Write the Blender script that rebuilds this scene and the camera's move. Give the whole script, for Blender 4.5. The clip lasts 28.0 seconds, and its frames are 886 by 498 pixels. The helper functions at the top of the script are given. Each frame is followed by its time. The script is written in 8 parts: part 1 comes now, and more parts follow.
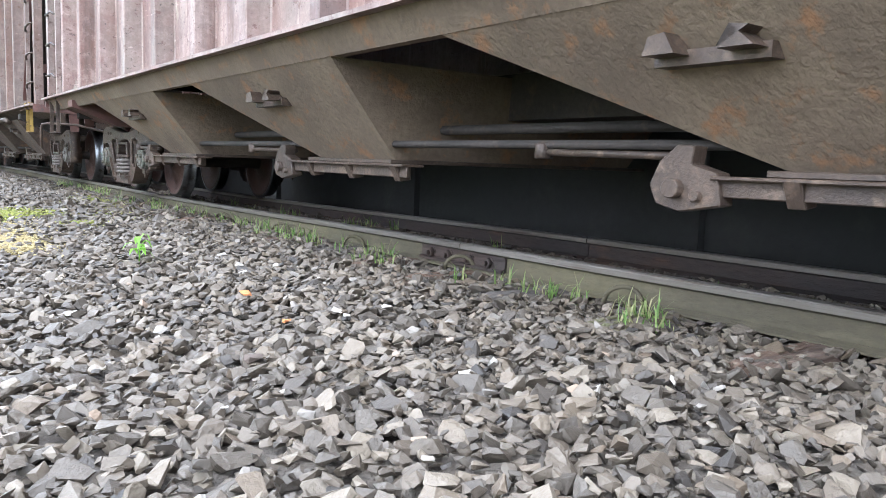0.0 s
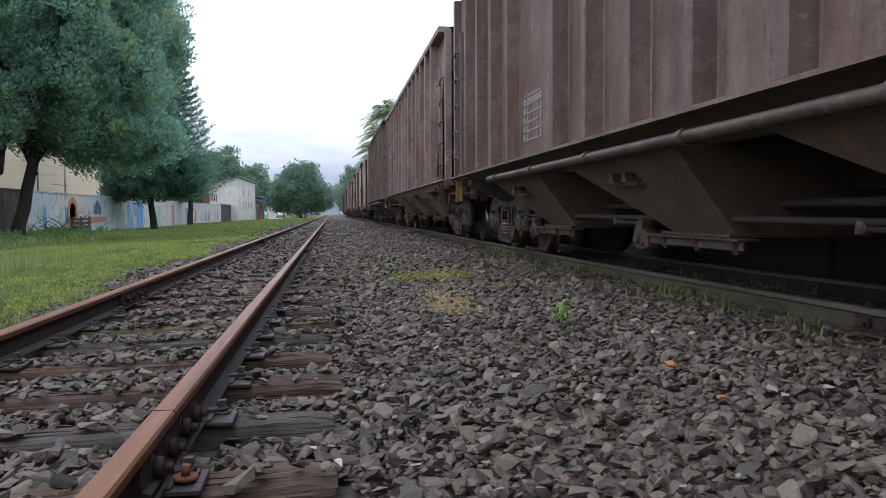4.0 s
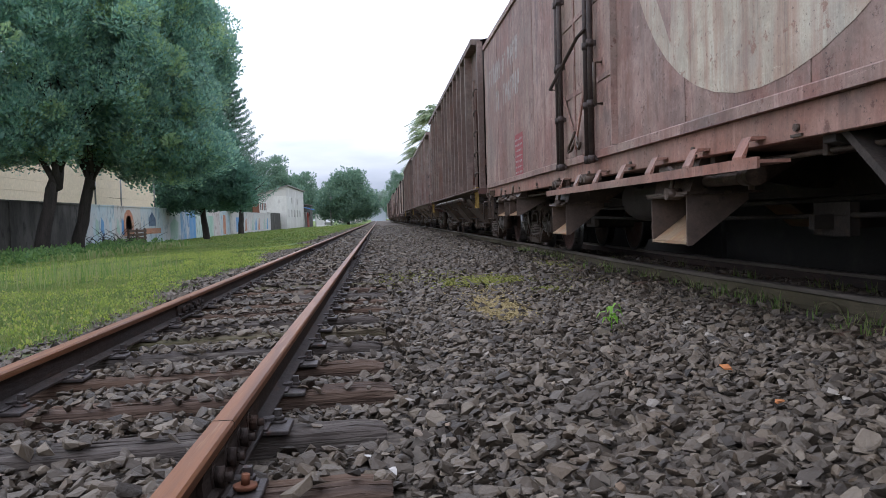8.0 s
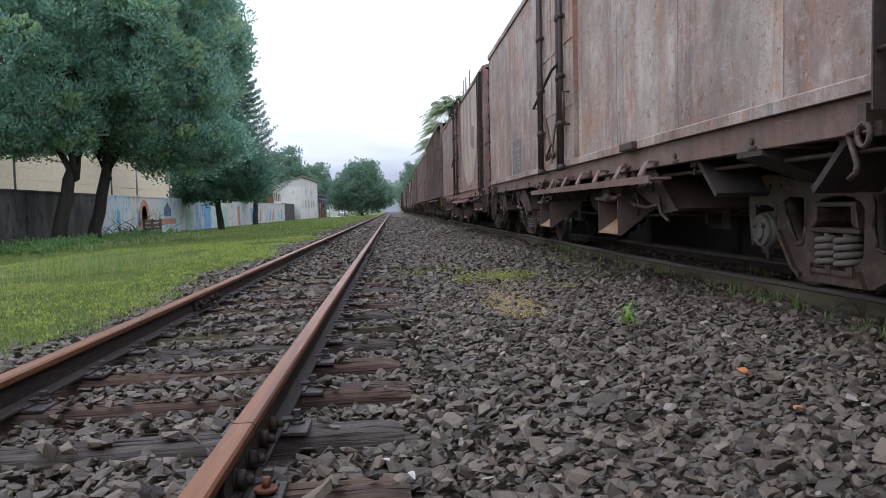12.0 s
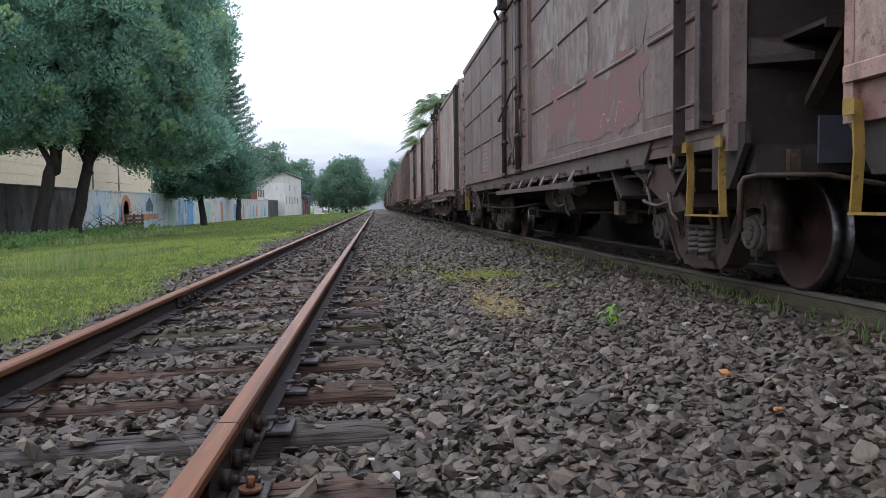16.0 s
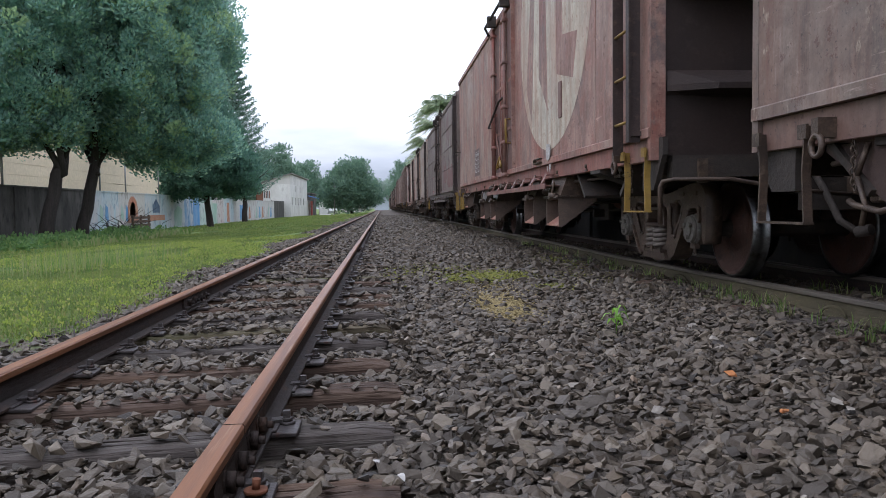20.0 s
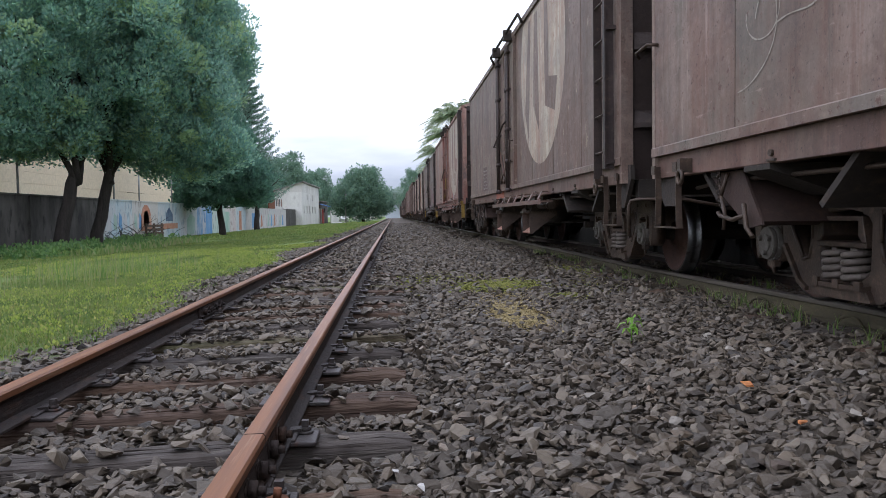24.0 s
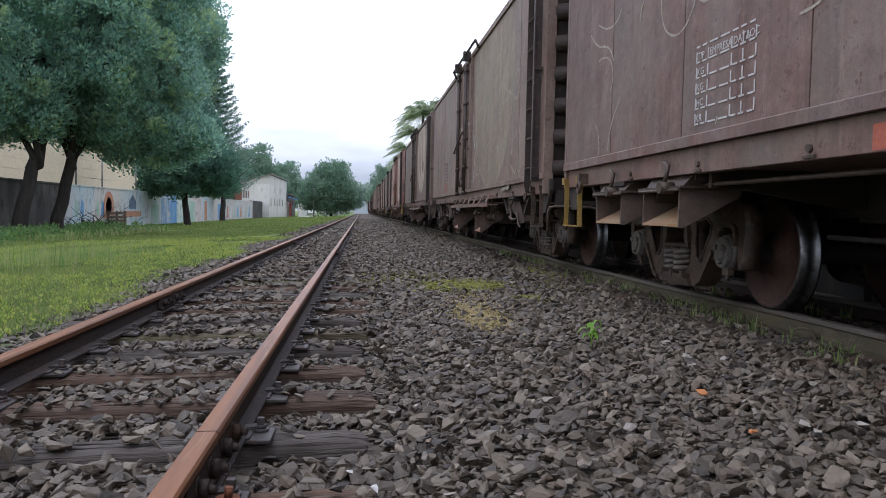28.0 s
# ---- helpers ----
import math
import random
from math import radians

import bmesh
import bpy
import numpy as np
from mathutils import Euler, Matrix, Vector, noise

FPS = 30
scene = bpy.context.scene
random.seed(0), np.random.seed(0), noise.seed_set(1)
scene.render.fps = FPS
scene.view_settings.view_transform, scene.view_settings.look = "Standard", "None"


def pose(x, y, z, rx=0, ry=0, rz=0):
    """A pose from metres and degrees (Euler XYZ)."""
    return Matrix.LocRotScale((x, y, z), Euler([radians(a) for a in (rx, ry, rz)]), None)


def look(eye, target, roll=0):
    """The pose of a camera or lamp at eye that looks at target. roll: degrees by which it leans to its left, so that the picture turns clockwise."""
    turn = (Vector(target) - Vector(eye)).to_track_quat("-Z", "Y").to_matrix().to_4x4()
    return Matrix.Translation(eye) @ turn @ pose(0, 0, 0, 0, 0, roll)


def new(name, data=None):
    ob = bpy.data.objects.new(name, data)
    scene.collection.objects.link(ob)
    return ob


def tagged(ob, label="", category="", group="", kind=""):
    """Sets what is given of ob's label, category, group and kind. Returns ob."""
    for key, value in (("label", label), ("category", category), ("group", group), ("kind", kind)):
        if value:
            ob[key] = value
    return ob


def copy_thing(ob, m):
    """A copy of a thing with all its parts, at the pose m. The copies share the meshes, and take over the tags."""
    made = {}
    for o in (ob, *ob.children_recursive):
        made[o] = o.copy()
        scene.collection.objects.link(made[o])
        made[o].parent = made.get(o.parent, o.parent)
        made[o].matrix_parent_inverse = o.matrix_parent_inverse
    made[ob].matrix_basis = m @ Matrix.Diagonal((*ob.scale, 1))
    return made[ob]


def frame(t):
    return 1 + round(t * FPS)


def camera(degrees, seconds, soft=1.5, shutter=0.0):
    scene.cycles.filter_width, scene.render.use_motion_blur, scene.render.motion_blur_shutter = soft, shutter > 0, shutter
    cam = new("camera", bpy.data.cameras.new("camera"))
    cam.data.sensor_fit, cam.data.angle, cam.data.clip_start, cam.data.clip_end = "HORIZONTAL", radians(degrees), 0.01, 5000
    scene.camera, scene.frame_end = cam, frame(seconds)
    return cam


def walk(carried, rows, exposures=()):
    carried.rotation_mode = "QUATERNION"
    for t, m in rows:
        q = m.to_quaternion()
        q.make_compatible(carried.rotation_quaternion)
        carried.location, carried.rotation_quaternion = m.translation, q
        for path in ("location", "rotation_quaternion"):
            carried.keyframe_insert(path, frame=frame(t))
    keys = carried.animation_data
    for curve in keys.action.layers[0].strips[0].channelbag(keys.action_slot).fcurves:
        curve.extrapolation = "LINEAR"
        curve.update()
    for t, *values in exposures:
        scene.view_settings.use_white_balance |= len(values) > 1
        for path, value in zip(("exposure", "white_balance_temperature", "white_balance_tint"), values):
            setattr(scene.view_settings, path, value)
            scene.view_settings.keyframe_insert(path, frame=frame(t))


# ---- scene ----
cam = camera(60.0, 28.0, soft=0.1)
EXPOSURE = [(0, 2.86, 5740, 8), (0.5, 2.6, 5800, 8), (1.0, 2.2, 5870, 9), (1.5, 1.68, 5920, 10), (2.0, 1.09, 5960, 11), (3.0, 0.65, 5990, 13), (5.5, 0.73, 6060, 15), (28, 0.73, 6060, 15)]
PATH = [
    (0, (0.72, 0.34, 0.644), (1.894, 1.944, 0.424), 2.0),
    (0.5, (0.684, 0.361, 0.614), (1.637, 2.101, 0.357), 3.5),
    (1, (0.625, 0.369, 0.635), (1.385, 2.198, 0.358), 2.3),
    (1.5, (0.575, 0.357, 0.67), (1.173, 2.253, 0.447), 1.3),
    (2, (0.536, 0.337, 0.704), (1.032, 2.27, 0.583), 0.6),
    (2.5, (0.522, 0.323, 0.718), (0.893, 2.286, 0.619), 0.2),
    (3, (0.518, 0.323, 0.729), (0.845, 2.293, 0.632), -0.0),
    (3.5, (0.51, 0.323, 0.725), (0.816, 2.297, 0.629), -0.1),
    (5.5, (0.496, 0.321, 0.727), (0.728, 2.305, 0.637), -0.6),
    (6, (0.502, 0.322, 0.721), (0.72, 2.308, 0.632), -0.8),
    (6.5, (0.501, 0.32, 0.721), (0.709, 2.308, 0.635), -1.1),
    (7, (0.5, 0.317, 0.73), (0.692, 2.306, 0.645), -1.4),
    (7.5, (0.499, 0.316, 0.738), (0.676, 2.306, 0.656), -1.4),
    (8, (0.496, 0.31, 0.742), (0.66, 2.302, 0.659), -1.6),
    (8.5, (0.495, 0.31, 0.74), (0.646, 2.302, 0.658), -1.6),
    (9, (0.477, 0.307, 0.734), (0.611, 2.301, 0.65), -1.6),
    (9.5, (0.475, 0.312, 0.748), (0.595, 2.306, 0.654), -1.7),
    (10, (0.477, 0.315, 0.759), (0.596, 2.309, 0.658), -1.8),
    (10.5, (0.467, 0.303, 0.763), (0.58, 2.297, 0.655), -1.8),
    (11, (0.466, 0.3, 0.777), (0.57, 2.295, 0.668), -1.3),
    (11.5, (0.471, 0.301, 0.778), (0.578, 2.295, 0.672), -1.3),
    (12, (0.478, 0.305, 0.787), (0.607, 2.298, 0.682), -1.3),
    (12.5, (0.486, 0.309, 0.79), (0.662, 2.298, 0.685), -1.4),
    (13, (0.479, 0.306, 0.782), (0.662, 2.295, 0.678), -1.2),
    (13.5, (0.465, 0.3, 0.789), (0.631, 2.29, 0.682), -1.3),
    (15.5, (0.471, 0.297, 0.797), (0.632, 2.287, 0.687), -1.0),
    (16, (0.469, 0.298, 0.797), (0.64, 2.287, 0.686), -0.7),
    (16.5, (0.468, 0.302, 0.793), (0.641, 2.291, 0.685), -0.6),
    (17, (0.466, 0.302, 0.795), (0.635, 2.292, 0.686), -0.7),
    (17.5, (0.465, 0.295, 0.804), (0.626, 2.286, 0.694), -0.8),
    (18, (0.462, 0.293, 0.804), (0.608, 2.285, 0.696), -0.8),
    (18.5, (0.466, 0.297, 0.803), (0.612, 2.289, 0.696), -0.8),
    (19, (0.465, 0.295, 0.806), (0.629, 2.285, 0.697), -0.8),
    (19.5, (0.468, 0.294, 0.805), (0.624, 2.285, 0.697), -0.9),
    (20, (0.472, 0.297, 0.801), (0.628, 2.288, 0.692), -0.8),
    (20.5, (0.47, 0.295, 0.806), (0.64, 2.285, 0.695), -0.8),
    (21, (0.476, 0.296, 0.803), (0.633, 2.287, 0.695), -0.8),
    (21.5, (0.474, 0.299, 0.809), (0.627, 2.29, 0.7), -0.9),
    (22, (0.465, 0.293, 0.811), (0.603, 2.286, 0.723), -0.9),
    (22.5, (0.457, 0.288, 0.809), (0.583, 2.282, 0.721), -0.8),
    (24.5, (0.446, 0.278, 0.815), (0.576, 2.272, 0.727), -0.9),
    (25, (0.45, 0.284, 0.816), (0.597, 2.276, 0.726), -0.7),
    (25.5, (0.45, 0.289, 0.812), (0.628, 2.279, 0.722), -0.3),
    (26, (0.457, 0.285, 0.819), (0.628, 2.276, 0.73), -0.3),
    (26.5, (0.46, 0.286, 0.821), (0.643, 2.275, 0.727), -0.3),
    (27, (0.462, 0.286, 0.824), (0.634, 2.276, 0.729), 0.2),
    (27.5, (0.463, 0.278, 0.828), (0.639, 2.268, 0.734), 1.1),
    (28, (0.463, 0.281, 0.826), (0.676, 2.268, 0.733), 1.2),
]
walk(cam, [(t, look(eye, target, roll)) for t, eye, target, roll in PATH], EXPOSURE)

# ---- light ----
world = bpy.data.worlds.new("overcast_sky")
scene.world = world
world.use_nodes = True
wn, wl = world.node_tree.nodes, world.node_tree.links
wn.clear()
sky = wn.new("ShaderNodeTexSky")
sky.sky_type, sky.sun_disc = "NISHITA", False
sky.sun_elevation, sky.sun_rotation = radians(52), radians(-110)
sky.dust_density, sky.air_density = 4.0, 1.0
tc = wn.new("ShaderNodeTexCoord")
mp = wn.new("ShaderNodeMapping")
mp.inputs["Scale"].default_value = (1.4, 1.4, 7.0)
cloud = wn.new("ShaderNodeTexNoise")
cloud.inputs["Scale"].default_value, cloud.inputs["Detail"].default_value = 1.6, 7.0
ramp = wn.new("ShaderNodeValToRGB")
ramp.color_ramp.elements[0].position, ramp.color_ramp.elements[0].color = 0.38, (5.9, 6.6, 7.7, 1)
ramp.color_ramp.elements[1].position, ramp.color_ramp.elements[1].color = 0.60, (10.9, 11.4, 12.4, 1)
mix = wn.new("ShaderNodeMix")
mix.data_type = "RGBA"
mix.inputs["Factor"].default_value = 0.88
bg = wn.new("ShaderNodeBackground")
bg.inputs["Strength"].default_value = 0.112
wo = wn.new("ShaderNodeOutputWorld")
wl.new(tc.outputs["Generated"], mp.inputs["Vector"])
wl.new(mp.outputs["Vector"], cloud.inputs["Vector"])
wl.new(cloud.outputs["Fac"], ramp.inputs["Fac"])
wl.new(sky.outputs["Color"], mix.inputs["A"])
wl.new(ramp.outputs["Color"], mix.inputs["B"])
up = wn.new("ShaderNodeSeparateXYZ")
wl.new(tc.outputs["Generated"], up.inputs[0])
rise = wn.new("ShaderNodeMapRange")
rise.inputs["From Min"].default_value, rise.inputs["From Max"].default_value = 0.02, 0.25
rise.inputs["To Min"].default_value, rise.inputs["To Max"].default_value = 0.48, 1.12
wl.new(up.outputs["Z"], rise.inputs["Value"])
dim = wn.new("ShaderNodeMix")
dim.data_type, dim.blend_type = "RGBA", "MULTIPLY"
dim.inputs["Factor"].default_value = 1.0
wl.new(mix.outputs["Result"], dim.inputs["A"])
wl.new(rise.outputs["Result"], dim.inputs["B"])
wl.new(dim.outputs["Result"], bg.inputs["Color"])
wl.new(bg.outputs["Background"], wo.inputs["Surface"])
sun_data = bpy.data.lights.new("sun", "SUN")
sun_data.energy, sun_data.angle, sun_data.color = 0.3, radians(40), (1.0, 0.99, 0.985)
sun = new("sun", sun_data)
sun.matrix_world = look((-8, -4, 14), (0, 2, 0))


# ---- materials ----
def shader(name, rough=0.8, metal=0.0):
    m = bpy.data.materials.new(name)
    m.use_nodes = True
    n, l = m.node_tree.nodes, m.node_tree.links
    b = n["Principled BSDF"]
    b.inputs["Roughness"].default_value, b.inputs["Metallic"].default_value = rough, metal
    b.inputs["Specular IOR Level"].default_value = 0.35
    return m, n, l, b


def coords(n, l, scale=(1, 1, 1), world_space=False):
    """Object coordinates, shifted by a random amount for each object."""
    t = n.new("ShaderNodeTexCoord")
    mp_ = n.new("ShaderNodeMapping")
    mp_.inputs["Scale"].default_value = scale
    info = n.new("ShaderNodeObjectInfo")
    mul = n.new("ShaderNodeMath")
    mul.operation = "MULTIPLY"
    mul.inputs[1].default_value = 57.0
    l.new(info.outputs["Random"], mul.inputs[0])
    l.new(t.outputs["Object"], mp_.inputs["Vector"])
    l.new(mul.outputs[0], mp_.inputs["Location"])
    return mp_.outputs["Vector"]


def noise_fac(n, l, vec, scale, detail=5.0, lo=0.35, hi=0.65, rough=0.6):
    t = n.new("ShaderNodeTexNoise")
    t.inputs["Scale"].default_value, t.inputs["Detail"].default_value = scale, detail
    t.inputs["Roughness"].default_value = rough
    l.new(vec, t.inputs["Vector"])
    r = n.new("ShaderNodeMapRange")
    r.inputs["From Min"].default_value, r.inputs["From Max"].default_value = lo, hi
    l.new(t.outputs["Fac"], r.inputs["Value"])
    return r.outputs["Result"]


def blend(n, l, fac, a, b):
    x = n.new("ShaderNodeMix")
    x.data_type = "RGBA"
    for key, v in (("A", a), ("B", b)):
        if isinstance(v, tuple):
            x.inputs[key].default_value = (*v, 1)
        else:
            l.new(v, x.inputs[key])
    if isinstance(fac, float):
        x.inputs["Factor"].default_value = fac
    else:
        l.new(fac, x.inputs["Factor"])
    return x.outputs["Result"]


def relief(n, l, b, fac, strength, distance=0.01):
    bp = n.new("ShaderNodeBump")
    bp.inputs["Strength"].default_value, bp.inputs["Distance"].default_value = strength, distance
    l.new(fac, bp.inputs["Height"])
    l.new(bp.outputs["Normal"], b.inputs["Normal"])


def worn(name, base, second, third=None, rough=0.8, metal=0.0, scale=3.0, fine=40.0, bump=0.3, stretch=(1, 1, 1), amount=(0.4, 0.65), third_at=(0.55, 0.7)):
    """Two or three colours in patches, a fine grain, and relief."""
    m, n, l, b = shader(name, rough, metal)
    v = coords(n, l, stretch)
    f1 = noise_fac(n, l, v, scale, 6.0, *amount)
    col = blend(n, l, f1, base, second)
    if third:
        f2 = noise_fac(n, l, v, scale * 3.1, 8.0, *third_at)
        col = blend(n, l, f2, col, third)
    f3 = noise_fac(n, l, v, fine, 4.0, 0.3, 0.75)
    dark = tuple(c * 0.62 for c in base)
    half = n.new("ShaderNodeMath")
    half.operation = "MULTIPLY"
    half.inputs[1].default_value = 0.55
    l.new(f3, half.inputs[0])
    col = blend(n, l, half.outputs[0], col, dark)
    l.new(col, b.inputs["Base Color"])
    relief(n, l, b, f3, bump)
    return m


def islands(name, colors, rough=0.85, fine=30.0, bump=0.3, spec=0.3, through_light=0.0, patches=0.0):
    """A colour for each loose piece of a mesh, with grain."""
    m, n, l, b = shader(name, rough)
    b.inputs["Specular IOR Level"].default_value = spec
    g = n.new("ShaderNodeNewGeometry")
    r = n.new("ShaderNodeValToRGB")
    el = r.color_ramp.elements
    while len(el) < len(colors):
        el.new(0.5)
    for i, c in enumerate(colors):
        el[i].position, el[i].color = i / (len(colors) - 1), (*c, 1)
    l.new(g.outputs["Random Per Island"], r.inputs["Fac"])
    v = coords(n, l)
    f = noise_fac(n, l, v, fine, 4.0, 0.3, 0.75)
    half = n.new("ShaderNodeMath")
    half.operation = "MULTIPLY"
    half.inputs[1].default_value = 0.45
    l.new(f, half.inputs[0])
    sh = n.new("ShaderNodeMix")
    sh.data_type, sh.blend_type = "RGBA", "MULTIPLY"
    l.new(half.outputs[0], sh.inputs["Factor"])
    l.new(r.outputs["Color"], sh.inputs["A"])
    sh.inputs["B"].default_value = (0.45, 0.43, 0.4, 1)
    if patches:
        tint = sh
        sh = n.new("ShaderNodeMix")
        sh.data_type, sh.blend_type = "RGBA", "MULTIPLY"
        l.new(noise_fac(n, l, v, patches, 5.0, 0.42, 0.62), sh.inputs["Factor"])
        l.new(tint.outputs["Result"], sh.inputs["A"])
        sh.inputs["B"].default_value = (0.62, 0.72, 0.75, 1)
    l.new(sh.outputs["Result"], b.inputs["Base Color"])
    if bump:
        relief(n, l, b, f, bump, 0.004)
    if through_light:
        tr = n.new("ShaderNodeBsdfTranslucent")
        boost = n.new("ShaderNodeMix")
        boost.data_type, boost.blend_type = "RGBA", "MULTIPLY"
        boost.inputs["Factor"].default_value = 1.0
        boost.inputs["B"].default_value = (1.55, 1.6, 1.5, 1)
        l.new(sh.outputs["Result"], boost.inputs["A"])
        l.new(boost.outputs["Result"], tr.inputs["Color"])
        ms = n.new("ShaderNodeMixShader")
        ms.inputs["Fac"].default_value = through_light
        l.new(b.outputs["BSDF"], ms.inputs[1])
        l.new(tr.outputs["BSDF"], ms.inputs[2])
        l.new(ms.outputs["Shader"], n["Material Output"].inputs["Surface"])
    return m


def paint(name, base, faded, rust, grime=(0.035, 0.026, 0.022), wear=0.5, patch=None, patch_size=1.2, patch_at=0.55):
    """Old wagon paint: faded patches, vertical runs of rust and soot, scuffs, chips and pits."""
    m, n, l, b = shader(name, 0.58)
    v = coords(n, l)
    runs = coords(n, l, (1.0, 1.7, 0.13))
    scratch = coords(n, l, (1.0, 0.35, 3.0))

    def part_of(fac, k):
        q = n.new("ShaderNodeMath")
        q.operation, q.inputs[1].default_value = "MULTIPLY", k
        l.new(fac, q.inputs[0])
        return q.outputs[0]

    fade = noise_fac(n, l, v, 0.9, 8.0, 0.42, 0.58, 0.7)
    cloud_ = noise_fac(n, l, v, 3.7, 8.0, 0.46, 0.60, 0.72)
    run1 = noise_fac(n, l, runs, 2.6, 5.0, 0.52 - 0.06 * wear, 0.76 - 0.1 * wear, 0.7)
    run2 = noise_fac(n, l, runs, 4.3, 8.0, 0.52, 0.70, 0.72)
    run3 = noise_fac(n, l, runs, 6.1, 9.0, 0.58, 0.70, 0.75)
    chips = noise_fac(n, l, v, 9.0, 9.0, 0.59, 0.63, 0.72)
    pits = noise_fac(n, l, v, 31.0, 7.0, 0.60, 0.66, 0.7)
    scuff = noise_fac(n, l, scratch, 6.0, 9.0, 0.62, 0.69, 0.75)
    fine = noise_fac(n, l, v, 60.0, 5.0, 0.35, 0.75)
    smudge = noise_fac(n, l, v, 1.35, 4.0, 0.50, 0.72, 0.6)
    light = tuple(min(0.62, c * 1.6 + 0.05) for c in faded)
    rusty = tuple(0.6 * a + 0.4 * g for a, g in zip(rust, grime))
    col = blend(n, l, fade, base, faded)
    col = blend(n, l, part_of(cloud_, 0.75), col, tuple(0.5 * (a + f) * 0.72 for a, f in zip(base, faded)))
    col = blend(n, l, part_of(run1, 0.9), col, rust)
    if patch:
        spots = noise_fac(n, l, coords(n, l, (1.0, 1.0, 0.45)), patch_size, 9.0, patch_at, patch_at + 0.05, 0.72)
        col = blend(n, l, part_of(spots, 0.8), col, patch)
    col = blend(n, l, part_of(run3, 0.5), col, light)
    col = blend(n, l, part_of(run2, 0.55), col, grime)
    col = blend(n, l, part_of(smudge, 0.5), col, tuple(0.35 * (sum(base) / 3) + 0.35 * g + 0.012 for g in grime))
    stain = noise_fac(n, l, coords(n, l, (1.0, 0.8, 0.2)), 1.5, 7.0, 0.50, 0.66, 0.66)
    drip = noise_fac(n, l, coords(n, l, (1.0, 6.0, 0.28)), 2.4, 6.0, 0.60, 0.72, 0.62)
    mottle = noise_fac(n, l, v, 13.0, 7.0, 0.52, 0.66, 0.7)
    drift = noise_fac(n, l, coords(n, l, (1.0, 0.9, 0.4)), 1.1, 6.0, 0.46, 0.62, 0.65)
    grey = sum(faded) / 3
    col = blend(n, l, part_of(drift, 0.38), col, (grey * 1.12, grey * 1.0, grey * 0.82))
    col = blend(n, l, part_of(mottle, 0.3), col, tuple(min(0.6, f * 1.25 + 0.02) for f in faded))
    col = blend(n, l, part_of(stain, 0.5), col, tuple(0.45 * a + 0.4 * g for a, g in zip(base, grime)))
    col = blend(n, l, part_of(drip, 0.5), col, tuple(0.75 * r + 0.01 for r in rust))
    col = blend(n, l, part_of(scuff, 0.6), col, light)
    col = blend(n, l, part_of(chips, 0.8), col, rusty)
    col = blend(n, l, part_of(pits, 0.7), col, grime)
    col = blend(n, l, part_of(fine, 0.25), col, grime)
    l.new(col, b.inputs["Base Color"])
    dents = noise_fac(n, l, v, 1.7, 3.0, 0.2, 0.8)
    add = n.new("ShaderNodeMath")
    add.operation = "MULTIPLY_ADD"
    add.inputs[1].default_value = 6.0
    l.new(dents, add.inputs[0])
    l.new(part_of(chips, 0.35), add.inputs[2])
    relief(n, l, b, add.outputs[0], 0.4, 0.007)
    return m


M_STONE = islands("ballast_stone", [(0.027, 0.021, 0.016), (0.087, 0.067, 0.048), (0.117, 0.092, 0.067), (0.052, 0.040, 0.028), (0.093, 0.076, 0.059), (0.170, 0.138, 0.101), (0.105, 0.076, 0.050)], 0.6, 60.0, 0.8, 0.45)
M_GRASS = islands("grass_blades", [(0.093, 0.150, 0.031), (0.151, 0.214, 0.043), (0.212, 0.261, 0.055), (0.132, 0.185, 0.039), (0.304, 0.261, 0.101)], 0.6, 20.0, 0.0, 0.4, through_light=0.35, patches=0.7)
M_VERGE = islands("verge_weed_leaves", [(0.183, 0.260, 0.048), (0.281, 0.347, 0.067), (0.356, 0.385, 0.086), (0.216, 0.289, 0.058), (0.410, 0.366, 0.134)], 0.55, 20.0, 0.0, 0.4, through_light=0.4)
M_LEAF = islands("broad_leaves", [(0.132, 0.251, 0.221), (0.198, 0.330, 0.282), (0.271, 0.415, 0.301), (0.154, 0.283, 0.247), (0.220, 0.349, 0.295), (0.345, 0.475, 0.288)], 0.5, 8.0, 0.0, 0.5, through_light=0.6)
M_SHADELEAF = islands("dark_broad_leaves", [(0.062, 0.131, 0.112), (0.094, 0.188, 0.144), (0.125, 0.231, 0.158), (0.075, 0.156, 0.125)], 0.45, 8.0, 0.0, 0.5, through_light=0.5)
M_YOUNG = islands("young_leaves", [(0.27, 0.38, 0.21), (0.31, 0.42, 0.22), (0.24, 0.35, 0.20)], 0.45, 8.0, 0.0, 0.5, through_light=0.5)
M_PINE = islands("pine_needles", [(0.110, 0.193, 0.160), (0.154, 0.248, 0.193), (0.187, 0.286, 0.204)], 0.5, 8.0, 0.0, 0.5, through_light=0.4)
M_FARLEAF = islands("far_leaves", [(0.111, 0.185, 0.145), (0.148, 0.236, 0.175), (0.192, 0.280, 0.190), (0.126, 0.207, 0.151)], 0.6, 4.0, 0.0, through_light=0.45)
# distance haze is mixed into these leaf colours
M_HAZELEAF = islands("hazy_distant_leaves", [(0.24, 0.31, 0.27), (0.28, 0.35, 0.30), (0.32, 0.38, 0.33)], 0.7, 4.0, 0.0, through_light=0.45)
M_PALM = islands("palm_fronds", [(0.182, 0.247, 0.163), (0.234, 0.299, 0.189), (0.299, 0.351, 0.221), (0.351, 0.351, 0.215)], 0.45, 4.0, 0.0, 0.5, through_light=0.45)
M_BARK = worn("tree_bark", (0.03, 0.024, 0.021), (0.052, 0.042, 0.036), (0.018, 0.015, 0.013), 0.95, 0, 2.0, 14.0, 0.9, (3, 3, 0.6))
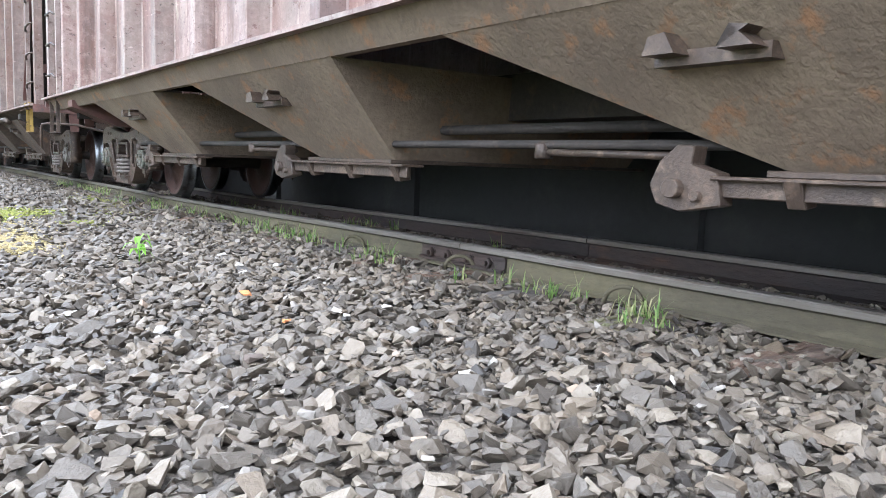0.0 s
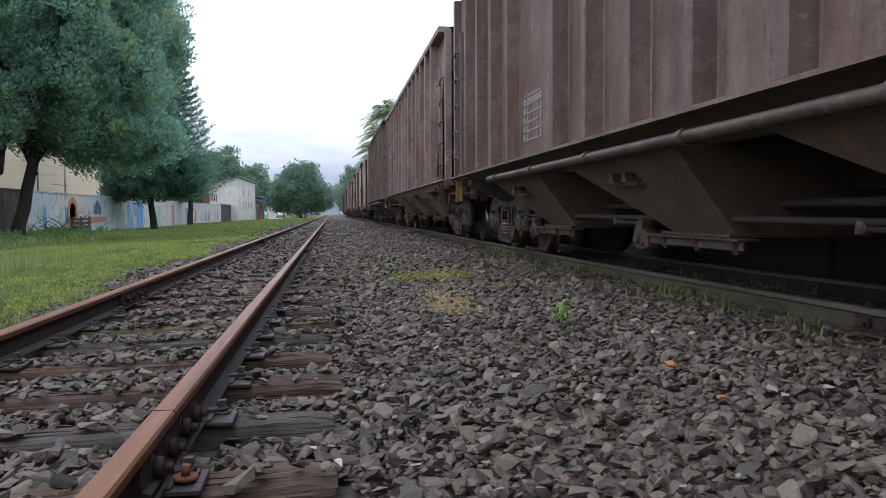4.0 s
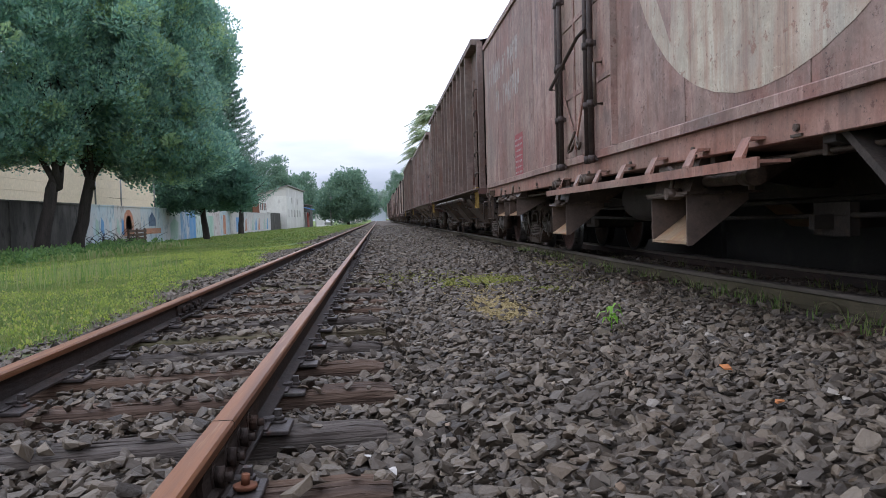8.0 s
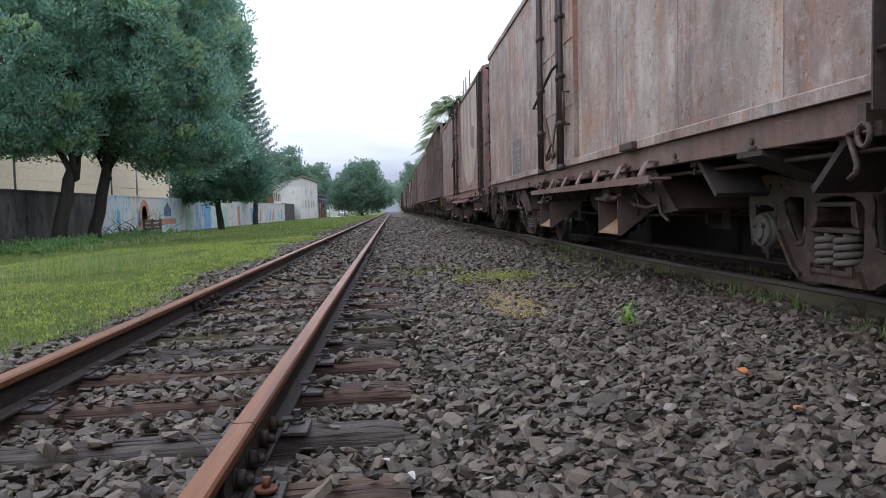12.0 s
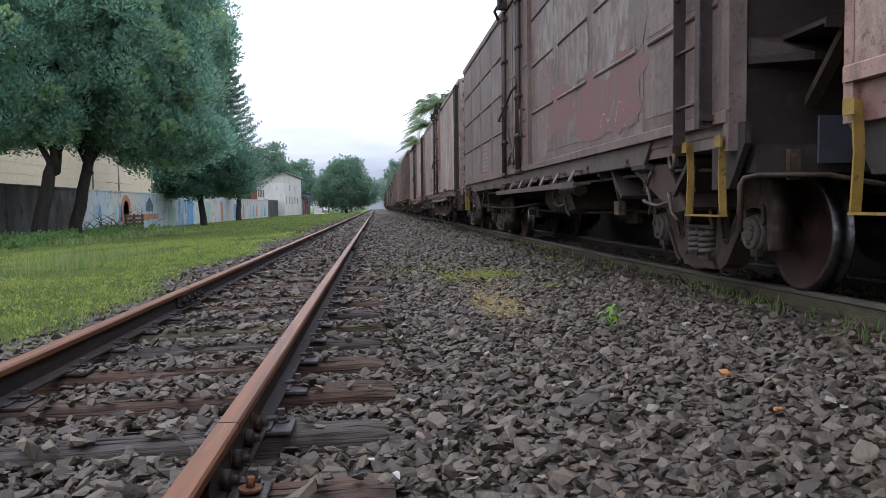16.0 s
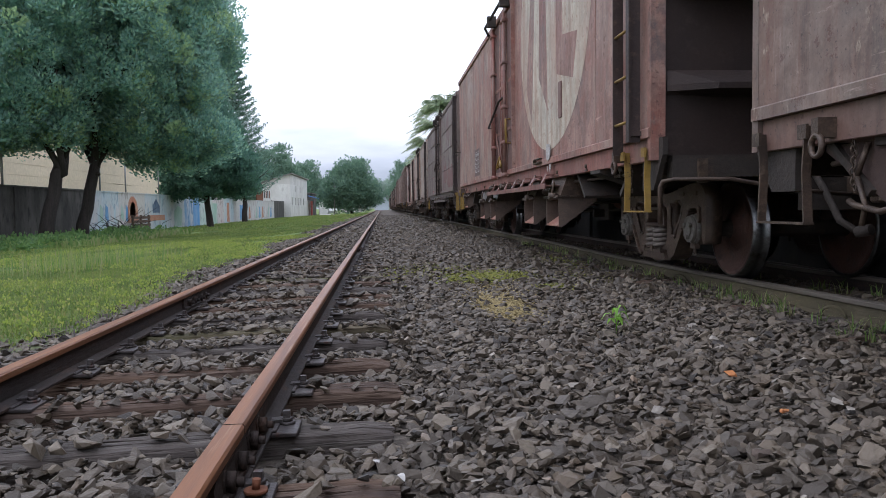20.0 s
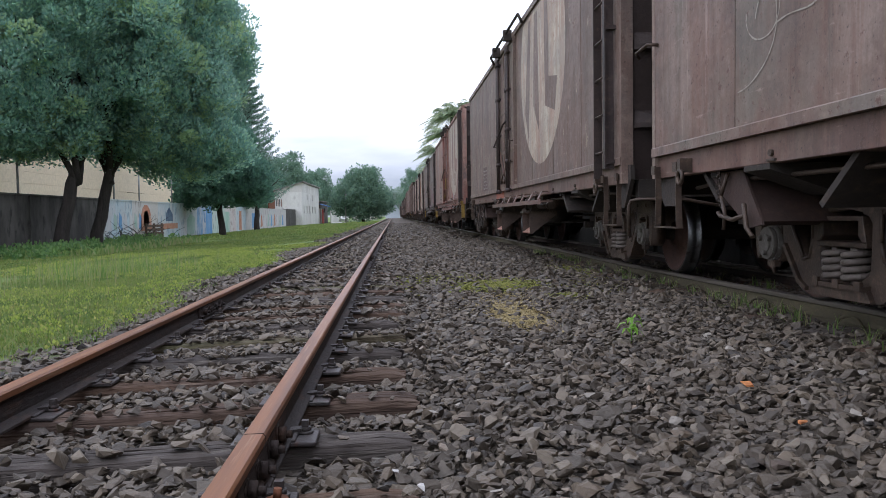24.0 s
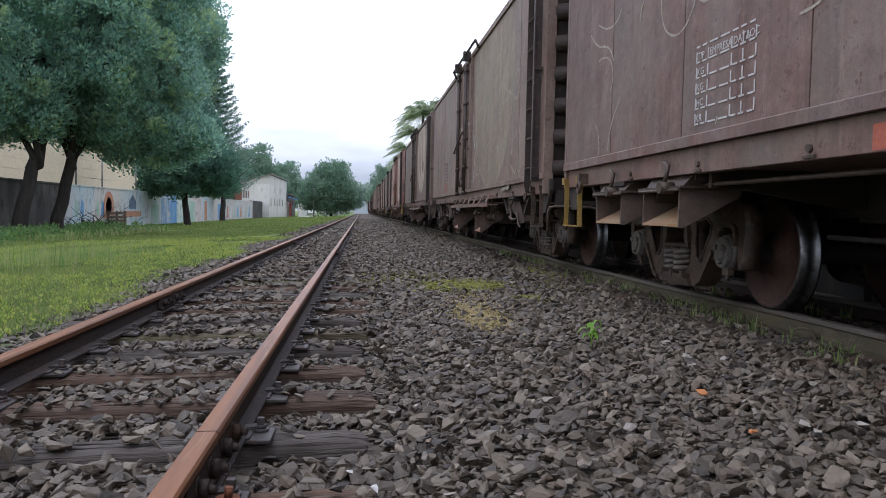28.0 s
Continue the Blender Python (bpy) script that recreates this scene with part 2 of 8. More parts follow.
M_TWIG = worn("dry_twigs", (0.12, 0.09, 0.07), (0.08, 0.06, 0.05), None, 0.9)
M_MOSS = islands("moss", [(0.14, 0.16, 0.03), (0.22, 0.22, 0.045), (0.17, 0.16, 0.05), (0.10, 0.125, 0.03)], 0.9, 30.0, 0.3)
M_STRAW = islands("dry_moss", [(0.33, 0.26, 0.12), (0.25, 0.20, 0.10), (0.40, 0.32, 0.16)], 0.95, 30.0, 0.3)
M_TIE = worn("weathered_sleeper_wood", (0.125, 0.078, 0.052), (0.06, 0.041, 0.033), (0.17, 0.125, 0.095), 0.9, 0, 4.0, 26.0, 1.0, (0.12, 2.2, 2.2))
M_TIE_MOSS = worn("mossy_sleeper_wood", (0.12, 0.09, 0.06), (0.10, 0.105, 0.045), (0.16, 0.125, 0.095), 0.9, 0, 4.0, 26.0, 1.0, (0.12, 2.2, 2.2))
M_TIE_GREY = worn("grey_sleeper_wood", (0.092, 0.076, 0.066), (0.055, 0.045, 0.04), (0.17, 0.15, 0.13), 0.9, 0, 4.0, 26.0, 1.0, (0.12, 2.2, 2.2))
M_RAILTOP = worn("rusty_rail_head", (0.25, 0.10, 0.038), (0.14, 0.058, 0.028), (0.32, 0.185, 0.105), 0.48, 0.12, 5.0, 60.0, 0.15, (4, 0.15, 4), (0.4, 0.62), (0.58, 0.7))
M_RAILSIDE = worn("dark_rail_web", (0.037, 0.029, 0.026), (0.058, 0.038, 0.029), (0.088, 0.048, 0.031), 0.75, 0.3, 4.0, 50.0, 0.4, (1, 0.25, 1))
M_RAILSHINE = worn("worn_bright_rail_head", (0.17, 0.145, 0.115), (0.24, 0.21, 0.18), (0.12, 0.09, 0.07), 0.4, 0.5, 5.0, 60.0, 0.1, (4, 0.1, 4))
M_RAILMOSS = worn("muddy_rail_web", (0.070, 0.058, 0.036), (0.105, 0.088, 0.048), (0.125, 0.105, 0.066), 0.9, 0, 2.0, 40.0, 0.5, (1, 0.4, 1))
M_PLATE = worn("sleeper_plate_steel", (0.074, 0.062, 0.059), (0.124, 0.112, 0.105), (0.099, 0.046, 0.031), 0.55, 0.5, 6.0, 60.0, 0.3)
# dusty springs, made paler than the frame for the light they catch
M_SPRING = worn("lit_dusty_spring_steel", (0.12, 0.098, 0.083), (0.16, 0.133, 0.112), (0.085, 0.068, 0.056), 0.6, 0.2, 9.0, 60.0, 0.3)
M_RUST = worn("orange_rust", (0.20, 0.078, 0.04), (0.13, 0.055, 0.032), None, 0.85, 0.1, 8.0)
M_DARK = worn("sooty_underframe", (0.032, 0.026, 0.022), (0.05, 0.039, 0.032), (0.075, 0.05, 0.037), 0.85, 0.0, 3.0, 30.0, 0.3)
M_CAST = worn("dusty_cast_steel", (0.042, 0.029, 0.022), (0.088, 0.059, 0.042), (0.145, 0.10, 0.07), 0.5, 0.15, 4.0, 70.0, 0.22, (1, 1, 1), (0.36, 0.62), (0.54, 0.68))
M_BAR = worn("dark_lock_bar", (0.04, 0.029, 0.026), (0.062, 0.042, 0.036), (0.095, 0.062, 0.05), 0.6, 0.1, 5.0, 60.0, 0.2)
M_WHEEL = worn("brown_wheel_disc", (0.07, 0.038, 0.029), (0.10, 0.052, 0.037), (0.04, 0.03, 0.026), 0.6, 0.2, 4.0, 40.0, 0.3)
M_TREAD = worn("polished_wheel_tread", (0.15, 0.15, 0.153), (0.26, 0.26, 0.265), (0.07, 0.06, 0.052), 0.36, 1.0, 4.0, 60.0, 0.05, (1, 1, 1), (0.4, 0.65), (0.5, 0.66))
M_AXCAP = worn("axle_cap", (0.13, 0.115, 0.098), (0.085, 0.07, 0.06), (0.18, 0.19, 0.16), 0.6, 0.3, 12.0, 60.0, 0.2)
M_AXCAPG = worn("green_axle_cap", (0.105, 0.12, 0.098), (0.15, 0.115, 0.082), (0.075, 0.055, 0.045), 0.6, 0.1, 14.0, 60.0, 0.2, (1, 1, 1), (0.40, 0.58), (0.5, 0.6))
M_CHUTE = worn("tan_chute_floor", (0.26, 0.185, 0.115), (0.28, 0.135, 0.06), (0.34, 0.25, 0.12), 0.7, 0.0, 5.0, 40.0, 0.2)
M_CHUTER = worn("reddish_chute_floor", (0.28, 0.155, 0.115), (0.26, 0.10, 0.065), (0.36, 0.24, 0.18), 0.7, 0.0, 5.0, 40.0, 0.2)
M_CHEEK = worn("dusty_chute_cheek", (0.085, 0.06, 0.047), (0.125, 0.087, 0.066), (0.06, 0.043, 0.035), 0.8, 0.0, 6.0, 50.0, 0.2)
M_YELLOW = worn("chipped_yellow_paint", (0.27, 0.17, 0.035), (0.22, 0.135, 0.035), (0.07, 0.048, 0.035), 0.6, 0.0, 9.0, 50.0, 0.2, (1, 1, 1), (0.4, 0.6), (0.60, 0.66))
M_HOPPERDUST = worn("dusty_hopper_plate", (0.112, 0.08, 0.054), (0.172, 0.125, 0.082), (0.215, 0.11, 0.052), 0.9, 0.0, 2.0, 30.0, 0.5, (1, 1, 1), (0.4, 0.65), (0.56, 0.66))
# the dusty plate again, darkened to hold the shade under the second hopper wagon
M_HOPPERSHADE = worn("shaded_dusty_hopper_plate", (0.07, 0.048, 0.034), (0.105, 0.076, 0.052), (0.14, 0.075, 0.04), 0.9, 0.0, 2.0, 30.0, 0.5, (1, 1, 1), (0.4, 0.65), (0.56, 0.66))
M_STENCIL = worn("faded_white_stencil", (0.389, 0.351, 0.324), (0.270, 0.227, 0.205), (0.184, 0.130, 0.113), 0.7, 0.0, 9.0, 60.0, 0.1, (1, 1, 1), (0.4, 0.6), (0.52, 0.62))
M_WHITEPAINT = worn("white_stencil_paint", (0.52, 0.50, 0.48), (0.42, 0.39, 0.37), None, 0.7, 0.0, 9.0)
M_LOGO = paint("cream_emblem_paint", (0.537, 0.489, 0.384), (0.413, 0.324, 0.246), (0.338, 0.165, 0.114), (0.100, 0.075, 0.060), 1.0)
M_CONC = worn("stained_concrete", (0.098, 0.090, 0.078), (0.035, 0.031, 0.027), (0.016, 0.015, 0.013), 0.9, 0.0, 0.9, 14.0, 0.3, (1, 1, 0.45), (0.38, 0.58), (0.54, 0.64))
M_WHITEWALL = worn("dirty_white_render", (0.62, 0.60, 0.56), (0.50, 0.47, 0.43), (0.36, 0.33, 0.30), 0.9, 0.0, 0.35, 8.0, 0.2, (1, 1, 0.5))
M_CREAM = worn("cream_cladding", (0.72, 0.60, 0.42), (0.66, 0.55, 0.39), None, 0.8, 0.0, 0.3, 6.0, 0.1)
M_ROOF = worn("grey_roof_sheet", (0.22, 0.2, 0.19), (0.15, 0.13, 0.12), (0.28, 0.2, 0.16), 0.8, 0.0, 0.8)
M_GLASSDARK = worn("dark_window", (0.03, 0.033, 0.038), (0.05, 0.052, 0.055), None, 0.15)
M_METALGREY = worn("grey_metal", (0.30, 0.30, 0.30), (0.22, 0.21, 0.2), None, 0.5, 0.4)
M_ORANGE = worn("orange_stone", (0.50, 0.20, 0.07), (0.40, 0.15, 0.06), None, 0.85, 0, 20.0)
M_PALESTONE = islands("pale_ballast", [(0.24, 0.215, 0.185), (0.19, 0.165, 0.14), (0.32, 0.29, 0.25), (0.22, 0.155, 0.105)], 0.7, 50.0, 0.8)
M_PALE = worn("pale_stone", (0.52, 0.50, 0.47), (0.40, 0.38, 0.36), None, 0.85, 0, 20.0)
M_BRIGHTLEAF = islands("bright_weed_leaf", [(0.16, 0.33, 0.04), (0.22, 0.42, 0.06), (0.26, 0.44, 0.09)], 0.5, 20.0, 0.0, 0.4, through_light=0.4)
M_WALLWEED = islands("wall_weed_leaves", [(0.06, 0.13, 0.045), (0.10, 0.19, 0.06), (0.15, 0.24, 0.075), (0.08, 0.16, 0.05)], 0.5, 20.0, 0.0, 0.4, through_light=0.4)
M_WEED = islands("weed_blades", [(0.10, 0.18, 0.045), (0.16, 0.25, 0.07), (0.24, 0.28, 0.11), (0.30, 0.27, 0.15)], 0.6, 20.0, 0.0, through_light=0.4)


def ground_material():
    m, n, l, b = shader("ground_soil_and_turf", 0.95)
    t = n.new("ShaderNodeTexCoord")
    v = t.outputs["Object"]
    big = noise_fac(n, l, v, 0.25, 5.0, 0.35, 0.65)
    mid = noise_fac(n, l, v, 2.2, 6.0, 0.35, 0.65)
    fine = noise_fac(n, l, v, 28.0, 5.0, 0.3, 0.7)
    turf = blend(n, l, mid, (0.075, 0.13, 0.026), (0.145, 0.195, 0.045))
    turf = blend(n, l, big, turf, (0.115, 0.165, 0.04))
    soil = blend(n, l, fine, (0.055, 0.045, 0.036), (0.145, 0.12, 0.098))
    sep = n.new("ShaderNodeSeparateXYZ")
    l.new(v, sep.inputs[0])
    wob = n.new("ShaderNodeMath")
    wob.operation, wob.inputs[1].default_value = "MULTIPLY_ADD", 1.1
    l.new(mid, wob.inputs[0])
    l.new(sep.outputs["X"], wob.inputs[2])
    edge = n.new("ShaderNodeMapRange")
    edge.inputs["From Min"].default_value, edge.inputs["From Max"].default_value = -1.75, -1.2
    l.new(wob.outputs[0], edge.inputs["Value"])
    east = n.new("ShaderNodeMapRange")
    east.inputs["From Min"].default_value, east.inputs["From Max"].default_value = 6.6, 6.0
    l.new(sep.outputs["X"], east.inputs["Value"])
    both = n.new("ShaderNodeMath")
    both.operation = "MULTIPLY"
    l.new(edge.outputs["Result"], both.inputs[0])
    l.new(east.outputs["Result"], both.inputs[1])
    l.new(blend(n, l, both.outputs[0], turf, soil), b.inputs["Base Color"])
    relief(n, l, b, fine, 0.6, 0.02)
    return m


M_GROUND = ground_material()


# ---- building helpers ----
def box(bm, x0, x1, y0, y1, z0, z1, m=None, mi=0):
    vs = [bm.verts.new(p) for p in ((x0, y0, z0), (x1, y0, z0), (x1, y1, z0), (x0, y1, z0), (x0, y0, z1), (x1, y0, z1), (x1, y1, z1), (x0, y1, z1))]
    for f in ((3, 2, 1, 0), (4, 5, 6, 7), (0, 1, 5, 4), (1, 2, 6, 5), (2, 3, 7, 6), (3, 0, 4, 7)):
        bm.faces.new([vs[i] for i in f]).material_index = mi
    if m:
        bmesh.ops.transform(bm, matrix=m, verts=vs)
    return vs


def prism(bm, pts, axis, a, b, mi=0):
    """A polygon of two coordinates, drawn out along the third axis from a to b."""
    def at(p, q, w):
        return {"x": (w, p, q), "y": (p, w, q), "z": (p, q, w)}[axis]
    lo = [bm.verts.new(at(p, q, a)) for p, q in pts]
    hi = [bm.verts.new(at(p, q, b)) for p, q in pts]
    k = len(pts)
    bm.faces.new(lo).material_index = mi
    bm.faces.new(hi[::-1]).material_index = mi
    for i in range(k):
        bm.faces.new((lo[i], hi[i], hi[(i + 1) % k], lo[(i + 1) % k])).material_index = mi
    return lo + hi


def tube(bm, pts, r, seg=8, caps=True, r1=None, mi=0):
    """A round bar through a row of points."""
    rings, pts = [], [Vector(p) for p in pts]
    side = None
    for i, p in enumerate(pts):
        d = (pts[min(i + 1, len(pts) - 1)] - pts[max(i - 1, 0)]).normalized()
        if side is None:
            side = d.cross(Vector((0.13, 0.2, 1))).normalized() if abs(d.z) < 0.95 else d.cross(Vector((1, 0, 0))).normalized()
        side = (side - d * side.dot(d)).normalized()
        up = d.cross(side)
        rr = r if r1 is None else r + (r1 - r) * i / (len(pts) - 1)
        rings.append([bm.verts.new(p + (side * math.cos(2 * math.pi * k / seg) + up * math.sin(2 * math.pi * k / seg)) * rr) for k in range(seg)])
    for a, b in zip(rings, rings[1:]):
        for k in range(seg):
            f = bm.faces.new((a[k], a[(k + 1) % seg], b[(k + 1) % seg], b[k]))
            f.smooth, f.material_index = True, mi
    if caps:
        bm.faces.new(rings[0][::-1]).material_index = mi
        bm.faces.new(rings[-1]).material_index = mi


def lathe(bm, profile, seg=32, mats=None):
    """A profile of (x, radius) turned round the x axis."""
    rings = []
    for x, r in profile:
        rings.append([bm.verts.new((x, r * math.cos(2 * math.pi * k / seg), r * math.sin(2 * math.pi * k / seg))) for k in range(seg)])
    for i, (a, b) in enumerate(zip(rings, rings[1:])):
        for k in range(seg):
            f = bm.faces.new((a[k], a[(k + 1) % seg], b[(k + 1) % seg], b[k]))
            f.smooth = True
            f.material_index = mats[i] if mats else 0
    bm.faces.new(rings[0][::-1])
    bm.faces.new(rings[-1])


def to_mesh(name, bm, *materials, normals=True):
    if normals:
        bmesh.ops.recalc_face_normals(bm, faces=bm.faces)
    me = bpy.data.meshes.new(name)
    bm.to_mesh(me)
    bm.free()
    for m in materials:
        me.materials.append(m)
    return me


def bevel(bm, w):
    bmesh.ops.recalc_face_normals(bm, faces=bm.faces)
    bmesh.ops.bevel(bm, geom=[e for e in bm.edges if len(e.link_faces) == 2 and e.calc_face_angle(0) > 0.5], offset=w, segments=1, affect="EDGES", clamp_overlap=True)


def put(name, me, parent=None, at=None, label=""):
    ob = new(name, me)
    ob.parent = parent
    if at is not None:
        ob.matrix_basis = at
    if label:
        ob["label"] = label
    return ob


def part(name, bm, material, parent, label="", at=None):
    mats = material if isinstance(material, (list, tuple)) else [material]
    return put(name, to_mesh(name, bm, *mats), parent, at, label)


def bulk(name, verts, faces, material, smooth=False):
    """A mesh from arrays of corners and of equal-sized faces."""
    me = bpy.data.meshes.new(name)
    verts, faces = np.asarray(verts, np.float32), np.asarray(faces, np.int32)
    k = faces.shape[1]
    me.vertices.add(len(verts))
    me.vertices.foreach_set("co", verts.ravel())
    me.loops.add(faces.size)
    me.loops.foreach_set("vertex_index", faces.ravel())
    me.polygons.add(len(faces))
    me.polygons.foreach_set("loop_start", np.arange(0, faces.size, k, dtype=np.int32))
    me.polygons.foreach_set("use_smooth", np.zeros(len(faces), bool))
    me.update(calc_edges=True)
    me.materials.append(material)
    return me


RNG = np.random.default_rng(7)


# ---- ground ----
TRACK_X, TRAIN_X, TRAIN_Z = -0.569, 4.016, 0.17


def ground_z(x):
    """Height of the soil across the line."""
    return float(np.interp(x, [-400, -30, -14, -8, -3.0, -1.9, 0.7, 2.0, 3.2, 4.9, 6.5, 9, 400], [-0.6, -0.55, -0.45, -0.32, -0.13, -0.07, -0.05, -0.01, 0.0, 0.01, -0.05, -0.2, -0.5]))


def make_ground():
    xs = np.concatenate([[-2500, -400, -80, -30], np.arange(-20, -2.5, 1.0), np.arange(-2.5, 5.5, 0.25), np.arange(5.5, 12, 1.0), [30, 80, 400, 2500]])
    ys = np.concatenate([[-600, -150, -60, -20], np.arange(-8, 40, 0.8), np.arange(40, 120, 5.0), [150, 200, 300, 600, 3000]])
    v = [(x, y, ground_z(x) - (0.06 if -1.6 < x < 0.76 else 0.0) + (0.03 * noise.noise((x * 0.9, y * 0.9, 0)) if -20 < x < 12 and -8 < y < 60 else 0)) for y in ys for x in xs]
    k = len(xs)
    f = [(j * k + i, j * k + i + 1, (j + 1) * k + i + 1, (j + 1) * k + i) for j in range(len(ys) - 1) for i in range(k - 1)]
    ob = new("ground", bulk("ground", v, f, M_GROUND))
    return tagged(ob, "ballast soil beside a grassy railway verge", "ground", kind="structure")


make_ground()

RAIL_PROFILE = [(-0.06, 0.0), (0.06, 0.0), (0.06, 0.010), (0.014, 0.026), (0.009, 0.106), (0.034, 0.117), (0.036, 0.142), (0.029, 0.150), (-0.029, 0.150), (-0.036, 0.142), (-0.034, 0.117), (-0.009, 0.106), (-0.014, 0.026), (-0.06, 0.010)]


def dip(y):
    """How far the train's worn track lies above or below its mean height."""
    return float(np.interp(y, [-12, 1.5, 4.8, 6.9, 9.8, 14, 22, 30], [0.012, 0.022, 0.013, -0.006, -0.02, -0.008, 0.0, 0.0]))


def make_rail(x, z, breaks, top, side, label, sag=None):
    """A rail in lengths with open joints; its foot stands at z."""
    for a, b in zip(breaks, breaks[1:]):
        bm = bmesh.new()
        n_ = 1 if sag is None or a > 28 else 16
        ys = [a + 0.004 + (b - a - 0.008) * k / n_ for k in range(n_ + 1)]
        rings = [[bm.verts.new((p, y, q + (sag(y) if sag else 0.0))) for p, q in RAIL_PROFILE] for y in ys]
        k = len(RAIL_PROFILE)
        for r0, r1 in zip(rings, rings[1:]):
            for i in range(k):
                bm.faces.new((r0[i], r1[i], r1[(i + 1) % k], r0[(i + 1) % k])).material_index = 0 if 4 <= i <= 9 else 1
        bm.faces.new(rings[0][::-1]).material_index = 1
        bm.faces.new(rings[-1]).material_index = 1
        ob = new("rail", to_mesh("rail", bm, top, side))
        ob.matrix_basis = pose(x, 0, z)
        tagged(ob, label, "rail", "rails of the tracks")


make_rail(0.0, -0.010, [-9.5, 2.68, 14.5, 26.5, 38.5, 62.5, 98.5, 150, 320], M_RAILTOP, M_RAILSIDE, "rusty steel rail spiked to wooden sleepers")
make_rail(-1.138, -0.010, [-9.5, 6.9, 18.9, 30.9, 54.9, 90.9, 150, 320], M_RAILTOP, M_RAILSIDE, "rusty steel rail spiked to wooden sleepers")
for xx in (TRAIN_X - 0.533, TRAIN_X + 0.533):
    # the far rail's darker web colour stands for the shade under the train
    make_rail(xx, TRAIN_Z - 0.150, [-12, 3.9, 15.9, 27.9, 51.9, 99.9, 150, 320], M_RAILSHINE, M_RAILMOSS if xx < TRAIN_X else M_RAILSIDE, "worn rail with mud and moss on its web", dip)


def fishplate_mesh():
    """Two joint bars, 0.8 m long, with four bolts and square nuts."""
    bm = bmesh.new()
    for s in (1, -1):
        prism(bm, [(s * 0.012, 0.024), (s * 0.05, 0.018), (s * 0.052, 0.03), (s * 0.03, 0.036), (s * 0.026, 0.07), (s * 0.032, 0.09), (s * 0.012, 0.088)], "y", -0.4, 0.4)
        for k, y in enumerate((-0.28, -0.10, 0.10, 0.28)):
            a = 0.3 + k
            tube(bm, [(s * 0.024, y, 0.055), (s * 0.034, y, 0.055)], 0.03, 8)
            tube(bm, [(s * 0.034, y, 0.055), (s * 0.06, y, 0.055)], 0.025, 6 if k % 2 else 4)
            tube(bm, [(s * 0.06, y, 0.055), (s * 0.082, y, 0.055)], 0.012, 6)
    return to_mesh("fishplate", bm, M_RAILSIDE)


FISH = fishplate_mesh()
for x, y in ((0.0, 2.68), (0.0, 14.5), (-1.138, 6.9), (-1.138, 18.9), (0.0, 26.5)):
    tagged(put("fishplate", FISH, at=pose(x, y, -0.010) @ Matrix.Diagonal((1, 1, 1.22, 1))), "dark bolted steel joint bar at a rail joint", "joint bar", "rail joint bars")
tagged(put("fishplate", FISH, at=pose(TRAIN_X - 0.533, 3.9, TRAIN_Z - 0.135) @ Matrix.Diagonal((1, 1, 1.22, 1))), "dark bolted steel joint bar at a rail joint", "joint bar", "rail joint bars")


def sleeper_mesh(seed, mat):
    """A split and weathered hardwood sleeper, 2.1 m long, with open cracks along the grain."""
    rng = random.Random(seed)
    bm = bmesh.new()
    nx = 22
    ys = [-0.11, -0.112, -0.10, -0.07, -0.048, -0.044, -0.040, -0.01, 0.022, 0.026, 0.030, 0.06, 0.085, 0.102, 0.113, 0.11]
    rows = []
    ph = rng.uniform(0, 6)
    for i in range(nx):
        x = -1.07 + 2.14 * i / (nx - 1)
        end = 0.05 if i in (0, nx - 1) else 0.0
        row = []
        for k, y in enumerate(ys):
            z = (-0.16, -0.03, -0.006, 0, 0.002, -0.022, 0.002, 0.004, 0.0, -0.016, 0.001, 0.003, 0, -0.01, -0.03, -0.16)[k]
            if k in (5, 9):
                z *= 0.5 + 0.9 * abs(math.sin(ph + k + x * 2.1))
            wav = 0.012 * math.sin(x * 2.3 + ph + k * 0.1) if 2 < k < 13 else 0.0
            row.append(bm.verts.new((x + rng.uniform(-0.025, 0.025) * (end > 0), 0.86 * y * (1 - end) + wav + rng.uniform(-0.004, 0.004), z - end * 0.3 + rng.uniform(-0.004, 0.004))))
        rows.append(row)
    for a, b in zip(rows, rows[1:]):
        for k in range(len(ys) - 1):
            bm.faces.new((a[k], b[k], b[k + 1], a[k + 1]))
    bm.faces.new(rows[0])
    bm.faces.new(rows[-1][::-1])
    return to_mesh("sleeper", bm, mat)


def plate_mesh():
    """A sleeper plate with shoulders and four screw spikes."""
    bm = bmesh.new()
    box(bm, -0.16, 0.15, -0.085, 0.085, 0.0, 0.016)
    box(bm, 0.058, 0.075, -0.08, 0.08, 0.016, 0.026)
    box(bm, -0.075, -0.058, -0.08, 0.08, 0.016, 0.026)
    bevel(bm, 0.003)
    for s, y in ((1, 0.045), (-1, -0.045)):
        tube(bm, [(s * 0.098, y, 0.014), (s * 0.098, y, 0.026)], 0.032, 10)
        tube(bm, [(s * 0.098, y, 0.026), (s * 0.098, y, 0.04)], 0.022, 8)
        box(bm, s * 0.098 - 0.013, s * 0.098 + 0.013, y - 0.013, y + 0.013, 0.036, 0.066)
        prism(bm, [(s * 0.04, 0.026), (s * 0.04, 0.034), (s * 0.085, 0.038), (s * 0.085, 0.024)], "y", y - 0.025, y + 0.025)
    return to_mesh("sleeper_plate", bm, M_PLATE)


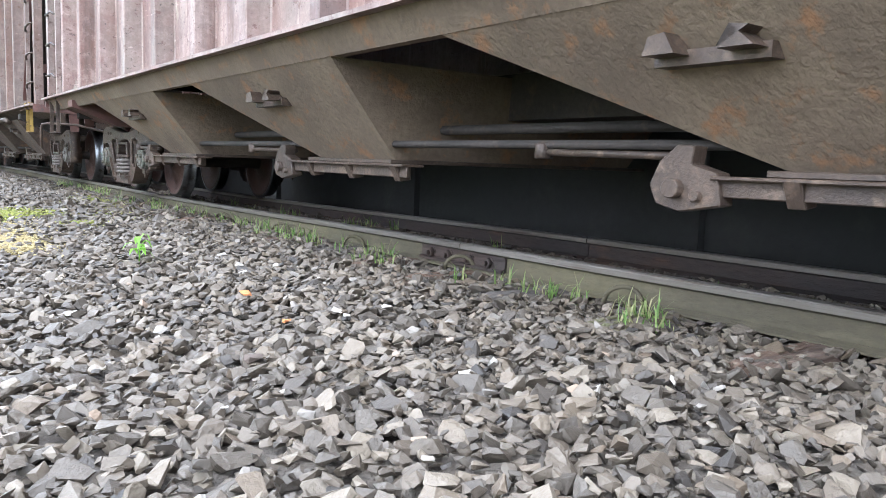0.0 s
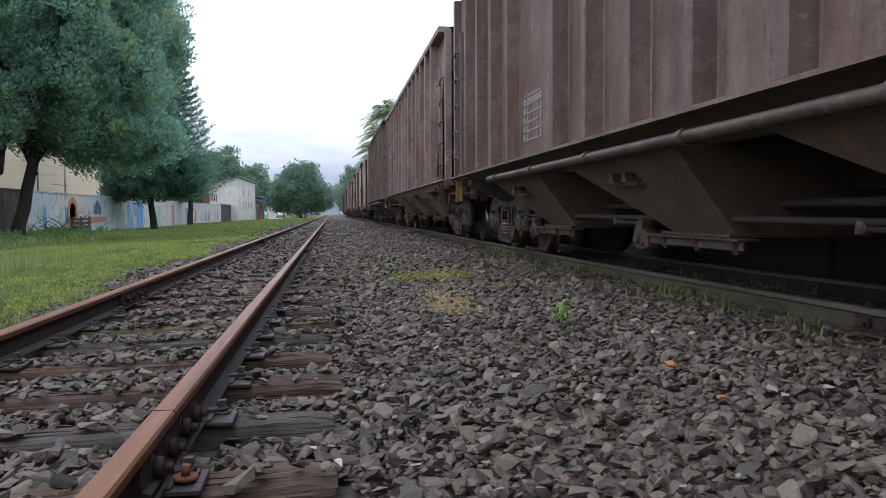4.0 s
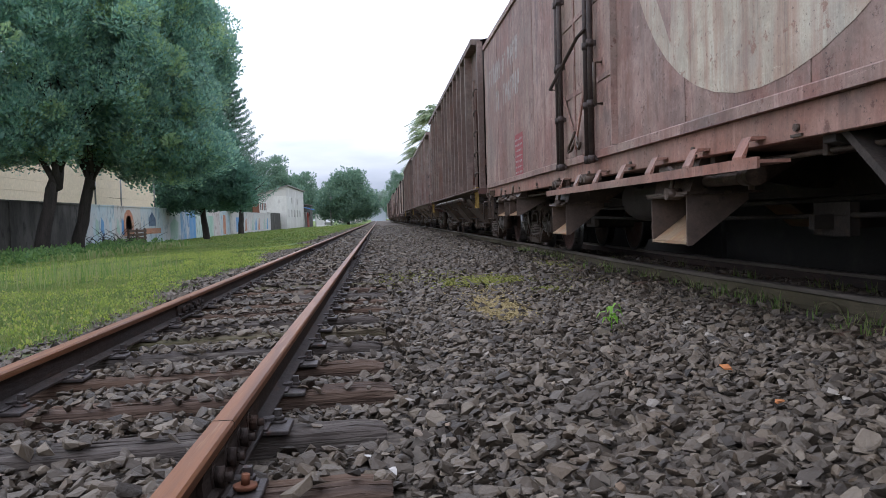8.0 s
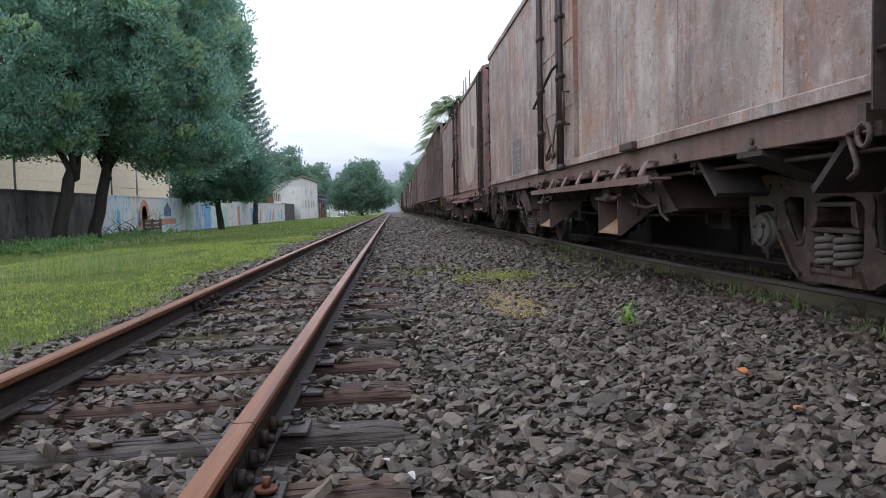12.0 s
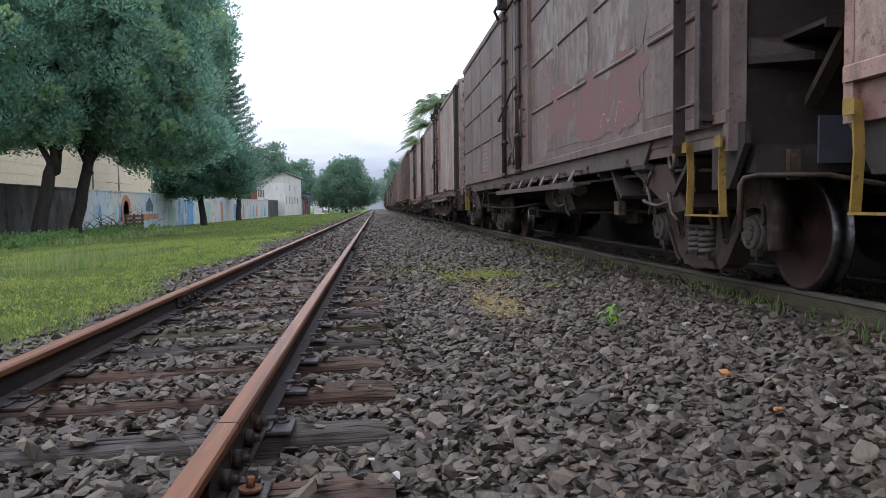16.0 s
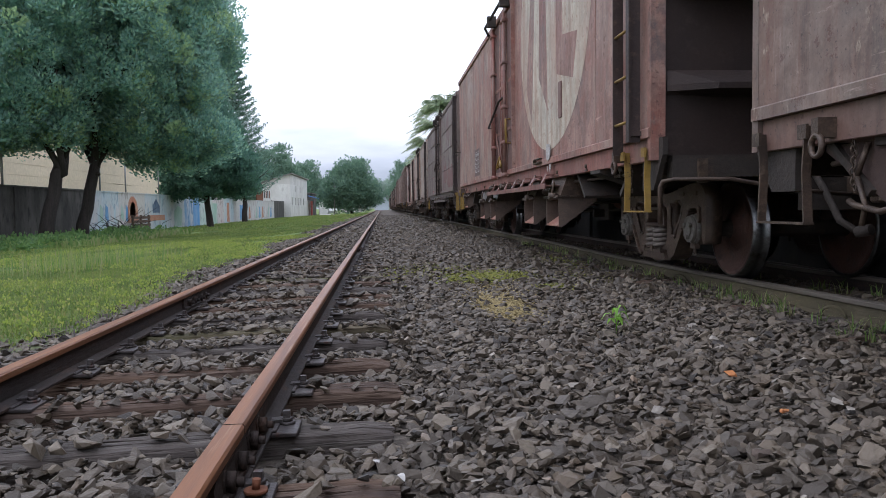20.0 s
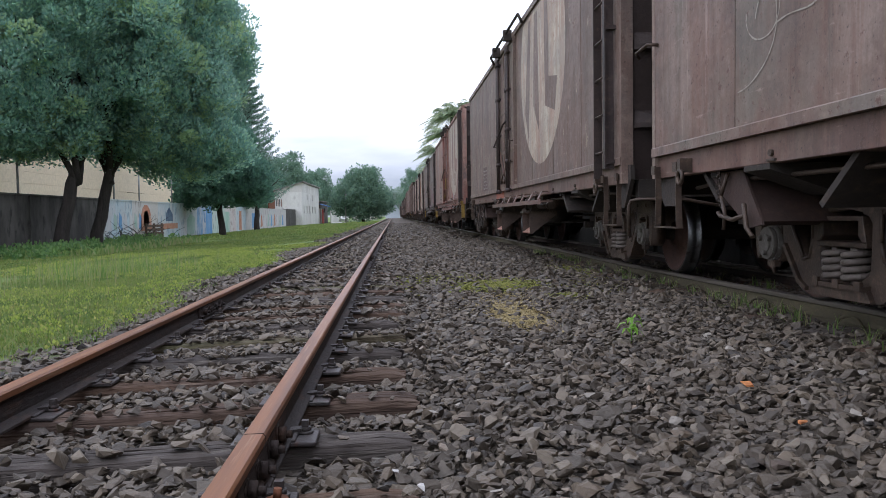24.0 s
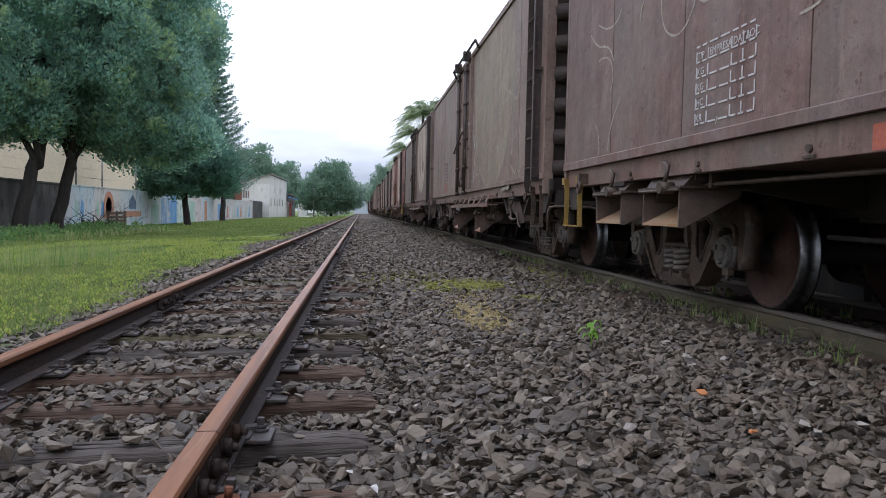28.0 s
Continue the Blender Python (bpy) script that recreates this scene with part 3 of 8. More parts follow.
SLEEPERS = [sleeper_mesh(i, m) for i, m in enumerate((M_TIE, M_TIE_GREY, M_TIE, M_TIE_MOSS, M_TIE_GREY, M_TIE))]
PLATE = plate_mesh()
rng = random.Random(4)
NEAR_TIES = [0.5, 1.13, 1.77, 2.42, 3.09, 3.70, 4.36, 5.0] + [-0.15 - 0.65 * k for k in range(13)]
ties = NEAR_TIES + [5.0 + 0.645 * k + rng.uniform(-0.04, 0.04) for k in range(1, 150)]
for i, y in enumerate(ties):
    kind_ = 0 if i in (1, 2, 3) else (i % 6)
    ob = put("sleeper", SLEEPERS[kind_], at=pose(TRACK_X + rng.uniform(-0.05, 0.05) + (0.03 if y < 6 else 0), y, -0.022 - rng.uniform(0, 0.012), 0, 0, rng.uniform(5.5, 8.5) if y < 8 else rng.uniform(1.5, 6)))
    tagged(ob, "mossy weathered wooden railway sleeper" if kind_ == 3 else "grey weathered wooden railway sleeper" if kind_ in (1, 4) else "brown split wooden railway sleeper", "sleeper", "sleepers under the rusty track")
    if y < 40:
        for x in (0.0, -1.138):
            put("sleeper_plate", PLATE, ob, ob.matrix_basis.inverted() @ pose(x, y + 0.115 * (x + 0.569) * (1 if y < 8 else 0.5), -0.024), "worn steel plate with spikes")
for k in range(70):
    y = 0.4 + 0.66 * k
    tagged(put("sleeper", SLEEPERS[k % 6], at=pose(TRAIN_X, y, TRAIN_Z - 0.125, 0, 0, rng.uniform(-1, 1))), "dirty wooden sleeper half buried under the train", "sleeper", "sleepers under the train")

# the loose spike with its washer at the joint
bm = bmesh.new()
tube(bm, [(0, 0, 0), (0, 0, 0.01)], 0.034, 12)
tube(bm, [(0, 0, 0.01), (0.003, 0, 0.04)], 0.012, 8)
ob = tagged(put("track_bolt", to_mesh("track_bolt", bm, M_RUST), at=pose(0.10, 2.47, 0.0)), "rusty orange track bolt with washer", "bolt")

# rail anchors hooked under the train rail
bm = bmesh.new()
tube(bm, [(-0.02 + 0.05 * math.cos(math.pi * k / 10), -0.075 + 0.15 * k / 10, 0.085 * math.sin(math.pi * k / 10) ** 0.6) for k in range(11)], 0.011, 7)
tube(bm, [(0.03, -0.075, 0.0), (0.08, -0.05, 0.02)], 0.011, 7)
ANCHOR = to_mesh("rail_clip", bm, M_RAILMOSS)
for y in (2.6, 3.82, 5.05, 6.28, 7.65, 8.87, 10.05, 11.2, 12.45, 13.7):
    tagged(put("rail_clip", ANCHOR, at=pose(TRAIN_X - 0.61, y, TRAIN_Z - 0.148 + dip(y), 0, 0, 8 * math.sin(y * 7))), "bent steel clip beside the muddy rail", "rail clip", "clips along the train rail")


# ---- ballast ----
def stone_shapes(count, points, seed):
    rng_ = random.Random(seed)
    shapes = []
    for _ in range(count):
        bm = bmesh.new()
        for _ in range(points):
            v = Vector((rng_.gauss(0, 1), rng_.gauss(0, 1), rng_.gauss(0, 1))).normalized()
            e = 0.6
            v = Vector([math.copysign(abs(c) ** e, c) for c in v])
            bm.verts.new((v.x * 0.62, v.y * 0.45, v.z * 0.25))
        res = bmesh.ops.convex_hull(bm, input=bm.verts)
        bmesh.ops.delete(bm, geom=[g for g in res["geom_interior"] if isinstance(g, bmesh.types.BMVert)], context="VERTS")
        bmesh.ops.triangulate(bm, faces=bm.faces)
        bm.verts.index_update()
        shapes.append((np.array([v.co[:] for v in bm.verts]), np.array([[v.index for v in f.verts] for f in bm.faces])))
        bm.free()
    return shapes


def turns(n, tilt):
    """Random rotations: a spin about z and a tilt."""
    a, b, c = RNG.uniform(0, 2 * np.pi, n), RNG.normal(0, tilt, n), RNG.normal(0, tilt, n)
    z, o = np.zeros(n), np.ones(n)
    rz = np.stack([np.cos(a), -np.sin(a), z, np.sin(a), np.cos(a), z, z, z, o], 1).reshape(-1, 3, 3)
    rx = np.stack([o, z, z, z, np.cos(b), -np.sin(b), z, np.sin(b), np.cos(b)], 1).reshape(-1, 3, 3)
    ry = np.stack([np.cos(c), z, np.sin(c), z, o, z, -np.sin(c), z, np.cos(c)], 1).reshape(-1, 3, 3)
    return rz @ rx @ ry


def scatter(name, shapes, pos, size, tilt, material, label, category):
    n = len(pos)
    rot, which = turns(n, tilt), RNG.integers(0, len(shapes), n)
    vv, ff, base = [], [], 0
    for s, (v, f) in enumerate(shapes):
        idx = np.nonzero(which == s)[0]
        if not len(idx):
            continue
        p = np.einsum("nij,vj->nvi", rot[idx], v) * size[idx][:, None, None] + pos[idx][:, None, :]
        vv.append(p.reshape(-1, 3))
        ff.append((f[None] + (np.arange(len(idx)) * len(v))[:, None, None]).reshape(-1, f.shape[1]) + base)
        base += len(idx) * len(v)
    ob = new(name, bulk(name, np.concatenate(vv), np.concatenate(ff), material))
    return tagged(ob, label, category, kind="stuff")


GX = np.array([-400, -30, -14, -8, -3.0, -1.9, 0.7, 2.0, 3.2, 4.9, 6.5, 9, 400.0])
GZ = np.array([ground_z(x) for x in GX])


def gz(x):
    return np.interp(x, GX, GZ)


def stone_field(x0, x1, y0, y1, step, lift):
    xs, ys = np.meshgrid(np.arange(x0, x1, step), np.arange(y0, y1, step))
    p = np.stack([xs.ravel(), ys.ravel()], 1) + RNG.uniform(-0.5, 0.5, (xs.size, 2)) * step
    x, y = p[:, 0], p[:, 1]
    keep = np.ones(len(p), bool)
    for rx in (0.0, -1.138):
        keep &= np.abs(x - rx) > 0.085
    for rx in (TRAIN_X - 0.533, TRAIN_X + 0.533):
        keep &= np.abs(x - rx) > 0.075
    tie_y = np.array(ties)
    near = np.abs(y[:, None] - 0.115 * (x[:, None] + 0.569) * np.where(y < 8, 1, 0.5)[:, None] - tie_y[None]).min(1)
    on_tie = (near < 0.108) & (x > -1.62) & (x < 0.56)
    keep &= ~(on_tie & (RNG.uniform(0, 1, len(p)) < np.interp(y, [3.5, 6.5, 14], [0.94, 0.78, 0.5]) - np.where((x > -1.0) & (x < -0.08), 0.22, 0.0)))
    keep &= (x > -1.95 - 0.3 * np.sin(y * 0.7) - 0.4 * RNG.uniform(0, 1, len(p)) ** 2)
    moss = (((x - 1.65) / 0.5) ** 2 + ((y - 8.9) / 0.8) ** 2 < RNG.uniform(0.1, 1.1, len(p))) | (((x - 1.42) / 0.3) ** 2 + ((y - 6.3) / 0.9) ** 2 < RNG.uniform(0.1, 1.1, len(p)))
    keep &= ~(moss & (RNG.uniform(0, 1, len(p)) < 0.6))
    p, near, on_tie = p[keep], near[keep], on_tie[keep]
    inner = (p[:, 0] > -1.6) & (p[:, 0] < 0.55)
    z = gz(p[:, 0]) + lift + RNG.uniform(-0.02, 0.022, len(p)) + np.where(inner, np.interp(p[:, 1], [4, 8], [0.006, 0.016]), np.interp(p[:, 0], [0.55, 1.1], [0.004, 0.024]))
    z -= np.where((p[:, 0] > 0.05) & (p[:, 0] < 0.68) & (p[:, 1] < 9), np.interp(near, [0.1, 0.2, 0.3], [0.034, 0.026, 0.012]), 0.0)
    z = np.where(on_tie, -0.006, z) - np.where(inner & ~on_tie, 0.016, 0.0)
    return np.column_stack([p, z])


pos = stone_field(-2.5, 4.5, 0.9, 7.6, 0.0335, 0.0)
scatter("ballast_stones", stone_shapes(40, 12, 3), pos, np.clip(RNG.lognormal(math.log(0.039), 0.38, len(pos)), 0.02, 0.085), 0.4, M_STONE, "grey crushed stone ballast between the tracks", "ballast")
pos = stone_field(-2.5, 4.5, 7.6, 26.0, 0.056, 0.0)
scatter("ballast_stones", stone_shapes(14, 8, 5), pos, np.clip(RNG.lognormal(math.log(0.06), 0.32, len(pos)), 0.035, 0.11), 0.4, M_STONE, "grey crushed stone ballast between the tracks", "ballast")
pos = stone_field(-2.4, 3.4, 26.0, 80.0, 0.15, 0.01)
scatter("ballast_stones", stone_shapes(8, 7, 6), pos, np.clip(RNG.lognormal(math.log(0.15), 0.25, len(pos)), 0.08, 0.2), 0.35, M_STONE, "grey crushed stone ballast between the tracks", "ballast")

pos = stone_field(-2.5, 4.5, -8.5, 0.9, 0.062, 0.0)
scatter("ballast_stones", stone_shapes(14, 8, 8), pos, np.clip(RNG.lognormal(math.log(0.062), 0.32, len(pos)), 0.035, 0.11), 0.4, M_STONE, "grey crushed stone ballast between the tracks", "ballast")

# single stones that stand out
SHAPES = stone_shapes(6, 10, 11)


def lone_stone(x, y, size, material, label, i=0):
    v, f = SHAPES[i]
    ob = new("stone", bulk("stone", v * size, f, material))
    ob.matrix_basis = pose(x, y, gz(x) + 0.055, 8, 5, 30 * i)
    tagged(ob, label, "stone", "single bright stones")


lone_stone(2.0, 3.55, 0.055, M_ORANGE, "orange broken brick chip on the ballast", 0)
lone_stone(1.92, 2.95, 0.034, M_ORANGE, "orange broken brick chip on the ballast", 1)
lone_stone(0.52, 2.53, 0.04, M_PALE, "white pebble beside the sleeper", 2)
lone_stone(0.44, 2.68, 0.032, M_PALE, "white pebble beside the sleeper", 3)
lone_stone(1.89, 5.98, 0.055, M_PALE, "pale grey stone chip on the ballast", 5)
lone_stone(1.62, 2.53, 0.06, M_TWIG, "pale brown wood chip on the ballast", 1)
n = 130
p = np.column_stack([RNG.uniform(0.6, 3.0, n), 1.5 + 5.5 * RNG.uniform(0, 1, n) ** 1.4])
scatter("pale_stones", SHAPES, np.column_stack([p, gz(p[:, 0]) + 0.045]), RNG.uniform(0.02, 0.05, n), 0.4, M_PALESTONE, "pale grey and tan stones among the ballast", "stones")


# ---- grass, moss, weeds ----
def blades(pos, height, width, lean, material, name, label, category="grass", curl=0.35):
    n = len(pos)
    a = RNG.uniform(0, 2 * np.pi, n)
    d = np.stack([np.cos(a), np.sin(a), np.zeros(n)], 1)
    s = np.stack([-np.sin(a), np.cos(a), np.zeros(n)], 1)
    up = np.array([0, 0, 1.0])
    ln = RNG.uniform(0.1, 1, n)[:, None] * lean
    h, w = height[:, None], width[:, None]
    b0, b1 = pos - s * w, pos + s * w
    mid = pos + up * h * 0.6 + d * h * ln * 0.4
    m0, m1 = mid - s * w * 0.8, mid + s * w * 0.8
    tip = pos + up * h * (1 - curl * ln) + d * h * ln
    v = np.stack([b0, b1, m0, m1, tip], 1).reshape(-1, 3)
    k = np.arange(n)[:, None] * 5
    f = np.concatenate([k + np.array([[0, 1, 3]]), k + np.array([[0, 3, 2]]), k + np.array([[2, 3, 4]])])
    ob = new(name, bulk(name, v, f, material))
    return tagged(ob, label, category, kind="stuff")


def leaf_crown(centers, radii, leaves, size, material, rng_n, flat=0.35, broad=0.24):
    """Leaves in rosettes at the clump centres."""
    n = len(centers) * leaves
    c = np.repeat(centers, leaves, 0)
    r = np.repeat(radii, leaves)[:, None]
    d = rng_n.normal(0, 1, (n, 3))
    d /= np.linalg.norm(d, axis=1)[:, None]
    q = c + d * r * rng_n.uniform(0.25, 1.0, (n, 1)) ** 0.6 * np.array([1, 1, 0.75])
    out = d + np.array([0, 0, flat])
    out /= np.linalg.norm(out, axis=1)[:, None]
    s = np.cross(out, rng_n.normal(0, 1, (n, 3)))
    s /= np.linalg.norm(s, axis=1)[:, None] + 1e-6
    L = size * rng_n.uniform(0.6, 1.4, (n, 1))
    W = L * broad
    v = np.stack([q, q + out * L * 0.5 + s * W, q + out * L, q + out * L * 0.5 - s * W], 1).reshape(-1, 3)
    return v, np.arange(n * 4).reshape(-1, 4)


def lawn(x0, x1, y0, y1, n):
    p = np.column_stack([RNG.uniform(x0, x1, n), RNG.uniform(y0, y1, n)])
    edge = -1.95 - 0.26 * np.sin(p[:, 1] * 0.7) - 0.2 * np.sin(p[:, 1] * 0.31 + 2.0) - 0.18 * np.sin(p[:, 1] * 2.9) - 0.85 * RNG.uniform(0, 1, n) ** 1.6
    p = p[p[:, 0] < edge]
    lush = np.array([noise.noise((x * 0.5, y * 0.35, 3.1)) for x, y in p])
    p, lush = p[lush > -0.42], lush[lush > -0.42]
    return np.column_stack([p, gz(p[:, 0]) - 0.01]), lush


p, lush = lawn(-7.5, -1.7, 4.0, 14.0, 110000)
blades(p, (0.034 + 0.06 * np.clip(lush + 0.5, 0, 1.4)) * RNG.uniform(0.5, 1.6, len(p)), RNG.uniform(0.002, 0.006, len(p)), 1.5, M_GRASS, "grass", "short green grass of the railway verge")
p, lush = lawn(-14.0, -1.7, 14.0, 45.0, 130000)
blades(p, (0.03 + 0.05 * np.clip(lush + 0.5, 0, 1.4)) * RNG.uniform(0.6, 1.6, len(p)), RNG.uniform(0.006, 0.014, len(p)), 1.4, M_GRASS, "grass", "short green grass of the railway verge")
p, lush = lawn(-14.0, -1.7, 45.0, 130.0, 42000)
blades(p, 0.13 * RNG.uniform(0.6, 1.6, len(p)), RNG.uniform(0.015, 0.03, len(p)), 1.2, M_GRASS, "grass", "short green grass of the railway verge")

p, lush = lawn(-9.0, -1.7, -9.0, 4.0, 30000)
blades(p, 0.07 * RNG.uniform(0.5, 1.6, len(p)), RNG.uniform(0.004, 0.01, len(p)), 1.4, M_GRASS, "grass", "short green grass of the railway verge")

# low leafy weeds in the grass
p, lush = lawn(-8.5, -1.75, 4.0, 26.0, 8200)
p = p[lush > -0.05]
v, f = leaf_crown(p + np.array([0, 0, 0.02]), RNG.uniform(0.03, 0.10, len(p)), 20, 0.026, M_VERGE, np.random.default_rng(21), 0.9, 0.38)
tagged(new("verge_weeds", bulk("verge_weeds", v, f, M_VERGE)), "low leafy yellow-green weeds in the grass", "weeds", kind="stuff")

n = 900
p = np.column_stack([RNG.normal(-4.6, 0.7, n), RNG.normal(14.5, 1.2, n)])
blades(np.column_stack([p, gz(p[:, 0])]), RNG.uniform(0.15, 0.5, n), RNG.uniform(0.003, 0.006, n), 0.35, M_WEED, "tall_weeds", "tall seeding weeds in the grass", "weeds")
n = 2600
p = np.column_stack([RNG.uniform(-14, -9, n), RNG.uniform(26, 40, n)])
blades(np.column_stack([p, gz(p[:, 0])]), RNG.uniform(0.15, 0.4, n), RNG.uniform(0.02, 0.05, n), 0.8, M_WEED, "tall_weeds", "leafy weeds at the foot of the wall", "weeds")

# broad-leaved weeds round the tree trunks and along the wall's foot
rng_w = np.random.default_rng(77)
n = 420
p = np.column_stack([rng_w.uniform(-13.6, -9.6, n), rng_w.uniform(23, 44, n)])
p = p[rng_w.uniform(0, 1, len(p)) < np.clip((-8.8 - p[:, 0]) / 3.5, 0.05, 1)]
h = rng_w.uniform(0.08, 0.42, len(p))
v, f = leaf_crown(np.column_stack([p, gz(p[:, 0]) + h * 0.6]), h * 0.8, 34, 0.11, M_VERGE, rng_w, 0.7, 0.36)
tagged(new("wall_weeds", bulk("wall_weeds", v, f, M_WALLWEED)), "leafy green weeds at the foot of the wall and trees", "weeds", kind="stuff")

# weeds along the train rail
n = 62
c = np.column_stack([TRAIN_X - 0.66 - np.abs(RNG.normal(0, 0.13, n)), 2.2 + 14 * RNG.uniform(0, 1, n) ** 1.2])
p = np.repeat(c, 14, 0) + RNG.normal(0, 0.026, (n * 14, 2))
blades(np.column_stack([p, gz(p[:, 0]) + 0.02]), RNG.uniform(0.04, 0.17, len(p)), RNG.uniform(0.002, 0.006, len(p)), 1.1, M_WEED, "weeds", "thin green weeds growing along the train rail", "weeds")
n = 14
c = np.column_stack([RNG.uniform(TRAIN_X - 0.4, TRAIN_X + 0.4, n), RNG.uniform(2.2, 12, n)])
p = np.repeat(c, 12, 0) + RNG.normal(0, 0.03, (n * 12, 2))
blades(np.column_stack([p, gz(p[:, 0]) + 0.02]), RNG.uniform(0.05, 0.16, len(p)), RNG.uniform(0.003, 0.007, len(p)), 0.9, M_WEED, "weeds", "thin green weeds between the train rails", "weeds")

# one bright plant on the stones
bm = bmesh.new()
rng = random.Random(12)
for k in range(9):
    a, L = k * 2.4 + rng.uniform(-0.3, 0.3), rng.uniform(0.05, 0.09)
    base = Vector((rng.uniform(-0.01, 0.01), rng.uniform(-0.01, 0.01), 0.03 + 0.012 * k))
    d, s = Vector((math.cos(a), math.sin(a), 0)), Vector((-math.sin(a), math.cos(a), 0))
    rows = []
    for j, (u, w, h) in enumerate(((0, 0.003, 0), (0.35, 0.016, 0.03), (0.7, 0.014, 0.025), (1.0, 0.002, -0.012))):
        q = base + d * L * u + Vector((0, 0, h))
        rows.append((bm.verts.new(q - s * w), bm.verts.new(q + s * w)))
    for r0, r1 in zip(rows, rows[1:]):
        bm.faces.new((r0[0], r0[1], r1[1], r1[0]))
tube(bm, [(0, 0, -0.03), (0.004, 0, 0.14)], 0.004, 5)
tagged(put("plant", to_mesh("plant", bm, M_BRIGHTLEAF), at=pose(1.88, 4.84, gz(1.88) + 0.05)), "small bright green seedling among the ballast", "plant")

# moss patches between the tracks
def moss_at(spots, material, label, name, lo, hi):
    rows = []
    for x, y, sx, sy, n in spots:
        q = RNG.normal(0, 1, (n, 2))
        px_, py_ = x + q[:, 0] * sx, y + q[:, 1] * sy
        rows.append(np.column_stack([px_, py_, gz(px_) + RNG.uniform(0.0, 0.045, n)]))
    p = np.concatenate(rows)
    scatter(name, SHAPES, p, RNG.uniform(lo, hi, len(p)), 0.3, material, label, "moss")


moss_at([(1.62, 8.9, 0.2, 0.26, 15000), (2.09, 7.5, 0.09, 0.14, 1300), (1.15, 10.2, 0.3, 0.5, 1500), (2.95, 10.8, 0.14, 0.7, 2000), (2.6, 8.6, 0.25, 0.5, 500)], M_MOSS, "olive moss growing over the ballast", "moss_patch", 0.010, 0.028)
moss_at([(1.42, 6.4, 0.09, 0.36, 13000), (1.5, 7.3, 0.18, 0.4, 3500)], M_STRAW, "straw-coloured dry moss and grit on the ballast", "dry_moss_patch", 0.006, 0.02)


# ---- trees ----
def limb(bm, p, d, length, r, depth, rng_, tips, spread=0.6):
    pts, q, dd = [p], p.copy(), d.copy()
    for _ in range(4):
        dd = (dd + Vector((rng_.uniform(-0.16, 0.16), rng_.uniform(-0.16, 0.16), rng_.uniform(-0.02, 0.12)))).normalized()
        q = q + dd * length / 4
        pts.append(q.copy())
    tube(bm, pts, r, 7, True, r * 0.62)
    if depth == 0:
        tips.append(q)
        return
    for k in range(3 if depth > 1 else 2):
        a = rng_.uniform(0, 6.28)
        side = Vector((math.cos(a), math.sin(a), rng_.uniform(0.0, 0.6)))
        limb(bm, pts[rng_.choice((2, 3, 4))], (dd + side * spread).normalized(), length * rng_.uniform(0.6, 0.8), r * 0.55, depth - 1, rng_, tips, spread)


def crown_points(lobes, count, rng_n, hollow=0.55):
    """Clump centres near the skin of some ellipsoids (centre, radii)."""
    out = []
    weight = np.array([r[0] * r[1] + r[1] * r[2] + r[0] * r[2] for _, r in lobes])
    for (c, r), w in zip(lobes, weight / weight.sum()):
        k = max(4, int(count * w))
        d = rng_n.normal(0, 1, (k, 3))
        d /= np.linalg.norm(d, axis=1)[:, None]
        bumps = np.array([1 + 0.36 * noise.noise((x * 2.3 + c[0], y * 2.3 + c[1], z * 2.3)) for x, y, z in d])
        out.append(np.array(c) + d * np.array(r) * (rng_n.uniform(hollow, 1.0, k) * bumps)[:, None])
    return np.concatenate(out)


def make_tree(name, x, y, trunk, lobes, clumps, leaves, size, clump_r, label, material, seed, hollow=0.55, lean=0.0, bark=M_BARK, group="", broad=0.3):
    """trunk: height to the fork and radius."""
    z0 = ground_z(x) - 0.05
    top = tagged(new(name), label, "tree", group)
    top.matrix_basis = pose(x, y, z0)
    rng_, rng_n = random.Random(seed), np.random.default_rng(seed)
    bm, tips = bmesh.new(), []
    h, r = trunk
    pts = [Vector((lean * (k / 5) ** 1.3 * h + rng_.uniform(-0.03, 0.03) * h * (k > 0) * 0.4, rng_.uniform(-0.02, 0.02) * h * (k > 0), h * k / 5)) for k in range(6)]
    tube(bm, [pts[0] - Vector((0, 0, 0.1))] + pts, r * 1.12, 10, True, r * 0.75)
    for k in range(5):
        a = k * 1.26 + rng_.uniform(-0.3, 0.3)
        limb(bm, pts[5] - Vector((0, 0, rng_.uniform(0, 0.25) * h)), Vector((math.cos(a) * 0.42, math.sin(a) * 0.42, 0.95)).normalized(), h * rng_.uniform(0.7, 1.0), r * 0.5, 2, rng_, tips)
    part("trunk", bm, bark, top)
    c = crown_points(lobes, clumps, rng_n, hollow)
    young = rng_n.uniform(0, 1, len(c)) < (0.13 if material is M_LEAF else 0.0)
    v, f = leaf_crown(c[~young], rng_n.uniform(0.6, 1.3, (~young).sum()) * clump_r, leaves, size, material, rng_n, 0.9, broad)
    put("crown", bulk("crown", v, f, material), top)
    if young.any():
        v, f = leaf_crown(c[young], rng_n.uniform(0.6, 0.9, young.sum()) * clump_r, leaves, size, M_YOUNG, rng_n, 0.8, broad)
        put("young_leaves", bulk("young_leaves", v, f, M_YOUNG), top, label="pale green tufts of new leaves")
    return top


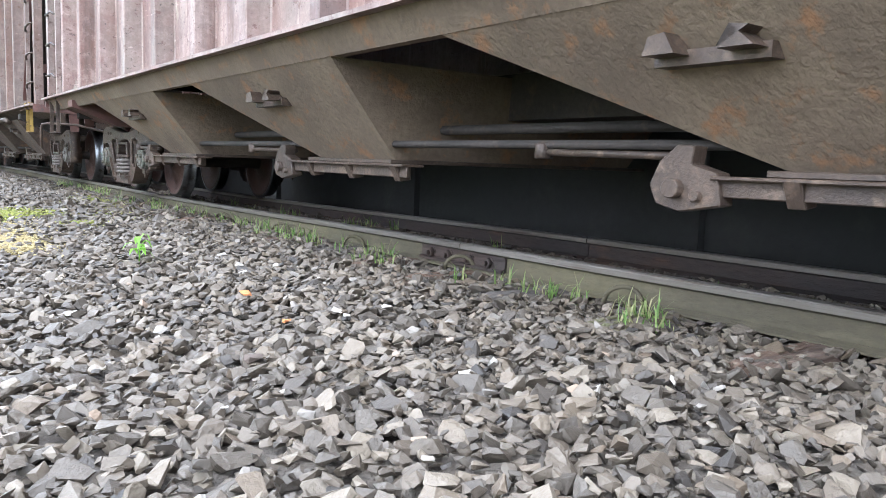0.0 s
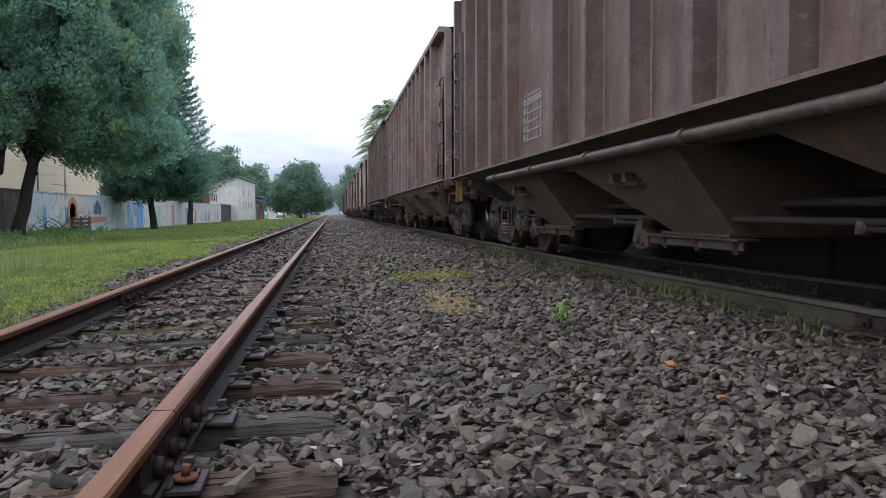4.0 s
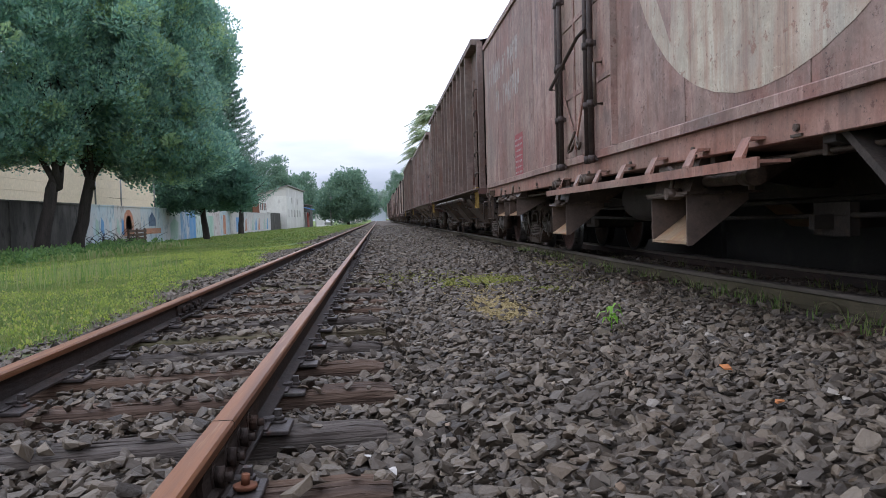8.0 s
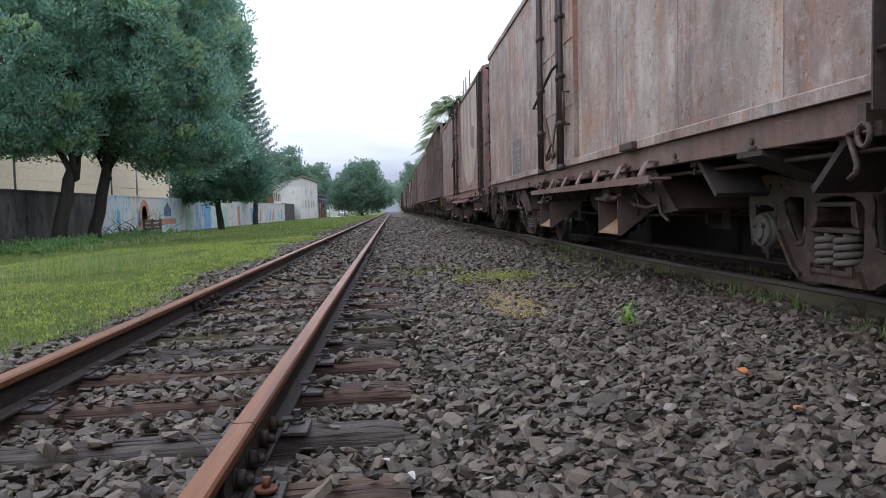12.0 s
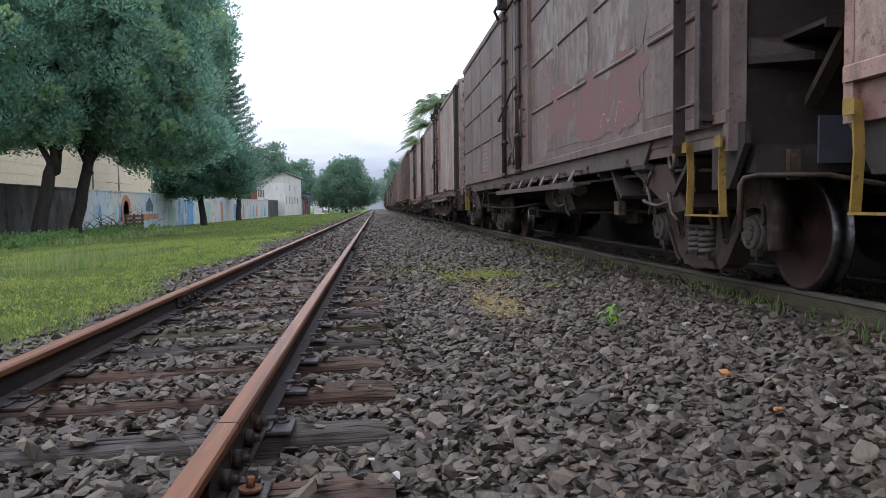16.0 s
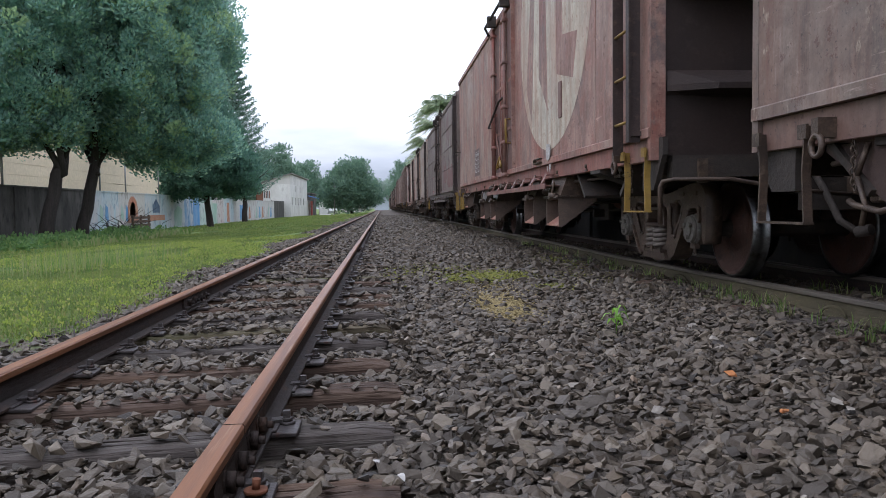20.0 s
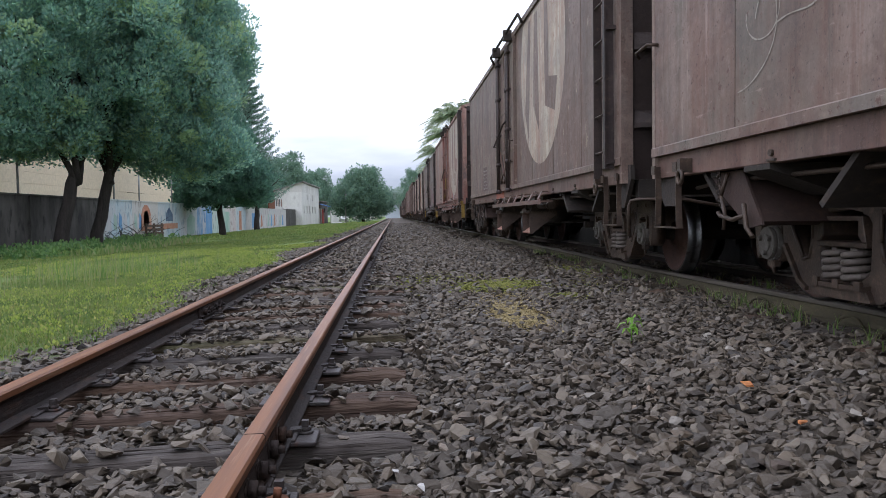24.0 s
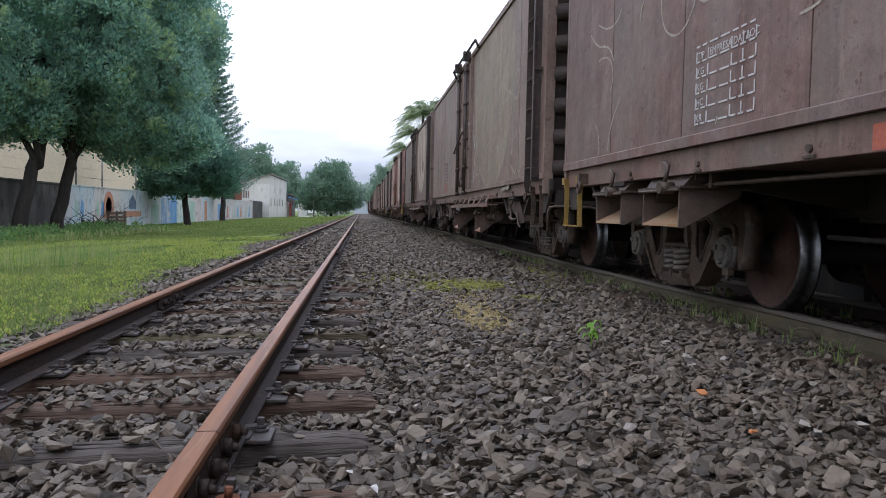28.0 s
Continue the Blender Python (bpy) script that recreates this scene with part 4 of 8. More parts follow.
make_tree("broadleaf_tree", -12.75, 31.5, (3.4, 0.28), [((-1.6, -1.0, 7.7), (4.2, 4.0, 3.3)), ((0.6, 0.5, 9.2), (4.4, 4.0, 4.6)), ((-1.6, -1.2, 5.05), (3.4, 3.0, 1.4)), ((-5.0, 0, 9.0), (3.5, 3.5, 4.0)), ((-3.9, -1.0, 4.35), (0.9, 0.9, 0.7)), ((-2.4, -1.6, 3.95), (0.6, 0.6, 0.5)), ((-0.5, -1.2, 4.2), (0.7, 0.7, 0.55)), ((0.8, -0.8, 4.5), (0.8, 0.8, 0.6)), ((-5.6, -0.5, 4.7), (1.0, 1.0, 0.8))], 1700, 135, 0.135, 0.55, "large dark green broadleaf tree with two leaning trunks beside the wall", M_LEAF, 1, 0.86, 0.24, group="trees along the wall")
make_tree("broadleaf_tree", -12.1, 33.6, (3.6, 0.26), [((2.2, 0.6, 7.6), (3.7, 3.8, 3.2)), ((1.2, 1.0, 10.6), (4.2, 4.0, 4.0)), ((2.4, 0.8, 4.95), (2.8, 2.6, 1.3)), ((4.2, 0.8, 4.3), (1.4, 1.4, 1.2)), ((3.4, 2.0, 9.3), (3.0, 3.0, 3.2)), ((0.9, 0.4, 4.2), (0.7, 0.7, 0.5)), ((2.6, 0.6, 3.7), (0.8, 0.7, 0.6)), ((5.2, 0.8, 4.3), (1.0, 1.0, 0.9)), ((4.3, 0.6, 3.4), (0.6, 0.6, 0.5))], 1700, 135, 0.135, 0.55, "large dark green broadleaf tree with hanging foliage beside the wall", M_LEAF, 2, 0.86, 0.2, group="trees along the wall")
make_tree("broadleaf_tree", -11.5, 55.0, (2.2, 0.24), [((-0.3, 0, 4.3), (2.9, 2.9, 2.3)), ((-0.9, 0, 7.2), (2.5, 2.5, 3.0)), ((1.5, 0, 3.9), (2.0, 1.7, 1.6)), ((-2.0, 0, 3.0), (1.3, 1.3, 0.9)), ((1.9, 0, 2.9), (0.9, 0.9, 0.7))], 1000, 84, 0.19, 0.5, "round dark green tree with a leaning trunk beside the wall", M_SHADELEAF, 3, 0.7, -0.1, group="trees along the wall")
make_tree("broadleaf_tree", -13.0, 77.0, (2.6, 0.28), [((-0.5, 0, 4.1), (1.8, 1.8, 1.6)), ((-0.9, 0, 6.4), (1.8, 1.7, 1.9)), ((-1.4, 0, 8.6), (1.5, 1.5, 1.7)), ((0.5, 0, 3.4), (0.8, 0.8, 0.6))], 620, 50, 0.24, 0.5, "small round dark green tree beside the painted wall", M_SHADELEAF, 4, 0.5, 0.03, group="trees along the wall")


def make_pine(x, y, height, radius, label):
    z0 = ground_z(x)
    top = tagged(new("pine_tree"), label, "tree")
    top.matrix_basis = pose(x, y, z0)
    rng_ = random.Random(9)
    bm = bmesh.new()
    tube(bm, [(0, 0, height * k / 8) for k in range(9)], 0.32, 8, True, 0.05)
    rng_n = np.random.default_rng(5)
    vs, fs, base = [], [], 0
    for t in range(24):
        z = height * (0.16 + 0.82 * t / 23)
        L = (radius * (1 - t / 24) ** 0.75 + 0.2) * rng_.uniform(0.88, 1.08)
        for k in range(9):
            a = k * 0.698 + t * 0.45 + rng_.uniform(-0.12, 0.12)
            d = Vector((math.cos(a), math.sin(a), 0.05))
            reach = L * rng_.uniform(0.8, 1.1)
            spine = [Vector((0, 0, z)) + d * reach * u + Vector((0, 0, 0.3 * reach * u ** 3 - 0.06 * reach * u)) for u in np.linspace(0, 1, 16)]
            tube(bm, spine[::3], 0.045, 4, False, 0.015)
            c = np.array(spine[3:])
            v, f = leaf_crown(c, np.linspace(0.2, 0.10, len(c)), 17, 0.19, M_PINE, rng_n, 0.5)
            vs.append(v), fs.append(f + base)
            base += len(v)
    part("trunk", bm, M_BARK, top)
    put("crown", bulk("crown", np.concatenate(vs), np.concatenate(fs), M_PINE), top)


make_pine(-15.6, 86.0, 17.5, 4.9, "tall dark green pine tree with tiers of branches")

for i, (x, y, h, w, col, lab) in enumerate(((-5.4, 150, 10.6, 5.6, M_FARLEAF, "wide dark green tree at the end of the verge"), (-29, 150, 15, 7.5, M_FARLEAF, "green tree behind the white house"), (-22, 158, 14, 7.0, M_FARLEAF, "green tree behind the white house"), (-36, 165, 17, 8.0, M_FARLEAF, "tall green tree behind the houses"), (-18, 180, 12, 7, M_FARLEAF, "green tree behind the grey shed"), (9.5, 300, 20, 7, M_FARLEAF, "tall green tree beyond the end of the train"), (1.0, 350, 14, 8, M_HAZELEAF, "distant tree at the end of the line, coloured pale for haze"), (-8.0, 360, 13, 9, M_HAZELEAF, "distant tree at the end of the line, coloured pale for haze"), (-20.0, 340, 16, 9, M_HAZELEAF, "distant tree behind the houses, coloured pale for haze"))):
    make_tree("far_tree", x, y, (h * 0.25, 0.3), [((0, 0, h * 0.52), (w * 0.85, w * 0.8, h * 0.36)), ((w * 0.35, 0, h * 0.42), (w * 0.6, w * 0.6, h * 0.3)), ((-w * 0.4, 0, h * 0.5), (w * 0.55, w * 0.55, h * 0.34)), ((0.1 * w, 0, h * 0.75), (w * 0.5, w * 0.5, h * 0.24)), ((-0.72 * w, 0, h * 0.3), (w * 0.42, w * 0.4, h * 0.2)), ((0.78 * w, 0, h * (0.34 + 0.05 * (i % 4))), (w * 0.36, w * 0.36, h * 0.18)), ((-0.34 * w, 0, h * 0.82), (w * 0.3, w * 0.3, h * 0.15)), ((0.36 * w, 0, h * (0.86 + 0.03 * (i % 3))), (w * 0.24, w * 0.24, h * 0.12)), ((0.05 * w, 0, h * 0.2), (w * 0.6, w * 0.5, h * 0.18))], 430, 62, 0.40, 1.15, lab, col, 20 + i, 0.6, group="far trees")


def make_palm(x, y, h, seed):
    top = tagged(new("palm_tree"), "tall palm tree with feathery grey-green fronds", "palm", "palms behind the train")
    top.matrix_basis = pose(x, y, ground_z(x))
    rng_ = random.Random(seed)
    bm = bmesh.new()
    tube(bm, [(0.1 * math.sin(k), 0, h * k / 8) for k in range(9)], 0.28, 9, True, 0.17)
    part("trunk", bm, M_BARK, top)
    bm = bmesh.new()
    for k in range(58):
        a, rise, L = k * 2.4, rng_.uniform(-0.5, 1.4), rng_.uniform(2.8, 3.8)
        d, s = Vector((math.cos(a), math.sin(a), 0)), Vector((-math.sin(a), math.cos(a), 0))
        spine = [Vector((0, 0, h)) + d * L * u * (1 - 0.25 * u * max(rise, 0)) + Vector((0, 0, L * (rise * u * 0.8 - (0.30 + 0.45 * max(rise, 0)) * u * u))) for u in np.linspace(0, 1, 15)]
        tube(bm, spine, 0.035, 4, False, 0.012)
        for j in range(1, 15):
            q = spine[j]
            ln = 0.78 * math.sin(math.pi * (0.14 + 0.76 * j / 15)) + 0.12
            for sg in (1, -1):
                for off in (0, 0.1):
                    t_ = q + s * sg * ln * 0.75 + d * (0.25 + off) + Vector((0, 0, -0.38 * ln + rng_.uniform(-0.12, 0.2)))
                    bm.faces.new([bm.verts.new(q + d * off), bm.verts.new(q + d * (0.12 + off)), bm.verts.new(t_)])
    part("crown", bm, M_PALM, top)


for i, (x, y, h) in enumerate(((7.9, 97.0, 13.4), (7.7, 106.0, 12.0), (7.3, 118.0, 10.6), (7.9, 128.0, 9.4), (9.0, 100.0, 14.6))):
    make_palm(x, y, h, i)


# ---- wall and buildings ----
def make_wall():
    wall = tagged(new("wall_west"), "concrete boundary wall, stained at one end and painted with faded murals", "wall", kind="structure")
    wall.matrix_basis = pose(-14.0, 0, -0.6)
    rng_ = random.Random(8)
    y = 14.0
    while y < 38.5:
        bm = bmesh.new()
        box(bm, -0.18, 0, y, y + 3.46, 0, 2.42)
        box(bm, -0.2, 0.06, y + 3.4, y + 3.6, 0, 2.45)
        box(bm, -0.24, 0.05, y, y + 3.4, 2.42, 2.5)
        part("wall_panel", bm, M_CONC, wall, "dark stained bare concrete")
        y += 3.6
    tints = [(0.42, 0.52, 0.55), (0.50, 0.47, 0.42), (0.40, 0.50, 0.54), (0.46, 0.53, 0.55), (0.16, 0.30, 0.46), (0.42, 0.52, 0.45), (0.50, 0.42, 0.39), (0.40, 0.49, 0.53), (0.52, 0.50, 0.46), (0.46, 0.5, 0.5), (0.52, 0.48, 0.45), (0.48, 0.5, 0.49), (0.5, 0.46, 0.44), (0.52, 0.51, 0.49)]
    i = 0
    while y < 104:
        t = tints[i % len(tints)]
        mural = worn("faded_mural_paint", t, (0.50, 0.48, 0.45), tuple(c * 0.6 for c in t), 0.9, 0.0, 0.7, 9.0, 0.15, (1, 1, 0.6), (0.4, 0.6), (0.55, 0.62))
        bm = bmesh.new()
        box(bm, -0.16, 0, y, y + 4.7, 0, 2.42)
        box(bm, -0.2, 0.04, y - 0.02, y + 4.68, 2.42, 2.49)
        p_ = part("wall_panel", bm, mural, wall, "rendered panel with faded mural paint")
        y += 4.7
        i += 1
    # simple painted shapes of the mural
    reds = worn("faded_red_mural", (0.42, 0.17, 0.10), (0.46, 0.28, 0.18), (0.5, 0.42, 0.36), 0.9, 0, 2.0)
    navy = worn("dark_blue_mural", (0.07, 0.10, 0.16), (0.16, 0.22, 0.28), None, 0.9, 0, 2.0)
    blue = worn("blue_mural", (0.10, 0.25, 0.48), (0.22, 0.36, 0.5), None, 0.9, 0, 1.0)
    teal = worn("green_mural", (0.28, 0.42, 0.33), (0.42, 0.48, 0.42), None, 0.9, 0, 1.0)
    pale = worn("white_mural", (0.55, 0.54, 0.52), (0.45, 0.45, 0.44), None, 0.9, 0, 1.0)

    def shape(pts, mat, name="mural_shape"):
        bm = bmesh.new()
        prism(bm, pts, "x", 0.002, 0.008)
        part(name, bm, mat, wall)

    def arch(y0, w, z0, z1):
        return [(y0 - w, z0), (y0 + w, z0), (y0 + w, z1 - w)] + [(y0 + w * math.cos(a), z1 - w + w * math.sin(a)) for a in np.linspace(0.3, math.pi - 0.3, 6)] + [(y0 - w, z1 - w)]

    shape(arch(46.3, 0.95, 0.75, 2.3), reds)
    shape([(y_, z_ + 0.004) for y_, z_ in arch(46.3, 0.5, 1.0, 1.95)], pale)
    shape([(49.5, 0.8), (52.8, 0.8), (52.8, 1.15), (49.5, 1.15)], reds)
    shape([(50.2, 1.3), (51.7, 1.3), (51.7, 1.75), (50.95, 2.2), (50.2, 1.75)], navy)
    shape([(60.6, 0.1), (62.6, 0.1), (62.6, 2.35), (60.6, 2.35)], blue)
    shape([(55.2, 0.3), (57.2, 0.3), (57.4, 1.5), (56.2, 1.8), (55.2, 1.4)], teal)
    shape([(66.5, 0.2), (69.2, 0.2), (69.2, 2.0), (66.5, 2.0)], teal)
    shape([(73.4, 0.3), (74.6, 0.3), (74.6, 2.1), (73.4, 2.1)], reds)
    shape([(80, 0.4), (83, 0.4), (83, 1.9), (80, 1.9)], blue)
    for k in range(8):
        y0 = 85 + k * 2.3
        shape([(y0, 0.4), (y0 + 1.4, 0.5), (y0 + 1.1, 1.9), (y0 + 0.5, 1.6)], (reds, pale, teal, blue)[k % 4])
    for k in range(7):
        y0 = 40.2 + k * 0.8
        shape([(y0, 0.9 + 0.1 * (k % 3)), (y0 + 0.5, 0.8), (y0 + 0.45, 1.6), (y0 + 0.1, 1.8)], (pale, teal, blue, pale)[k % 4])


make_wall()

# added wall, hidden by the train; keeps light from entering underneath
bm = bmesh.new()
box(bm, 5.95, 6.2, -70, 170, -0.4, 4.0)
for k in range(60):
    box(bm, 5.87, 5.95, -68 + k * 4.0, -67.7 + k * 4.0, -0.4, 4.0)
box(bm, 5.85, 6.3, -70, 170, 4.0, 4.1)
tagged(put("wall_east", to_mesh("wall_east", bm, worn("dark_blocking_wall", (0.045, 0.043, 0.04), (0.03, 0.032, 0.028), (0.06, 0.058, 0.05), 0.95, 0, 0.5, 12.0))), "added dark wall behind the train that blocks light", "wall", kind="structure")


def panel_house(name, x0, x1, y0, y1, z0, z1, mat, label, windows=(), roof=None, strips=0):
    """A building block with its face towards the line at x1; windows: (y, z, width, height)."""
    top = tagged(new(name), label, "building")
    top.matrix_basis = pose(0, 0, 0)
    bm = bmesh.new()
    t = 0.25
    # the face towards the track, cut round its openings
    ys = sorted({y0, y1, *[w[0] - w[2] / 2 for w in windows], *[w[0] + w[2] / 2 for w in windows]})
    zs = sorted({z0, z1, *[w[1] for w in windows], *[w[1] + w[3] for w in windows]})
    for a, b in zip(ys, ys[1:]):
        for c, d in zip(zs, zs[1:]):
            ym, zm = (a + b) / 2, (c + d) / 2
            if not any(abs(ym - w[0]) < w[2] / 2 and w[1] < zm < w[1] + w[3] for w in windows):
                box(bm, x1 - t, x1, a, b, c, d)
    box(bm, x0, x1 - t, y0, y0 + t, z0, z1)
    box(bm, x0, x1 - t, y1 - t, y1, z0, z1)
    box(bm, x0, x0 + t, y0 + t, y1 - t, z0, z1)
    part("wall", bm, mat, top)
    for yc, zb, w, h in windows:
        bm = bmesh.new()
        box(bm, x1 - 0.2, x1 - 0.16, yc - w / 2, yc + w / 2, zb, zb + h)
        win = part("window", bm, M_GLASSDARK, top)
        bm = bmesh.new()
        box(bm, x1 - 0.16, x1 - 0.1, yc - 0.03, yc + 0.03, zb, zb + h)
        box(bm, x1 - 0.16, x1 + 0.03, yc - w / 2, yc + w / 2, zb - 0.06, zb)
        part("window_frame", bm, M_METALGREY, win)
    bm = bmesh.new()
    if roof:
        prism(bm, [(x0 - 0.3, z1 + roof[0]), (x1 + 0.3, z1 + roof[1]), (x1 + 0.3, z1 + roof[1] + 0.14), (x0 - 0.3, z1 + roof[0] + 0.14)], "y", y0 - 0.3, y1 + 0.3)
        bm_top = bmesh.new()
        prism(bm_top, [(x0, z1), (x1, z1), (x1, z1 + roof[1]), (x0, z1 + roof[0])], "y", y0, y0 + 0.2)
        prism(bm_top, [(x0, z1), (x1, z1), (x1, z1 + roof[1]), (x0, z1 + roof[0])], "y", y1 - 0.2, y1)
        box(bm_top, x1 - 0.2, x1, y0 + 0.2, y1 - 0.2, z1, z1 + roof[1])
        part("gable", bm_top, mat, top)
    else:
        box(bm, x0, x1 + 0.1, y0 - 0.1, y1 + 0.1, z1, z1 + 0.15)
    part("roof", bm, M_ROOF, top)
    for k in range(strips):
        bm = bmesh.new()
        z = z0 + 0.25 + (z1 - z0 - 0.3) * k / strips
        box(bm, x1, x1 + 0.025, y0, y1, z, z + (z1 - z0 - 0.3) / strips - 0.025)
        part("cladding_strip", bm, mat, top)
    return top


panel_house("clad_building", -27, -19.0, 22, 77, -0.5, 6.6, M_CREAM, "cream building with horizontal cladding behind the wall", [(40, 1.5, 5, 1.0), (49, 1.5, 4, 1.0), (60, 1.7, 4, 1.4), (71, 2.0, 5, 1.9)], None, 11)
panel_house("low_building", -30, -20.5, 78, 96, -0.5, 5.0, M_WHITEWALL, "off-white building with dark windows behind the wall", [(82, 2.4, 3, 1.4), (90, 2.4, 3, 1.4)])
panel_house("gable_house", -17.4, -13.2, 117, 143, -0.5, 4.6, M_WHITEWALL, "white rendered house with a sloping roof and small windows", [(119.5, 1.5, 0.9, 1.1), (123.5, 1.5, 1.2, 1.1), (127.5, 1.5, 1.0, 1.1), (131.5, 1.5, 1.2, 1.1), (136, 1.5, 1.4, 1.1), (124, 3.6, 0.9, 0.9), (132, 3.6, 0.9, 0.9)], (0.1, 1.5))
panel_house("grey_shed", -18, -13.4, 150, 164, -0.5, 3.4, M_CONC, "unpainted grey block shed", [(157, 1.6, 1.6, 1.0)], (0.2, 0.4))
panel_house("far_house", -12, -5.0, 235, 250, -0.5, 4.2, M_WHITEWALL, "white far house at the end of the line", [(240, 1.5, 2, 1.4), (245, 1.5, 2, 1.4)], (0.6, 0.6))
panel_house("far_block", -2.5, 3.2, 300, 312, -0.5, 4.2, worn("pale_blue_render", (0.42, 0.47, 0.5), (0.36, 0.4, 0.43), None, 0.8), "pale low building at the end of the line", [(303, 2, 1.6, 1.4), (308, 2, 1.6, 1.4)], (0.3, 1.1))
panel_house("green_block", -44, -36, 150, 160, -0.5, 18.5, worn("green_render", (0.13, 0.24, 0.19), (0.11, 0.2, 0.16), None, 0.8), "tall green building behind the trees")

bm = bmesh.new()
box(bm, -14.4, -14.2, 104.1, 116.9, -0.6, 2.0)
tagged(put("wall_segment", to_mesh("wall_segment", bm, M_CONC)), "grey concrete wall between the mural and the house", "wall", kind="structure")
bm = bmesh.new()
box(bm, -13.5, -13.3, 143.2, 149.9, -0.6, 2.4)
tagged(put("wall_segment", to_mesh("wall_segment", bm, M_WHITEWALL)), "white wall beside the house", "wall", kind="structure")
M_GATE = worn("red_gate_paint", (0.42, 0.05, 0.04), (0.36, 0.06, 0.05), None, 0.6)
gate = tagged(new("red_gate"), "red metal gate beside the white house", "gate")
bm = bmesh.new()
box(bm, -12.9, -12.8, 146.0, 149.0, -0.5, 2.3)
part("gate_frame", bm, M_GATE, gate)
for k in range(6):
    bm = bmesh.new()
    box(bm, -12.8, -12.77, 146.05 + k * 0.49, 146.45 + k * 0.49, -0.4, 2.25)
    part("board", bm, M_GATE, gate)
bm = bmesh.new()
box(bm, -12.9, -12.75, 164.5, 196, -0.5, 2.2)
tagged(put("wall_segment", to_mesh("wall_segment", bm, M_WHITEWALL)), "white wall along the far verge", "wall", kind="structure")
bm = bmesh.new()
prism(bm, [(-13.2, 3.2), (-11.4, 2.7), (-11.4, 2.78), (-13.2, 3.3)], "y", 143.5, 147.5)
tagged(put("awning", to_mesh("awning", bm, worn("blue_awning", (0.06, 0.2, 0.55), (0.08, 0.24, 0.5), None, 0.6))), "blue awning on the white house", "awning")

for y0, y1, z1, mat, lab in ((92.0, 96.9, 3.1, M_RUST, "rusty corrugated sheet standing above the wall"), (97.0, 103.6, 3.5, M_WHITEWALL, "pale sheet hoarding with faded marks above the wall")):
    bm = bmesh.new()
    zig = [(y0 + (y1 - y0) * k / 40, -14.19 - 0.03 * (k % 2)) for k in range(41)]
    prism(bm, [(x_, y_) for y_, x_ in zig] + [(-14.26, y1), (-14.26, y0)], "z", 1.9, z1)
    board_ = tagged(put("sheet_hoarding", to_mesh("sheet_hoarding", bm, mat)), lab, "hoarding")
    if y0 > 96:
        for k in range(4):
            bm = bmesh.new()
            box(bm, -14.188, -14.18, 97.6 + k * 1.45, 98.4 + k * 1.45, 2.25, 3.2)
            part("faded_mark", bm, M_RUST if k % 2 else M_CONC, board_)

# a white car parked at the far end of the verge
car = tagged(new("car"), "small white car parked by the far wall", "car")
car.matrix_basis = pose(-9.6, 158.0, -0.42, 0, 0, 8)
bm = bmesh.new()
prism(bm, [(-2.0, 0.3), (2.0, 0.3), (2.05, 0.75), (1.3, 0.9), (0.7, 1.4), (-1.2, 1.42), (-1.8, 0.95), (-2.05, 0.8)], "x", -0.82, 0.82)
bevel(bm, 0.06)
part("body", bm, worn("white_car_paint", (0.75, 0.75, 0.75), (0.68, 0.68, 0.68), None, 0.3), car)
for s_ in (-0.823, 0.803):
    bm = bmesh.new()
    prism(bm, [(-1.5, 0.95), (1.1, 0.93), (0.65, 1.33), (-1.15, 1.35)], "x", s_, s_ + 0.02)
    part("side_window", bm, M_GLASSDARK, car)
    for y in (-1.25, 1.3):
        bm = bmesh.new()
        tube(bm, [(s_ - 0.04, y, 0.3), (s_ + 0.06, y, 0.3)], 0.3, 14)
        part("wheel", bm, M_GLASSDARK, car)

# rubble at the verge's far end
for k in range(14):
    lone = SHAPES[k % 6]
    ob = new("rubble", bulk("rubble", lone[0] * rng.uniform(0.3, 0.8), lone[1], M_WHITEWALL))
    ob.matrix_basis = pose(-9.5 + rng.uniform(-1, 1), 141 + rng.uniform(-2, 2), -0.3, rng.uniform(-20, 20), rng.uniform(-20, 20), k * 50)
    tagged(ob, "pale broken concrete lump on the verge", "rubble", "rubble on the verge")

# street lamp by the far verge
lamp = tagged(new("street_lamp"), "slim grey street lamp beside the verge", "street lamp")
lamp.matrix_basis = pose(-8.6, 148, -0.35)
bm = bmesh.new()
tube(bm, [(0, 0, 0), (0, 0, 6.6)], 0.11, 8, True, 0.07)
part("pole", bm, M_METALGREY, lamp)
bm = bmesh.new()
box(bm, 0.05, 1.0, -0.12, 0.12, 5.2, 5.45)
part("lamp_head", bm, M_METALGREY, lamp)

# poles of the fence on the wall
bm = bmesh.new()
tube(bm, [(0, 0, 0), (0, 0, 1.7)], 0.045, 6)
POST = to_mesh("fence_post", bm, M_METALGREY)
for y in (25.6, 29.3, 31.2, 36.0, 41.5, 45.5, 52.0, 57.0):
    tagged(put("fence_post", POST, at=pose(-14.1, y, 1.88)), "thin metal post standing on the wall", "fence post", "posts on the wall")

